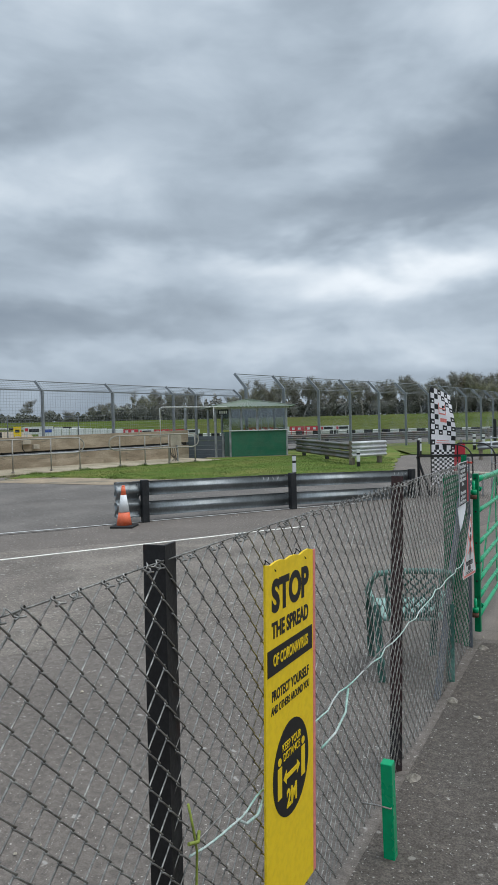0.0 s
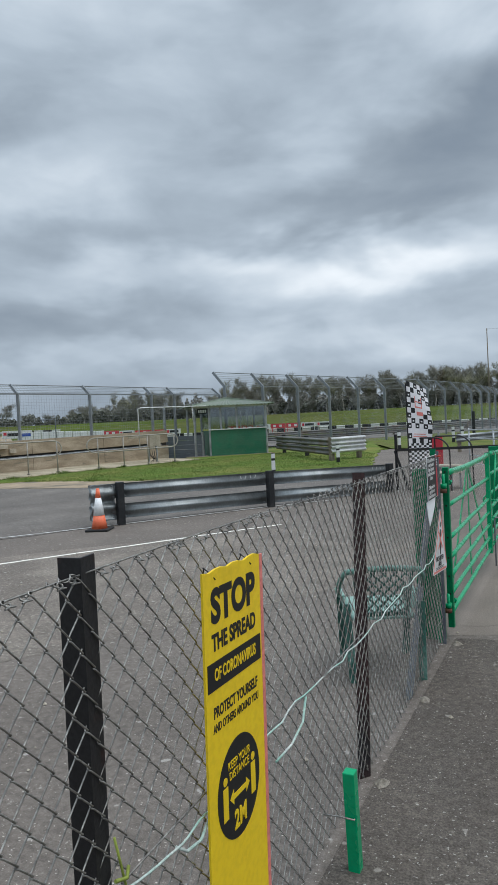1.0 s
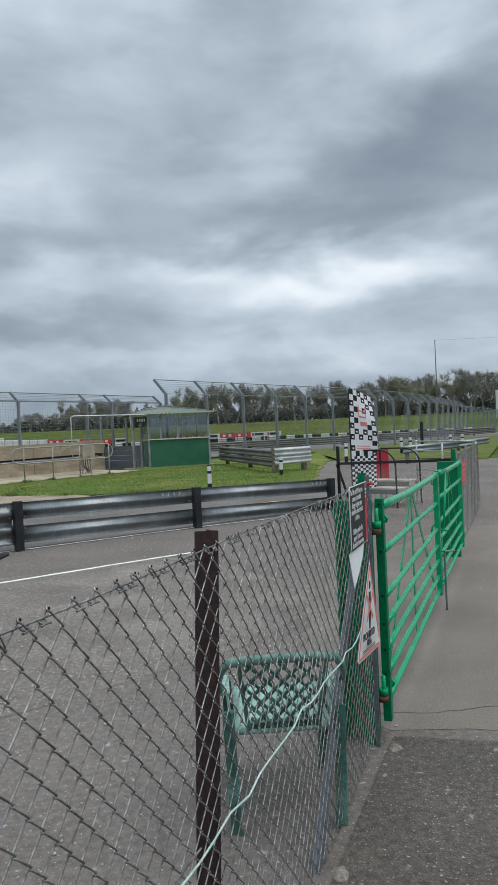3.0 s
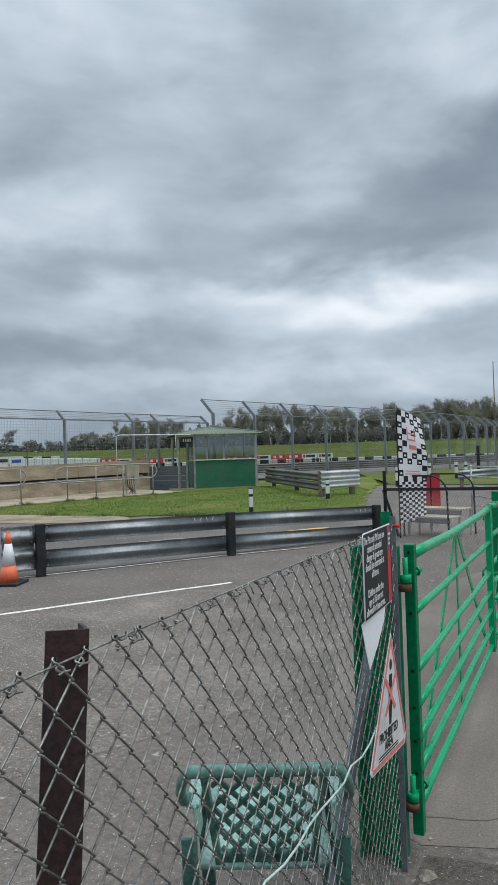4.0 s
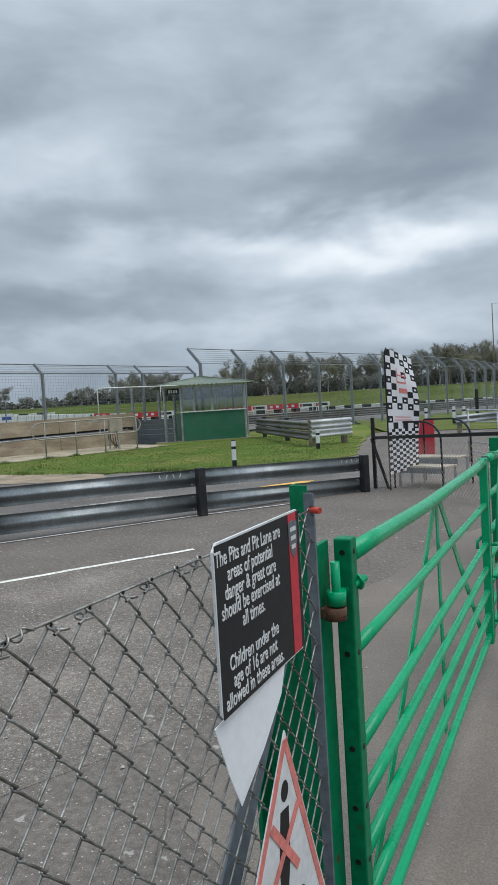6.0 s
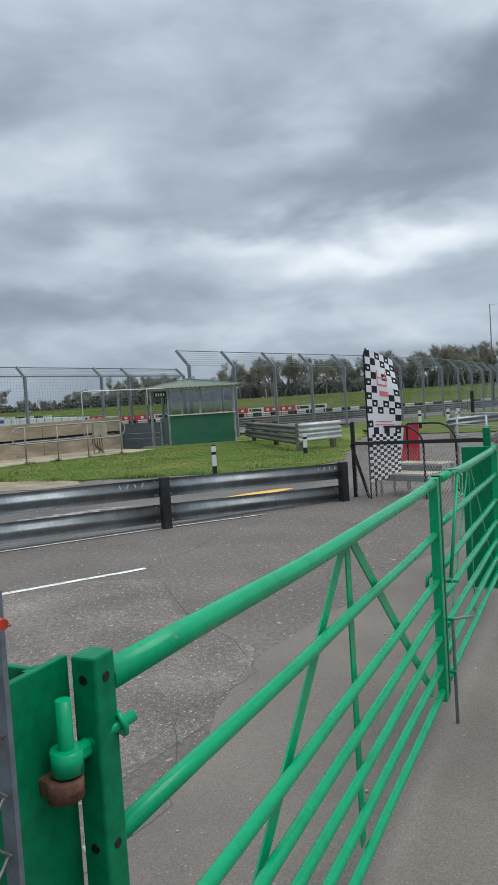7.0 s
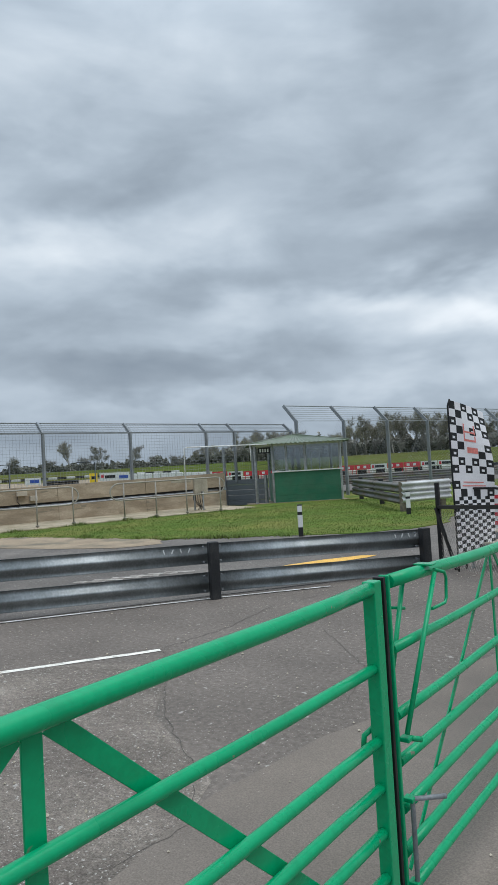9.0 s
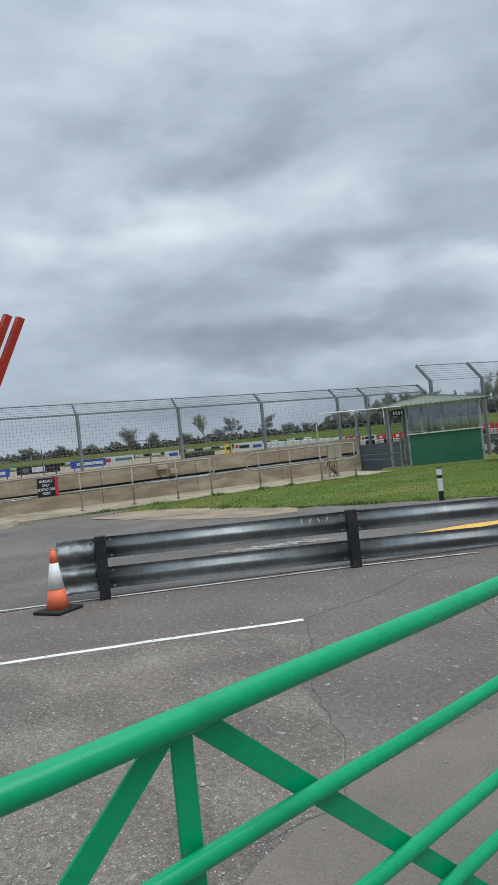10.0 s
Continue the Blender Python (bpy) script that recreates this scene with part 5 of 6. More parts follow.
def distance_sign():
    s = thing("warning_sign", "yellow stop the spread board cable-tied to the fence", "sign")
    W, H = 0.315, 0.98
    fm = facing((0.038, 0.385, 1.222 - H / 2), (0.01, 1, 0.0), (0, 0, 1)) @ pose(0, 0, 0, 1.0, 0, -0.6)
    bm = bmesh.new()
    rr = random.Random(4)
    top = [(-W / 2 + W * k / 10, H / 2 - (0.006 if k % 3 == 1 else 0.0) - rr.uniform(0, 0.003)) for k in range(11)]
    flat_poly(bm, [(-W / 2, -H / 2)] + [(W / 2, -H / 2)] + top[::-1], -0.003, 0.003)
    bm.transform(fm)
    part("board", bm, M["yellow"], s)
    bm = bmesh.new()
    box(bm, (W / 2 + 0.009, -0.004, 0.001), (0.018, H - 0.01, 0.005))
    bm.transform(fm)
    part("edge", bm, M["pink"], s, "pinkish faded board edge")

    def put(txt, size, y, m, st=0.62, bold=0.004, x=0.0):
        lettering("text", txt, size, fm @ pose(x, H / 2 - y, 0.0034), m, s, bold=bold, stretch=st)
    put("STOP", 0.115, 0.096, M["ink"], 0.88, 0.0052)
    put("THE SPREAD", 0.058, 0.184, M["ink"], 0.75, 0.0020)
    bm = bmesh.new()
    box(bm, (0, H / 2 - 0.264, 0.0036), (0.296, 0.070, 0.0012))
    bm.transform(fm)
    part("black_band", bm, M["ink"], s)
    lettering("text", "OF CORONAVIRUS", 0.042, fm @ pose(0, H / 2 - 0.264, 0.0046), M["yellow"], s, bold=0.0010, stretch=0.64)
    put("PROTECT YOURSELF", 0.039, 0.357, M["ink"], 0.68, 0.0010)
    put("AND OTHERS AROUND YOU", 0.030, 0.396, M["ink"], 0.64, 0.0005)
    bm = bmesh.new()
    oval(bm, 0.118, 0.132, 40, 0.003, 0.0042, (0, H / 2 - 0.590))
    bm.transform(fm)
    part("disc", bm, M["ink"], s)
    lettering("text", "KEEP YOUR", 0.030, fm @ pose(0, H / 2 - 0.518, 0.0048), M["yellow"], s, stretch=0.8)
    lettering("text", "DISTANCE", 0.030, fm @ pose(0, H / 2 - 0.546, 0.0048), M["yellow"], s, stretch=0.8)
    lettering("text", "2M", 0.068, fm @ pose(0, H / 2 - 0.672, 0.0048), M["yellow"], s, bold=0.002, stretch=0.8)
    for sx in (-1, 1):
        bm = bmesh.new()
        box(bm, (sx * 0.078, H / 2 - 0.605, 0.0046), (0.026, 0.085, 0.001))
        oval(bm, 0.011, 0.011, 12, 0.0041, 0.0051, (sx * 0.078, H / 2 - 0.547))
        bm.transform(fm)
        part("pictogram_bar", bm, M["yellow"], s)
    bm = bmesh.new()
    flat_poly(bm, [(-0.055, H / 2 - 0.605), (-0.035, H / 2 - 0.585), (-0.035, H / 2 - 0.598), (0.035, H / 2 - 0.598), (0.035, H / 2 - 0.585), (0.055, H / 2 - 0.605), (0.035, H / 2 - 0.625), (0.035, H / 2 - 0.612),
                   (-0.035, H / 2 - 0.612), (-0.035, H / 2 - 0.625)], 0.0041, 0.0051)
    bm.transform(fm)
    part("arrow", bm, M["yellow"], s)
    for x in (-0.10, 0.10):
        bm = bmesh.new()
        pts = [fm @ Vector(p) for p in [(x - 0.010 * math.sin(q * 0.35), H / 2 - 0.026 + 0.030 * math.sin(q * 0.35), 0.006 * math.cos(q * 0.9) - 0.0042 * q) for q in range(9)]]
        sweep(bm, pts, 0.0018, 6)
        part("cable_tie", bm, M["black_steel"], s)


distance_sign()


def pit_sign():
    s = thing("pit_lane_sign", "black and red pit lane safety board with white lettering", "sign")
    W, H = 0.362, 0.278
    fm = facing((-0.004, 3.322, 1.182), (-0.02, 1, -0.004), (0.0, 0, 1))
    bm = bmesh.new()
    r = 0.012
    flat_poly(bm, [(-W / 2 + r, -H / 2), (W / 2 - r, -H / 2), (W / 2, -H / 2 + r), (W / 2, H / 2 - r), (W / 2 - r, H / 2), (-W / 2 + r, H / 2), (-W / 2, H / 2 - r), (-W / 2, -H / 2 + r)], -0.002, 0.002)
    bm.transform(fm)
    part("backing", bm, M["white"], s, "white rim of the board")
    bm = bmesh.new()
    box(bm, (0, 0, 0.0026), (W - 0.007, H - 0.007, 0.001))
    bm.transform(fm)
    part("face", bm, M["black"], s)
    bm = bmesh.new()
    box(bm, (W / 2 - 0.041, 0, 0.0034), (0.040, H - 0.008, 0.001))
    bm.transform(fm)
    part("red_stripe", bm, M["red"], s)
    bm = bmesh.new()
    sh = [(-0.022, 0.032), (0, 0.038), (0.022, 0.032), (0.020, -0.005), (0.008, -0.03), (0, -0.038), (-0.012, -0.024), (-0.020, -0.002)]
    flat_poly(bm, [(W / 2 - 0.041 + x, 0.085 + y) for x, y in sh], 0.0038, 0.0046)
    bm.transform(fm)
    em = part("emblem", bm, M["grey_panel"], s, "plain shield emblem")
    bm = bmesh.new()
    for k in range(3):
        box(bm, (W / 2 - 0.041, 0.105 - k * 0.017, 0.005), (0.028 - 0.004 * k, 0.008, 0.001))
    bm.transform(fm)
    part("emblem_bar", bm, M["white"], em)
    lines = ("The Pits and Pit Lane are", "areas of potential", "danger & great care", "should be exercised at", "all times.", "", "Children under the", "age of 16 are not", "allowed in these areas.")
    for k, t in enumerate(lines):
        if t:
            lettering("text", t, 0.0345, fm @ pose(-0.050, 0.112 - k * 0.0285, 0.0034), M["white"], s, stretch=0.74, bold=0.0003)


pit_sign()
bm = bmesh.new()
fm = facing((-0.009, 3.235, 0.975), (0.02, 1, 0))
flat_poly(bm, [(-0.10, 0.06), (0.17, 0.085), (0.14, 0.02), (0.06, -0.045), (-0.03, -0.10), (-0.06, -0.04)], -0.0008, 0.0008)
bm.transform(fm)
single("torn_paper", bm, M["paper"], "torn white paper sheet hanging below the black board", "paper")


def area_sign():
    s = thing("prohibited_sign", "triangular white prohibited area sign with pink border", "sign")
    fm = facing((0.040, 3.235, 0.785), (0.05, 1, -0.06), (0.02, 0, 1))
    out = [(0.02, 0.20), (0.19, -0.17), (0.18, -0.20), (-0.16, -0.20), (-0.175, -0.185)]
    bm = bmesh.new()
    flat_poly(bm, out, -0.0015, 0.0015)
    bm.transform(fm)
    part("board", bm, M["white"], s)
    inner = [(0.018, 0.185), (0.175, -0.165), (0.17, -0.188), (-0.155, -0.188), (-0.163, -0.178)]
    for (a, c) in ((0, 1), (2, 3), (4, 0)):
        bm = bmesh.new()
        p, q = Vector(inner[a]), Vector(inner[c])
        d = (q - p).normalized()
        n = Vector((-d.y, d.x)) * 0.007
        flat_poly(bm, [tuple(p - n), tuple(q - n), tuple(q + n), tuple(p + n)], 0.0016, 0.0024)
        bm.transform(fm)
        part("border", bm, M["pink"], s)
    bm = bmesh.new()
    flat_poly(bm, [(0.0, 0.07), (0.03, 0.07), (0.035, -0.02), (0.025, -0.09), (0.005, -0.09), (-0.005, -0.02)], 0.0016, 0.0022)
    oval(bm, 0.013, 0.018, 14, 0.0016, 0.0022, (0.016, 0.10))
    bm.transform(fm)
    part("pictogram_bar", bm, M["ink"], s, "plain black pictogram bar")
    for dx in (0.05, -0.05):
        bm = bmesh.new()
        p, q = Vector((0.016 - dx, 0.06)), Vector((0.016 + dx, -0.05))
        d = (q - p).normalized()
        n = Vector((-d.y, d.x)) * 0.008
        flat_poly(bm, [tuple(p - n), tuple(q - n), tuple(q + n), tuple(p + n)], 0.0026 + (0.0004 if dx > 0 else 0), 0.003 + (0.0004 if dx > 0 else 0))
        bm.transform(fm)
        part("cross_bar", bm, M["pink"], s)
    lettering("text", "PROHIBITED", 0.042, fm @ pose(0.0, -0.112, 0.002), M["ink"], s, stretch=0.8, bold=0.001)
    lettering("text", "AREA", 0.042, fm @ pose(0.0, -0.145, 0.002), M["ink"], s, stretch=0.8, bold=0.001)
    for k in range(2):
        bm = bmesh.new()
        box(bm, (0, -0.166 - k * 0.009, 0.002), (0.2, 0.004, 0.0008))
        bm.transform(fm)
        part("small_print", bm, M["ink"], s)


area_sign()


# ---- plastic chair behind the fence ----
def chair():
    c = thing("garden_chair", "weathered green plastic garden chair with lattice back", "chair", at=Matrix.Translation((-0.33, 3.06, 0.0)) @ Matrix.Rotation(radians(25), 4, "Z") @ Matrix.Diagonal((0.82, 1, 0.93, 1)))
    # local: back along y = -0.22, seat towards +y
    hw, zt = 0.29, 0.715

    def back(u, v):
        """u -1..1 across, v 0..1 from seat to rim; bowed and leaning back."""
        return Vector((u * (0.235 + 0.055 * v), -0.20 - 0.07 * v + 0.055 * u * u, 0.40 + (zt - 0.40) * v))
    bm = bmesh.new()
    rim = [Vector((-0.305, 0.0, 0.51)), Vector((-0.315, -0.07, 0.54)), Vector((-0.315, -0.13, 0.60)), Vector((-0.30, -0.185, 0.66))] + [back(u, 1.0) + Vector((0, 0, 0.030 * (1 - u * u) - 0.012)) for u in [-0.92 + 0.23 * k for k in range(9)]] + [Vector((0.30, -0.185, 0.66)), Vector((0.315, -0.13, 0.60)), Vector((0.315, -0.07, 0.54)), Vector((0.305, 0.0, 0.51))]
    sweep(bm, rim, 0.020, 10)
    part("top_rim", bm, M["chair_rim"], c, "green rim with its highlight in the colour")
    bm = bmesh.new()
    n = 7
    for k in range(-n, n + 1):
        for sg in (1, -1):
            pts = []
            for j in range(9):
                v = j / 8
                u = k * 0.28 + sg * (v - 0.5) * 1.25
                if abs(u) <= 0.72:
                    pts.append(back(u, 0.04 + v * 0.94))
            for a, e in zip(pts, pts[1:]):
                bar(bm, a, e, 0.012, 0.016, up=(0, 1, 0))
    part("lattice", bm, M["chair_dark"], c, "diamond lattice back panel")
    for u in (-0.74, 0.74):
        bm = bmesh.new()
        bar(bm, back(u, 0), back(u, 1), 0.022, 0.045, up=(0, 1, 0), bevel=0.004)
        part("back_stile", bm, M["chair_dark"], c)
    bm = bmesh.new()
    bar(bm, back(-0.75, 0.02), back(0.75, 0.02), 0.03, 0.04, up=(0, 0, 1))
    part("lower_rail", bm, M["chair_dark"], c)
    bm = bmesh.new()
    g = [[bm.verts.new((-0.24 + 0.48 * i / 8, -0.19 + 0.44 * j / 8, 0.40 - 0.02 * math.sin(math.pi * i / 8) * math.sin(math.pi * j / 8) + 0.02 * j / 8)) for j in range(9)] for i in range(9)]
    for i in range(8):
        for j in range(8):
            bm.faces.new((g[i][j], g[i + 1][j], g[i + 1][j + 1], g[i][j + 1])).smooth = True
    st = part("seat", bm, M["chair_pale"], c, "pale green seat with sky light in its colour")
    st.modifiers.new("thickness", "SOLIDIFY").thickness = 0.02
    for sx in (-1, 1):
        bm = bmesh.new()
        box(bm, (sx * 0.285, 0.06, 0.505), (0.055, 0.22, 0.018), None, 0.008)
        part("armrest", bm, M["chair_pale"], c, "armrest painted pale with sky light")
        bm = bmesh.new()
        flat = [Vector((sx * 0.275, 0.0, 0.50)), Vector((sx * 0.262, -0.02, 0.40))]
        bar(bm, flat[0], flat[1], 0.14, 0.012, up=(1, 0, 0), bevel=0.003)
        part("side_panel", bm, M["chair_pale"], c, "side panel painted pale with sky light")
        for y0, y1, lab in ((0.15, 0.22, "front leg"), (-0.22, -0.27, "rear leg")):
            bm = bmesh.new()
            ztop = 0.50
            a, e = Vector((sx * 0.275, y0, ztop)), Vector((sx * 0.255, y1, 0.0))
            bar(bm, a, e, 0.055, 0.014, up=(0, 1, 0), bevel=0.003)
            bar(bm, a + Vector((-sx * 0.02, 0, 0)), e + Vector((-sx * 0.02, 0, 0)), 0.014, 0.045, up=(0, 1, 0), bevel=0.003)
            part("leg", bm, M["chair_dark"], c)


chair()


# ---- fence, notices and railings beyond the gates ----
def far_fence():
    f = thing("yard_fence", "galvanised chain-link fence continuing past the gates", "fence")
    pts = [(-0.10, 9.05), (-0.10, 11.0), (-0.13, 13.3)]
    for x, y in pts:
        bm = bmesh.new()
        angle_post(bm, (x - 0.02, y, -0.05), (x - 0.02, y, 1.25), 0.05, 0.006, radians(140))
        part("post", bm, M["galv"], f)
    bm = bmesh.new()
    link_mesh(bm, (-0.09, 8.95, 0), (-0.12, 13.4, 0), 0.02, 1.19, hooks=False, seed=9, r=0.0019, n=3)
    part("wire_mesh", bm, M["wire"], f)
    bm = bmesh.new()
    sweep(bm, [(-0.09, 8.95, 1.2), (-0.12, 13.4, 1.2)], 0.003, 6)
    part("line_wire", bm, M["wire"], f)
    f2 = thing("boundary_fence", "low pale chain-link fence running into the distance", "fence")
    line = [(-0.55 - 0.012 * k * 3, 36 + 3 * k) for k in range(0, 24)]
    bm2, bmm = bmesh.new(), bmesh.new()
    for (a, e) in zip(line, line[1:]):
        sweep(bm2, [(*a, 1.15 + ground_z(*a)), (*e, 1.15 + ground_z(*e))], 0.004, 4)
        nn = 34
        for k in range(nn):
            for sg in (1, -1):
                s0, s1 = k / nn, k / nn + sg * 0.36
                s1c = min(1, max(0, s1))
                t = (s1c - s0) / (s1 - s0)
                p = Vector((a[0] + (e[0] - a[0]) * s0, a[1] + (e[1] - a[1]) * s0))
                q = Vector((a[0] + (e[0] - a[0]) * s1c, a[1] + (e[1] - a[1]) * s1c))
                sweep(bmm, [(p.x, p.y, 0.02 + ground_z(p.x, p.y)), (q.x, q.y, 0.02 + 1.12 * t + ground_z(q.x, q.y))], 0.003, 3, cap=False)
    for (x, y) in line:
        bm = bmesh.new()
        sweep(bm, [(x, y, 0), (x, y, 1.2 + ground_z(x, y))], 0.025, 6)
        part("post", bm, M["pale_concrete"], f2)
    part("line_wire", bm2, M["wire"], f2)
    part("wire_mesh", bmm, M["wire"], f2)


far_fence()
ns = thing("pit_notice", "red notice board with illegible white text on the fence", "sign")
fm = facing((-0.06, 9.5, 0.94), (0, 1, 0))
bm = bmesh.new()
box(bm, (0, 0, 0), (0.58, 0.30, 0.006))
bm.transform(fm)
part("board", bm, M["red"], ns)
for k, w in enumerate((0.40, 0.46, 0.30, 0.42)):
    bm = bmesh.new()
    box(bm, (0, 0.10 - k * 0.065, 0.0045), (w, 0.026, 0.002))
    bm.transform(fm)
    part("text_bar", bm, M["pink"], ns)
ns = thing("white_notice", "white notice with a pink triangle on the fence", "sign")
fm = facing((-0.06, 9.02, 0.77), (0, 1, 0))
bm = bmesh.new()
box(bm, (0, 0, 0), (0.24, 0.36, 0.005))
bm.transform(fm)
part("board", bm, M["white"], ns)
bm = bmesh.new()
flat_poly(bm, [(-0.09, -0.05), (0.09, -0.05), (0.0, 0.13)], 0.003, 0.004)
bm.transform(fm)
part("triangle", bm, M["pink"], ns)
bm = bmesh.new()
box(bm, (0, -0.11, 0.0035), (0.18, 0.05, 0.001))
bm.transform(fm)
part("text_bar", bm, M["ink"], ns)


def mesh_gate():
    g = thing("barrier_gate", "black tube barrier gate with hanging wire mesh", "gate")
    a, e = Vector((-2.81, 13.73)), Vector((-0.34, 11.52))
    d = (e - a).normalized()
    bm = bmesh.new()
    bar(bm, (*a, 0.872), (*e, 1.0), 0.05, 0.05)
    part("top_tube", bm, M["black_steel"], g)
    bm = bmesh.new()
    bar(bm, (*a, 0.0), (*a, 1.22), 0.055, 0.055)
    part("post", bm, M["angle_iron"], g, "dark weathered post")
    bm = bmesh.new()
    bar(bm, (a.x - 0.02, a.y - 0.05, 0.86), (a.x + 0.30, a.y - 0.25, 0.03), 0.035, 0.035)
    part("stay", bm, M["black_steel"], g)
    p = a + d * 1.95
    bm = bmesh.new()
    bar(bm, (*e, 0.02), (*e, 1.02), 0.05, 0.05)
    part("post", bm, M["black_steel"], g)
    bm = bmesh.new()
    m = Matrix.Translation((a.x, a.y, 0))
    link_mesh(bm, (a.x, a.y, 0), (e.x, e.y, 0), 0.03, 0.86, hooks=False, seed=12, r=0.0021, n=3)
    part("wire_mesh", bm, M["wire"], g)


mesh_gate()


def podium():
    p = thing("viewing_step", "low pale slatted step platform with black hoop handrails", "platform")
    ux, uy = Vector((0.94, -0.34)), Vector((0.34, 0.94))
    o = Vector((-2.47, 13.87))

    def P(u, v, z):
        q = o + ux * u + uy * v
        return Vector((q.x, q.y, z))
    rot = Matrix(((ux.x, uy.x, 0), (ux.y, uy.y, 0), (0, 0, 1)))
    for v0, z in ((0.0, 0.36), (0.42, 0.48)):
        for k in range(6):
            bm = bmesh.new()
            box(bm, P(0.46, v0 + 0.035 + k * 0.068, z), (0.92, 0.058, 0.03), rot, 0.004)
            part("slat", bm, M["pale_concrete"], p)
        bm = bmesh.new()
        box(bm, P(0.46, v0 + 0.01, z - 0.06), (0.9, 0.02, 0.09), rot)
        part("riser", bm, M["grey_panel"], p)
    for u in (0.04, 0.88):
        for v in (0.04, 0.40, 0.80):
            bm = bmesh.new()
            bar(bm, P(u, v, 0.0), P(u, v, 0.34 if v < 0.5 else 0.46), 0.04, 0.04)
            part("leg", bm, M["galv"], p)
    for v in (-0.06, 0.9):
        bm = bmesh.new()
        top = 1.10
        pts = [P(0.0, v, 0.0), P(0.0, v, top)] + [P(0.03, v, top + 0.02)] + [P(0.55 + 0.36 * math.sin(t), v, top + 0.02 - 0.30 * (1 - math.cos(t))) for t in [math.pi / 2 * k / 6 for k in range(7)]] + [P(0.92, v, 0.0)]
        sweep(bm, pts, 0.017, 8)
        part("hoop_rail", bm, M["black_steel"], p, "black bent-tube handrail")


podium()


def flag_banner():
    b = thing("feather_banner", "chequered black and white feather banner on a black pole", "banner")
    a, e = Vector((-2.48, 13.52)), Vector((-2.10, 13.95))
    z0, z1 = 0.26, 2.36
    d = (e - a)
    out = Vector((d.y, -d.x)).normalized()

    def P(s, t, lift=0.0):
        z = z0 + 0.08 * s + (z1 - z0 - 0.22 * s) * t - 0.05 * s * s * t
        wv = 0.03 * math.sin(t * 9 + s * 2.2) * s + 0.05 * math.sin(t * 3.1) * s * s + lift
        q = a + d * (s * (0.96 + 0.06 * math.sin(t * 4))) + out * wv
        return Vector((q.x, q.y, z))
    bms = [bmesh.new(), bmesh.new(), bmesh.new(), bmesh.new()]
    rr = random.Random(2)

    def cell(k, s0, s1, t0, t1, lift=0.0):
        bm = bms[k]
        bm.faces.new([bm.verts.new(P(*q, lift)) for q in ((s0, t0), (s1, t0), (s1, t1), (s0, t1))])
    # lower panel: small checks; upper panel: larger checks with small white prints
    n = 9
    for j in range(15):
        for i in range(n):
            cell((i + j) % 2, i / n, (i + 1) / n, 0.36 * j / 15, 0.36 * (j + 1) / 15)
    n, m = 6, 12
    for j in range(m):
        t0, t1 = 0.36 + 0.64 * j / m, 0.36 + 0.64 * (j + 1) / m
        for i in range(n):
            k = (i + j) % 2
            if j in (1, 2):
                k = 0 if 0 < i < 5 else k
            if 5 <= j <= 9 and i in (2, 3, 4) and rr.random() < 0.55:
                k = 0
            cell(k, i / n, (i + 1) / n, t0, t1)
            if k and rr.random() < 0.8:
                cell(2, (i + 0.3) / n, (i + 0.7) / n, t0 + (t1 - t0) * 0.3, t0 + (t1 - t0) * 0.6, 0.003)
    for s0, s1, t0, t1 in ((0.40, 0.66, 0.66, 0.70), (0.36, 0.62, 0.74, 0.755), (0.34, 0.64, 0.80, 0.812), (0.34, 0.37, 0.74, 0.86), (0.61, 0.64, 0.74, 0.86), (0.22, 0.80, 0.43, 0.437), (0.25, 0.75, 0.455, 0.462)):
        cell(3, s0, s1, t0, t1, 0.004)
    for k, (nm, mt) in enumerate((("cloth", "cloth"), ("check", "black"), ("print", "cloth"), ("emblem", "pink"))):
        bmesh.ops.remove_doubles(bms[k], verts=bms[k].verts[:], dist=0.0005)
        o = part(nm, bms[k], M[mt], b)
        if k < 2:
            o.modifiers.new("thickness", "SOLIDIFY").thickness = 0.002
        else:
            tagged(o, "small white prints on the checks" if k == 2 else "pink emblem strokes on the cloth", kind="stuff")
    bm = bmesh.new()
    sweep(bm, [(a.x - 0.012, a.y, 0.0), (a.x - 0.012, a.y, 1.2), (a.x - 0.014, a.y, 2.28), (a.x + 0.02, a.y, 2.37)], 0.013, 8)
    part("pole", bm, M["black_steel"], b)


flag_banner()
rb = thing("red_board", "red circuit board with a white shield outline", "sign board")
fm = facing((-2.50, 15.5, 0.68), (0.95, -0.31, 0))
bm = bmesh.new()
box(bm, (0.02, 0, 0), (0.78, 0.80, 0.02))
bm.transform(fm)
part("panel", bm, M["red"], rb)
bm = bmesh.new()
flat_poly(bm, [(-0.36, 0.36), (-0.08, 0.42), (0.12, 0.36), (0.06, -0.08), (-0.02, -0.34), (-0.2, -0.36), (-0.36, -0.3)], 0.011, 0.014)
bm.transform(fm)
sh = part("shield", bm, M["white"], rb, "white shield shape")
for k in range(4):
    bm = bmesh.new()
    box(bm, (-0.14, 0.22 - k * 0.14, 0.016), (0.34, 0.06, 0.003))
    bm.transform(fm)
    part("shield_bar", bm, M["red"], sh)
bm = bmesh.new()
box(bm, (0.12, -0.36, 0.013), (0.4, 0.07, 0.003))
bm.transform(fm)
part("text_bar", bm, M["white"], rb)
for s in (-0.3, 0.3):
    bm = bmesh.new()
    q = fm @ Vector((s, 0, -0.03))
    bar(bm, (q.x, q.y, 0.0), (q.x, q.y, 1.2), 0.04, 0.04)
    part("leg", bm, M["galv"], rb)
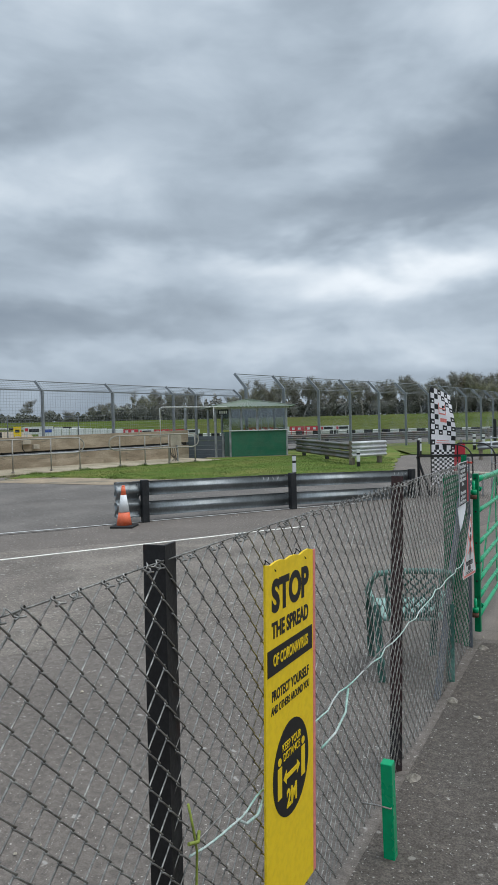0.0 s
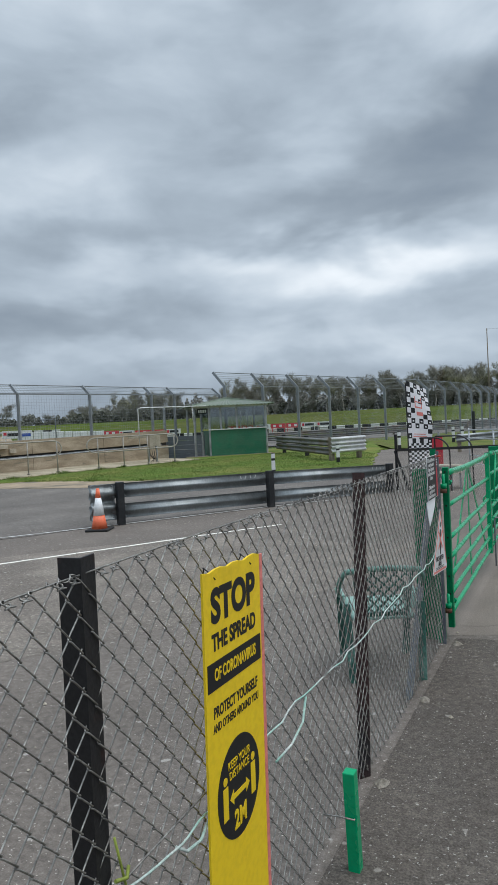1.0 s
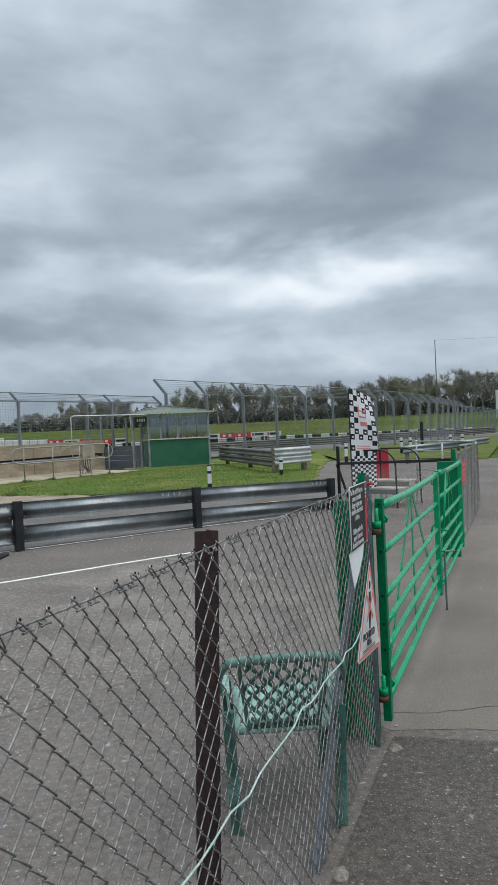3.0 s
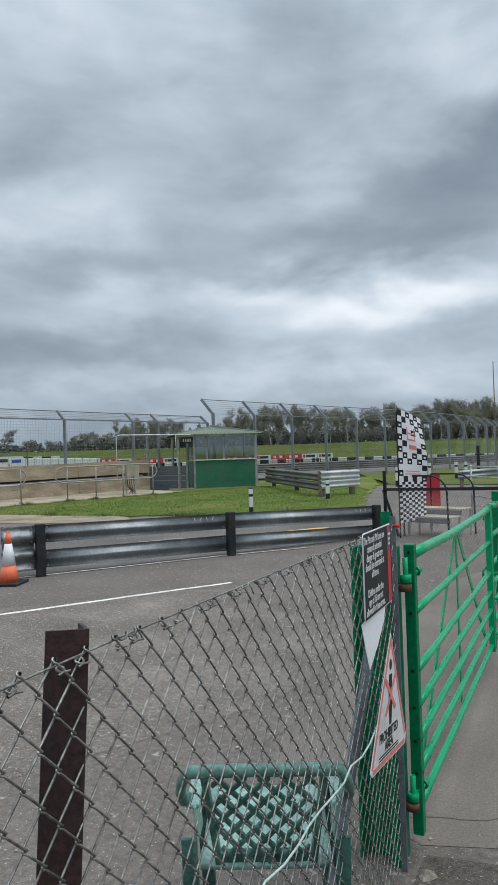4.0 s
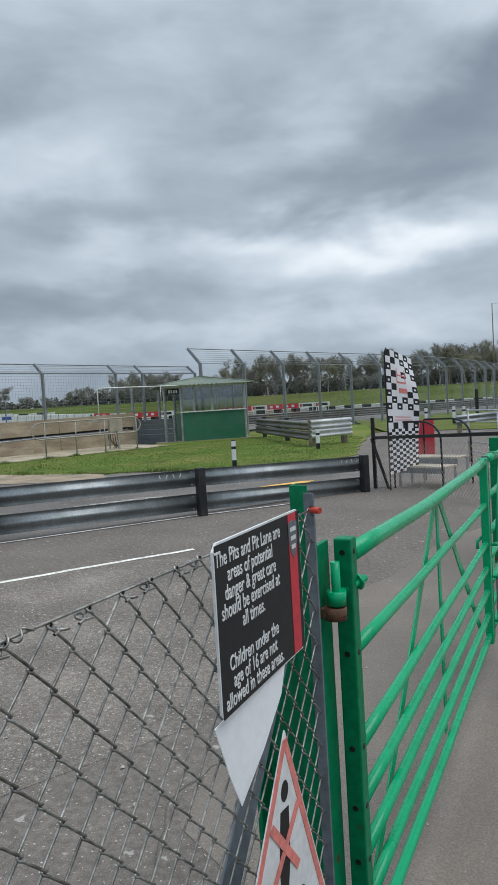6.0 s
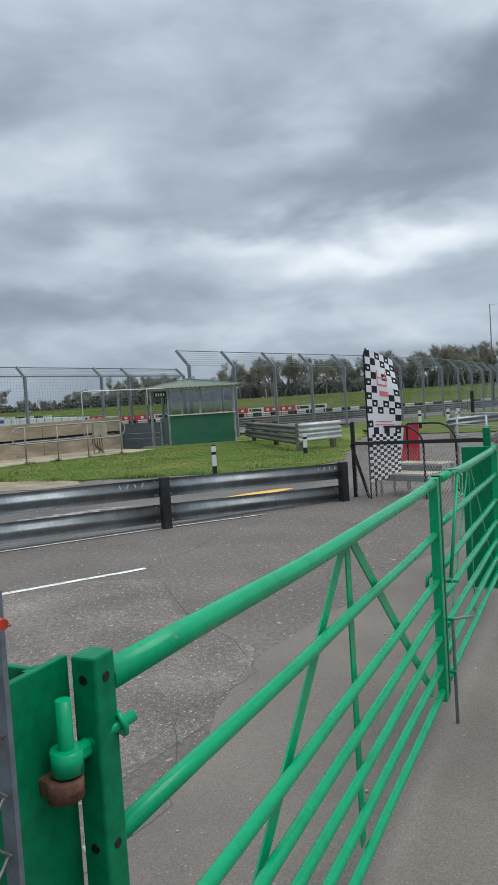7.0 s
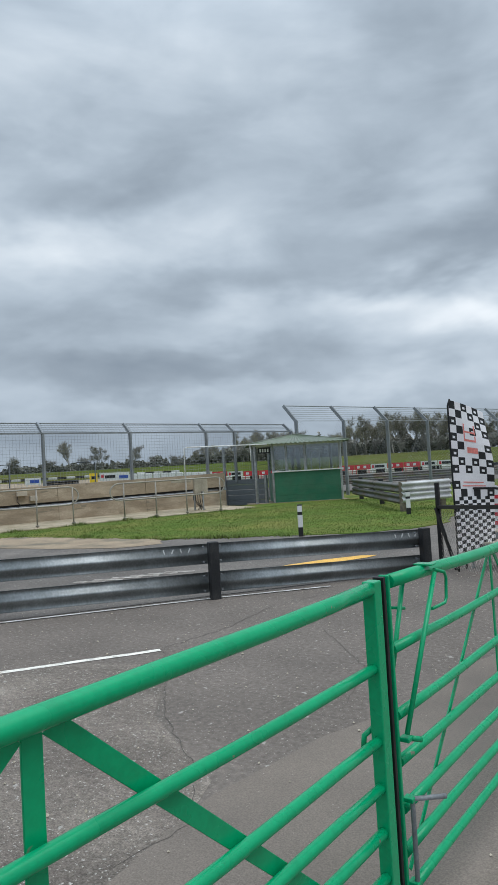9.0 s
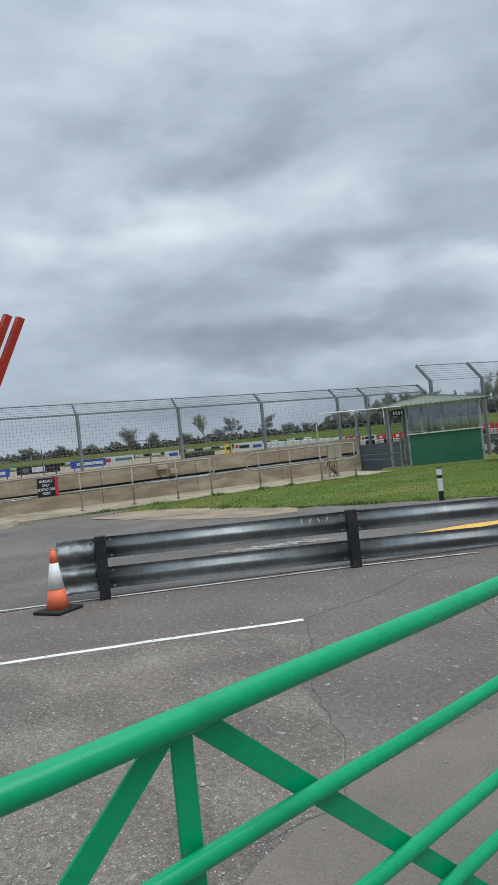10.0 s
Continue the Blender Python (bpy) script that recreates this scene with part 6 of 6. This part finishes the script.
# galvanised field rails behind the step
gr = thing("rail_hurdle", "galvanised five-bar tube hurdle behind the step platform", "hurdle")
a, e = Vector((-1.90, 18.11)), Vector((-0.21, 14.24))
for k, z in enumerate((1.16, 0.93, 0.70, 0.48, 0.27)):
    bm = bmesh.new()
    sweep(bm, [(a.x, a.y, z), (e.x, e.y, z + 0.05)], 0.019 if k == 0 else 0.014, 8)
    part("rail", bm, M["galv"], gr)
for f in (0.0, 0.5, 1.0):
    q = a + (e - a) * f
    bm = bmesh.new()
    sweep(bm, [(q.x, q.y, 0.0), (q.x, q.y, 1.2)], 0.022, 8)
    part("post", bm, M["galv"], gr)
barrier("exit_barrier", [(-3.58, 26.13), (-1.97, 30.29), (-0.98, 34.34)], (0.55,), ((-3.37, 26.60), (-1.86, 30.66)), "short grey crash barrier near the pit exit", M["armco"], M["timber"], 0.12, 0.75, 1, 0.30, False)
dp = thing("dark_post", "dark upright post beside the track fence", "post")
bm = bmesh.new()
bar(bm, (-4.9, 41, 0.2), (-4.9, 41, 1.75), 0.16, 0.16)
part("post", bm, M["black_post"], dp)


# ---- things along the far side of the track ----
def polar(az, dist):
    return Vector((0.8 - dist * math.sin(radians(az)), 2 + dist * math.cos(radians(az))))


def tyre_wall(name, az0, az1, dist0, dist1, length, height, label, dark_every=2):
    w = thing(name, label, "tyre barrier")
    pts = []
    total = radians(abs(az1 - az0)) * (dist0 + dist1) / 2
    n = min(150, int(total / length))
    meshes = []
    for mt in (M["tyre_white"], M["tyre"]):
        bm = bmesh.new()
        prof = []
        for sd in (1, -1):
            for q in range(13):
                t = q / 12 if sd > 0 else 1 - q / 12
                prof.append((sd * length * (0.22 + 0.05 * abs(math.sin(t * 3 * math.pi))), height * t))
        extrude_profile(bm, prof, (-length * 0.49, 0, 0), (length * 0.49, 0, 0))
        meshes.append(finish("tyre_stack", bm, mt))
    for k in range(n):
        f = (k + 0.5) / n
        az = az0 + (az1 - az0) * f
        q = polar(az, dist0 + (dist1 - dist0) * f)
        o = new("tyre_stack", meshes[k % 2])
        o.matrix_basis = pose(q.x, q.y, ground_z(q.x, q.y) - 0.03, 0, 0, az)
        o.parent = w


tyre_wall("tyre_barrier", 4, 41, 92, 92, 1.15, 0.72, "black and white painted tyre barrier along the track")
tyre_wall("far_tyre_barrier", 42, 76, 146, 140, 1.7, 0.45, "distant black and white tyre barrier")


def ad_board(az, dist, width, height, z_off, face, marks, label):
    b = thing("trackside_board", label, "advertising board", "trackside boards")
    q = polar(az, dist)
    z_off += 0.85 if az > 52 else 0.65 if az > 45 else 0.0
    z = ground_z(q.x, q.y) + z_off + height / 2
    fm = facing((q.x, q.y, z), (math.cos(radians(az)), math.sin(radians(az)), 0))
    bm = bmesh.new()
    box(bm, (0, 0, 0), (width, height, 0.06))
    box(bm, (-width * 0.4, -height / 2 - z_off / 2 - 0.05, -0.05), (0.08, z_off + 0.1, 0.08))
    box(bm, (width * 0.4, -height / 2 - z_off / 2 - 0.05, -0.05), (0.08, z_off + 0.1, 0.08))
    bm.transform(fm)
    part("panel", bm, face, b)
    for (x, y, w, h, mt) in marks:
        bm = bmesh.new()
        box(bm, (x * width, y * height, 0.035), (w * width, h * height, 0.012))
        bm.transform(fm)
        part("logo_bar", bm, mt, b)


RED_M = [(-0.25, 0, 0.18, 0.5, M["white"]), (0.15, 0, 0.18, 0.5, M["white"])]
WH_M = [(0.05, 0, 0.6, 0.5, M["ink"]), (-0.36, 0, 0.14, 0.6, M["red"])]
for az, kind in ((20.3, "w"), (21.6, "w"), (22.9, "r"), (24.2, "r"), (25.5, "w"), (26.8, "r"), (28.1, "r"), (33.2, "w"), (34.5, "r"), (35.8, "r"), (37.1, "w"), (38.4, "r"), (39.6, "w")):
    ad_board(az, 91, 2.0, 0.62, 0.72, M["red"] if kind == "r" else M["white"], RED_M if kind == "r" else WH_M,
             "red trackside board above the tyre barrier" if kind == "r" else "white trackside board with dark logo bars")
ad_board(46.4, 66, 2.7, 0.72, 0.35, M["white"], [(-0.15, 0, 0.35, 0.4, M["ink"]), (0.3, -0.1, 0.3, 0.4, M["blue"]), (-0.4, 0.1, 0.1, 0.4, M["red"])], "white trackside board with dark and blue logo bars")
ad_board(48.05, 66, 0.70, 0.90, 0.2, M["yellow"], [(0, 0.05, 0.55, 0.3, M["ink"])], "square yellow trackside board with a black mark")
ad_board(56.8, 62, 2.6, 0.62, 0.25, M["white"], [(-0.35, 0, 0.18, 0.5, M["red"]), (0.15, 0, 0.55, 0.35, M["grey_panel"])], "white trackside board with grey lettering bars")
ad_board(59.15, 60, 2.9, 0.62, 0.2, M["blue"], [(0.05, 0, 0.75, 0.4, M["white"])], "blue trackside board with a white lettering bar")
ad_board(62.9, 58, 3.3, 0.66, 0.15, M["black"], [(0.0, 0, 0.3, 0.6, M["white"]), (-0.3, 0, 0.15, 0.5, M["grey_panel"])], "dark trackside board with white logo bars")
ad_board(66.1, 57, 2.2, 0.62, 0.15, M["blue"], [(0, 0, 0.7, 0.4, M["white"])], "dark blue trackside board with a white bar")
ad_board(52.6, 64, 1.3, 0.6, 0.2, M["white"], [(0.1, 0, 0.6, 0.5, M["blue"])], "small white trackside board with blue bars")
# stack of dark tyres and a line of white blocks
bm = bmesh.new()
for k in range(5):
    for j in range(5):
        q = polar(49.5 + k * 0.5, 67)
        z = ground_z(q.x, q.y)
        sweep(bm, [(q.x, q.y, z + j * 0.25), (q.x, q.y, z + j * 0.25 + 0.24)], 0.32, 10)
single("tyre_pile", bm, M["tyre"], "pile of dark tyres beside the track", "tyres", kind="stuff")
for k in range(11):
    q = polar(39.6 + k * 0.62, 78)
    bm = bmesh.new()
    box(bm, (0, 0, 0.68), (0.80, 0.4, 1.36), None, 0.05)
    box(bm, (0, 0, 0.1), (0.8, 0.55, 0.2), None, 0.03)
    o = single("barrier_block", bm, M["white"], "white plastic barrier block beside the track", "barrier", "white barrier blocks")
    o.matrix_basis = pose(q.x, q.y, ground_z(q.x, q.y), 0, 0, 45)
# angled lamp frames on the track side of the wall
for y in (9.4, 13.1, 16.4, 19.2):
    p = wall_pt(y, 1.6)
    lf = thing("post_frame", "thin grey angled post frame behind the debris fence", "frame", "post frames behind the wall", at=CIRCUIT)
    bm = bmesh.new()
    sweep(bm, [(p.x, p.y, 0.3), (p.x, p.y, 2.18), (p.x - 0.2, p.y - 0.62, 2.18)], 0.022, 6)
    part("tube", bm, M["grey_panel"], lf)
# red gantry leg
ga = thing("red_gantry", "red steel raking gantry legs carrying a dark blue panel", "gantry")
for k in range(2):
    bm = bmesh.new()
    bar(bm, (-12.70 + 0.1 * k, 8.10 + 0.24 * k, 0.05), (-11.70 + 0.1 * k, 9.90 + 0.20 * k, 4.55 - 0.06 * k), 0.17, 0.12, up=(0, 1, 0))
    part("leg", bm, M["red_steel"], ga)
bm = bmesh.new()
box(bm, (-12.25, 9.0, 4.3), (1.6, 0.12, 0.5), Matrix.Rotation(radians(58), 3, "Z"))
part("panel", bm, M["blue"], ga, "dark blue panel")
for z in (1.4, 2.6, 3.6):
    f = z / 4.5
    bm = bmesh.new()
    bar(bm, (-12.70 + f, 8.10 + 1.8 * f, z), (-12.60 + f, 8.34 + 1.76 * f, z + 0.1), 0.05, 0.05)
    part("strut", bm, M["red_steel"], ga)
# tall thin pole with a wire
mp = thing("tall_pole", "tall thin pole with an overhead wire beyond the fence", "pole")
q = polar(6.7, 100)
bm = bmesh.new()
sweep(bm, [(q.x, q.y, 0), (q.x, q.y, 13.6)], [0.10, 0.06], 8)
part("pole", bm, M["timber"], mp)
bm = bmesh.new()
sweep(bm, [(q.x, q.y, 13.5), (q.x + 22, q.y - 2, 12.4), (q.x + 48, q.y - 4, 12.9)], 0.010, 4)
part("wire", bm, M["black_steel"], mp)


def van(az, dist, label):
    q = polar(az, dist)
    v = thing("parked_van", label, "van", at=pose(q.x, q.y, ground_z(q.x, q.y), 0, 0, 80))
    bm = bmesh.new()
    extrude_profile(bm, [(-2.4, 0.35), (2.3, 0.35), (2.4, 0.9), (1.7, 1.15), (1.2, 2.1), (0.9, 2.3), (-2.35, 2.3), (-2.45, 1.2)], (0, -0.95, 0), (0, 0.95, 0))
    part("body", bm, M["white"], v)
    bm = bmesh.new()
    box(bm, (0, 0, 1.0), (4.5, 1.93, 0.3))
    part("stripe", bm, M["yellow"], v, "yellow reflective stripe")
    bm = bmesh.new()
    box(bm, (1.0, 0, 1.7), (0.7, 1.94, 0.5))
    part("window", bm, M["black"], v)
    for x in (-1.5, 1.5):
        for y in (-0.9, 0.9):
            bm = bmesh.new()
            sweep(bm, [(x, y - 0.1, 0.34), (x, y + 0.1, 0.34)], 0.34, 16)
            part("wheel", bm, M["rubber"], v)


van(1.2, 120, "white van with a yellow stripe parked far off")
bm = bmesh.new()
q = polar(1.2, 150)
box(bm, (q.x, q.y, 4.0), (5, 4, 8), None, 0.1)
single("distant_building", bm, M["white"], "small white building far behind the fence", "building")


# ---- trees ----
def tree_parts(seed, height, leafy, spread, mat_leaf, twig_n, leaf_n, stem=0.52):
    rnd = random.Random(seed)
    bt, bl = bmesh.new(), bmesh.new()
    tips = []

    def limb(p, d, ln, r, depth):
        pts, rad = [p], [r]
        q = p.copy()
        dd = d.copy()
        for k in range(3):
            dd = (dd + Vector((rnd.uniform(-0.25, 0.25), rnd.uniform(-0.25, 0.25), rnd.uniform(0.0, 0.2)))).normalized()
            q = q + dd * ln / 3
            pts.append(q.copy())
            rad.append(r * (1 - 0.22 * (k + 1)))
        sweep(bt, pts, rad, 5 if depth < 2 else 3, cap=False)
        tips.extend(pts[2:] if depth > 1 else [])
        if depth < 3:
            for k in range(4 if depth else 7):
                f = rnd.uniform(0.35, 1.0)
                i = min(2, int(f * 3))
                base = pts[i].lerp(pts[i + 1], f * 3 - i if f < 1 else 1)
                a = rnd.uniform(0, 6.283)
                out = Vector((math.cos(a), math.sin(a), rnd.uniform(0.1, 0.9))).normalized()
                limb(base, (dd * 0.5 + out * spread).normalized(), ln * rnd.uniform(0.45, 0.68), r * 0.45, depth + 1)
    limb(Vector((0, 0, -0.2)), Vector((0, 0, 1)), height * stem, height * 0.022, 0)
    for k in range(twig_n):
        c = rnd.choice(tips)
        a = Vector((rnd.gauss(0, 0.8), rnd.gauss(0, 0.8), rnd.gauss(1.1, 0.8))).normalized()
        ln = rnd.uniform(0.35, 1.0) * height * 0.15
        side = a.cross(Vector((rnd.gauss(0, 1), rnd.gauss(0, 1), 1))).normalized() * 0.022
        e = c + a * ln
        bt.faces.new([bt.verts.new(v) for v in (c - side, c + side, e)])
    for k in range(leaf_n):
        c = rnd.choice(tips) + Vector((rnd.gauss(0, 1), rnd.gauss(0, 1), rnd.gauss(0, 0.9))) * height * 0.05
        s = rnd.uniform(0.035, 0.10) * (1.5 if leafy else 1)
        a = Vector((rnd.gauss(0, 1), rnd.gauss(0, 1), rnd.gauss(0, 1))).normalized()
        b2 = a.cross(Vector((rnd.gauss(0, 1), rnd.gauss(0, 1), rnd.gauss(0, 1)))).normalized()
        bl.faces.new([bl.verts.new(v) for v in (c + a * s, c + b2 * s, c - a * s * 0.8, c - b2 * s * 0.7)])
    return finish("trunk", bt, M["twig"]), finish("crown", bl, mat_leaf)


KINDS = [tree_parts(1, 10, False, 0.55, M["leaf"], 3400, 1500, 0.72), tree_parts(2, 10, False, 0.60, M["leaf"], 3600, 800, 0.74), tree_parts(3, 10, False, 0.58, M["leaf"], 2500, 2800, 0.66),
         tree_parts(4, 10, False, 0.80, M["twig"], 4400, 300, 0.60), tree_parts(5, 10, True, 0.60, M["dark_leaf"], 1200, 4200, 0.66), tree_parts(6, 16, True, 1.5, M["hedge"], 2600, 4200, 0.30)]
LABELS = ["half-bare tree with thin spring leaves in the far tree line", "nearly bare tree with fine twigs in the far tree line", "tree with fresh yellow-green leaves in the far tree line",
          "bare winter tree with fine twigs in the distance", "dark dense evergreen tree standing above the tree line", "dark rounded bush in the distance"]


def plant(kind, az, dist, h, wide=1.0, seed=0):
    q = polar(az, dist)
    t = thing("tree" if kind != 5 else "bush", LABELS[kind], "tree" if kind != 5 else "bush", "far trees", at=Matrix.Translation((q.x, q.y, ground_z(q.x, q.y) - 0.1)) @ Matrix.Rotation(seed * 1.7, 4, "Z") @ Matrix.Diagonal((wide * h / 10, wide * h / 10, h / 10, 1)))
    for nm, me in zip(("trunk", "crown"), KINDS[kind]):
        o = new(nm, me)
        o.parent = t


rnd = random.Random(77)
az = -6.0
k = 0
while az < 41:
    dist = rnd.uniform(186, 206)
    if 29.5 < az < 31.5 and rnd.random() < 0.7:
        az += 0.6
        continue
    h = rnd.uniform(6.0, 9.0) if az < 30 else rnd.uniform(5.0, 7.4) if az < 37.5 else rnd.uniform(2.8, 4.2)
    plant(rnd.choice((0, 0, 1, 1, 2, 3)), az, dist, h, rnd.uniform(0.9, 1.25), k)
    az += rnd.uniform(0.24, 0.56)
    k += 1
for k in range(30):
    plant(5, -5 + k * 1.5 + rnd.uniform(-0.5, 0.5), rnd.uniform(183, 194), rnd.uniform(3.0, 5.0), rnd.uniform(1.0, 1.5), k)
plant(4, 10.1, 184, 9.2, 1.1, 3)
plant(2, 8.8, 180, 8.4, 1.4, 4)
plant(2, 7.4, 176, 7.8, 1.4, 5)
plant(3, 4.0, 170, 10.4, 1.3, 6)
plant(2, 5.2, 172, 8.8, 1.4, 7)
plant(4, 1.5, 168, 9.0, 1.5, 8)
plant(4, -0.8, 168, 9.4, 1.5, 9)
for az, d, h, kd, w in ((42.5, 230, 4.4, 5, 1.3), (44.4, 235, 4.8, 5, 1.4), (46.0, 230, 7.2, 3, 1.2), (48.3, 225, 7.4, 3, 1.35), (49.7, 235, 5.6, 5, 1.3), (50.9, 228, 8.2, 0, 1.3), (52.4, 235, 5.0, 5, 1.3), (55.2, 230, 6.2, 5, 1.2), (57.2, 226, 8.4, 5, 1.1),
                        (60.3, 235, 4.4, 5, 1.4), (62.6, 232, 4.8, 5, 1.5), (65.5, 235, 5.2, 5, 1.5), (68.3, 235, 5.0, 5, 1.4), (71.5, 235, 5.4, 5, 1.4), (41.0, 215, 4.6, 3, 1.3), (39.8, 210, 4.2, 1, 1.2)):
    plant(kd, az, d, h, w, int(az * 3))


def hedge_band(az0, az1, dist, height, count, material, label, seed):
    rnd = random.Random(seed)
    bm = bmesh.new()
    for k in range(count):
        a = rnd.uniform(az0, az1)
        q = polar(a, dist + rnd.uniform(-4, 4))
        top = height * (0.55 + 0.45 * noise.noise(Vector((a * 0.9, seed, 0))) + 0.25 * noise.noise(Vector((a * 4.1, seed, 3))))
        c = Vector((q.x, q.y, ground_z(q.x, q.y) + rnd.uniform(0, 1) ** 0.8 * max(0.5, top)))
        s = rnd.uniform(0.15, 0.5)
        u = Vector((rnd.gauss(0, 1), rnd.gauss(0, 1), rnd.gauss(0, 1))).normalized()
        w = u.cross(Vector((rnd.gauss(0, 1), rnd.gauss(0, 1), 1))).normalized()
        bm.faces.new([bm.verts.new(v) for v in (c + u * s, c + w * s, c - u * s, c - w * s)])
    single("hedge", bm, material, label, "hedge", kind="stuff")


hedge_band(-8, 41, 196, 5.6, 24000, M["hedge"], "dark undergrowth beneath the far tree line", 3)
hedge_band(36, 78, 236, 5.0, 20000, M["hedge"], "low dark hedge along the distant field edge", 5)
hedge_band(-8, 37.5, 212, 9.5, 26000, M["twig"], "dense bare woodland behind the tree line", 8)


# ---- grass blades on the verge ----
def in_poly(x, y, poly):
    c = False
    for (x0, y0), (x1, y1) in zip(poly, poly[1:] + poly[:1]):
        if (y0 > y) != (y1 > y) and x < (x1 - x0) * (y - y0) / (y1 - y0) + x0:
            c = not c
    return c


poly = [(-15.64, 14.34), (-14.66, 15.30), (-10.45, 15.65), (-8.98, 16.15), (-6.32, 17.46), (-5.32, 18.47), (-5.09, 19.57), (-5.39, 20.75), (-5.94, 22.66), (-6.78, 26.19), (-8.99, 29.82), (-12.32, 28.14), (-13.98, 24.07), (-15.39, 19.51), (-16.16, 15.70)]
rnd = random.Random(31)
verts, faces = [], []
count = 0
while count < 42000:
    x, y = rnd.uniform(-16.6, -4.8), rnd.uniform(13.9, 30)
    if not in_poly(x, y, poly):
        continue
    count += 1
    z = ground_z(x, y) + 0.018
    tall = 0.6 + 0.8 * max(0, noise.noise(Vector((x * 0.7, y * 0.7, 4))))
    h = rnd.uniform(0.02, 0.045) * tall
    a = rnd.uniform(0, 6.283)
    w = rnd.uniform(0.006, 0.012)
    lx, ly = rnd.gauss(0, 0.4) * h, rnd.gauss(0, 0.4) * h
    i = len(verts)
    verts += [(x - w * math.cos(a), y - w * math.sin(a), z), (x + w * math.cos(a), y + w * math.sin(a), z), (x + lx, y + ly, z + h)]
    faces.append((i, i + 1, i + 2))
# longer tufts along the kerb and at the bare ground
for line in ([(x * 1.115 - 0.086, y * 1.115 - 0.23) for x, y in edge], [(-15.75, 14.17), (-14.77, 15.19), (-12.39, 15.41), (-10.44, 15.54), (-8.98, 16.09), (-6.31, 17.40)]):
    for (x0, y0), (x1, y1) in zip(line, line[1:]):
        for k in range(int(math.hypot(x1 - x0, y1 - y0) * 260)):
            f = rnd.random()
            x, y = x0 + (x1 - x0) * f + rnd.gauss(0.10, 0.09), y0 + (y1 - y0) * f + rnd.gauss(0, 0.09)
            clump = max(0.0, noise.noise(Vector((x * 1.6, y * 1.6, 9))))
            if y < 13.4 or rnd.random() > 0.2 + clump * 2:
                continue
            h, a, w = rnd.uniform(0.03, 0.07) + 0.12 * clump, rnd.uniform(0, 6.283), rnd.uniform(0.008, 0.016)
            z, i = ground_z(x, y) + 0.005, len(verts)
            verts += [(x - w * math.cos(a), y - w * math.sin(a), z), (x + w * math.cos(a), y + w * math.sin(a), z), (x + rnd.gauss(0, 0.5) * h, y + rnd.gauss(0, 0.5) * h, z + h)]
            faces.append((i, i + 1, i + 2))
me = bpy.data.meshes.new("grass_blades")
me.from_pydata(verts, [], faces)
me.materials.append(M["blade"])
tagged(new("grass_blades", me), "short green grass blades on the verge", "grass", kind="stuff")


# ---- brown run-off beyond the boards, and overhead lines ----
def polar_patch(name, az0, az1, r0, r1, lift, material, label, category):
    bm = bmesh.new()
    na, nr = 14, 8
    g = []
    for i in range(na + 1):
        row = []
        for j in range(nr + 1):
            az = az0 + (az1 - az0) * i / na
            q = polar(az, r0 + (r1 - r0) * j / nr + 3 * math.sin(i * 1.3))
            row.append(bm.verts.new((q.x, q.y, ground_z(q.x, q.y) + lift)))
        g.append(row)
    for i in range(na):
        for j in range(nr):
            bm.faces.new((g[i][j], g[i + 1][j], g[i + 1][j + 1], g[i][j + 1])).smooth = True
    single(name, bm, material, label, category, kind="structure")


polar_patch("gravel_trap", 46, 70, 74, 134, 0.12, M["dirt"], "brown gravel run-off beyond the track", "gravel")
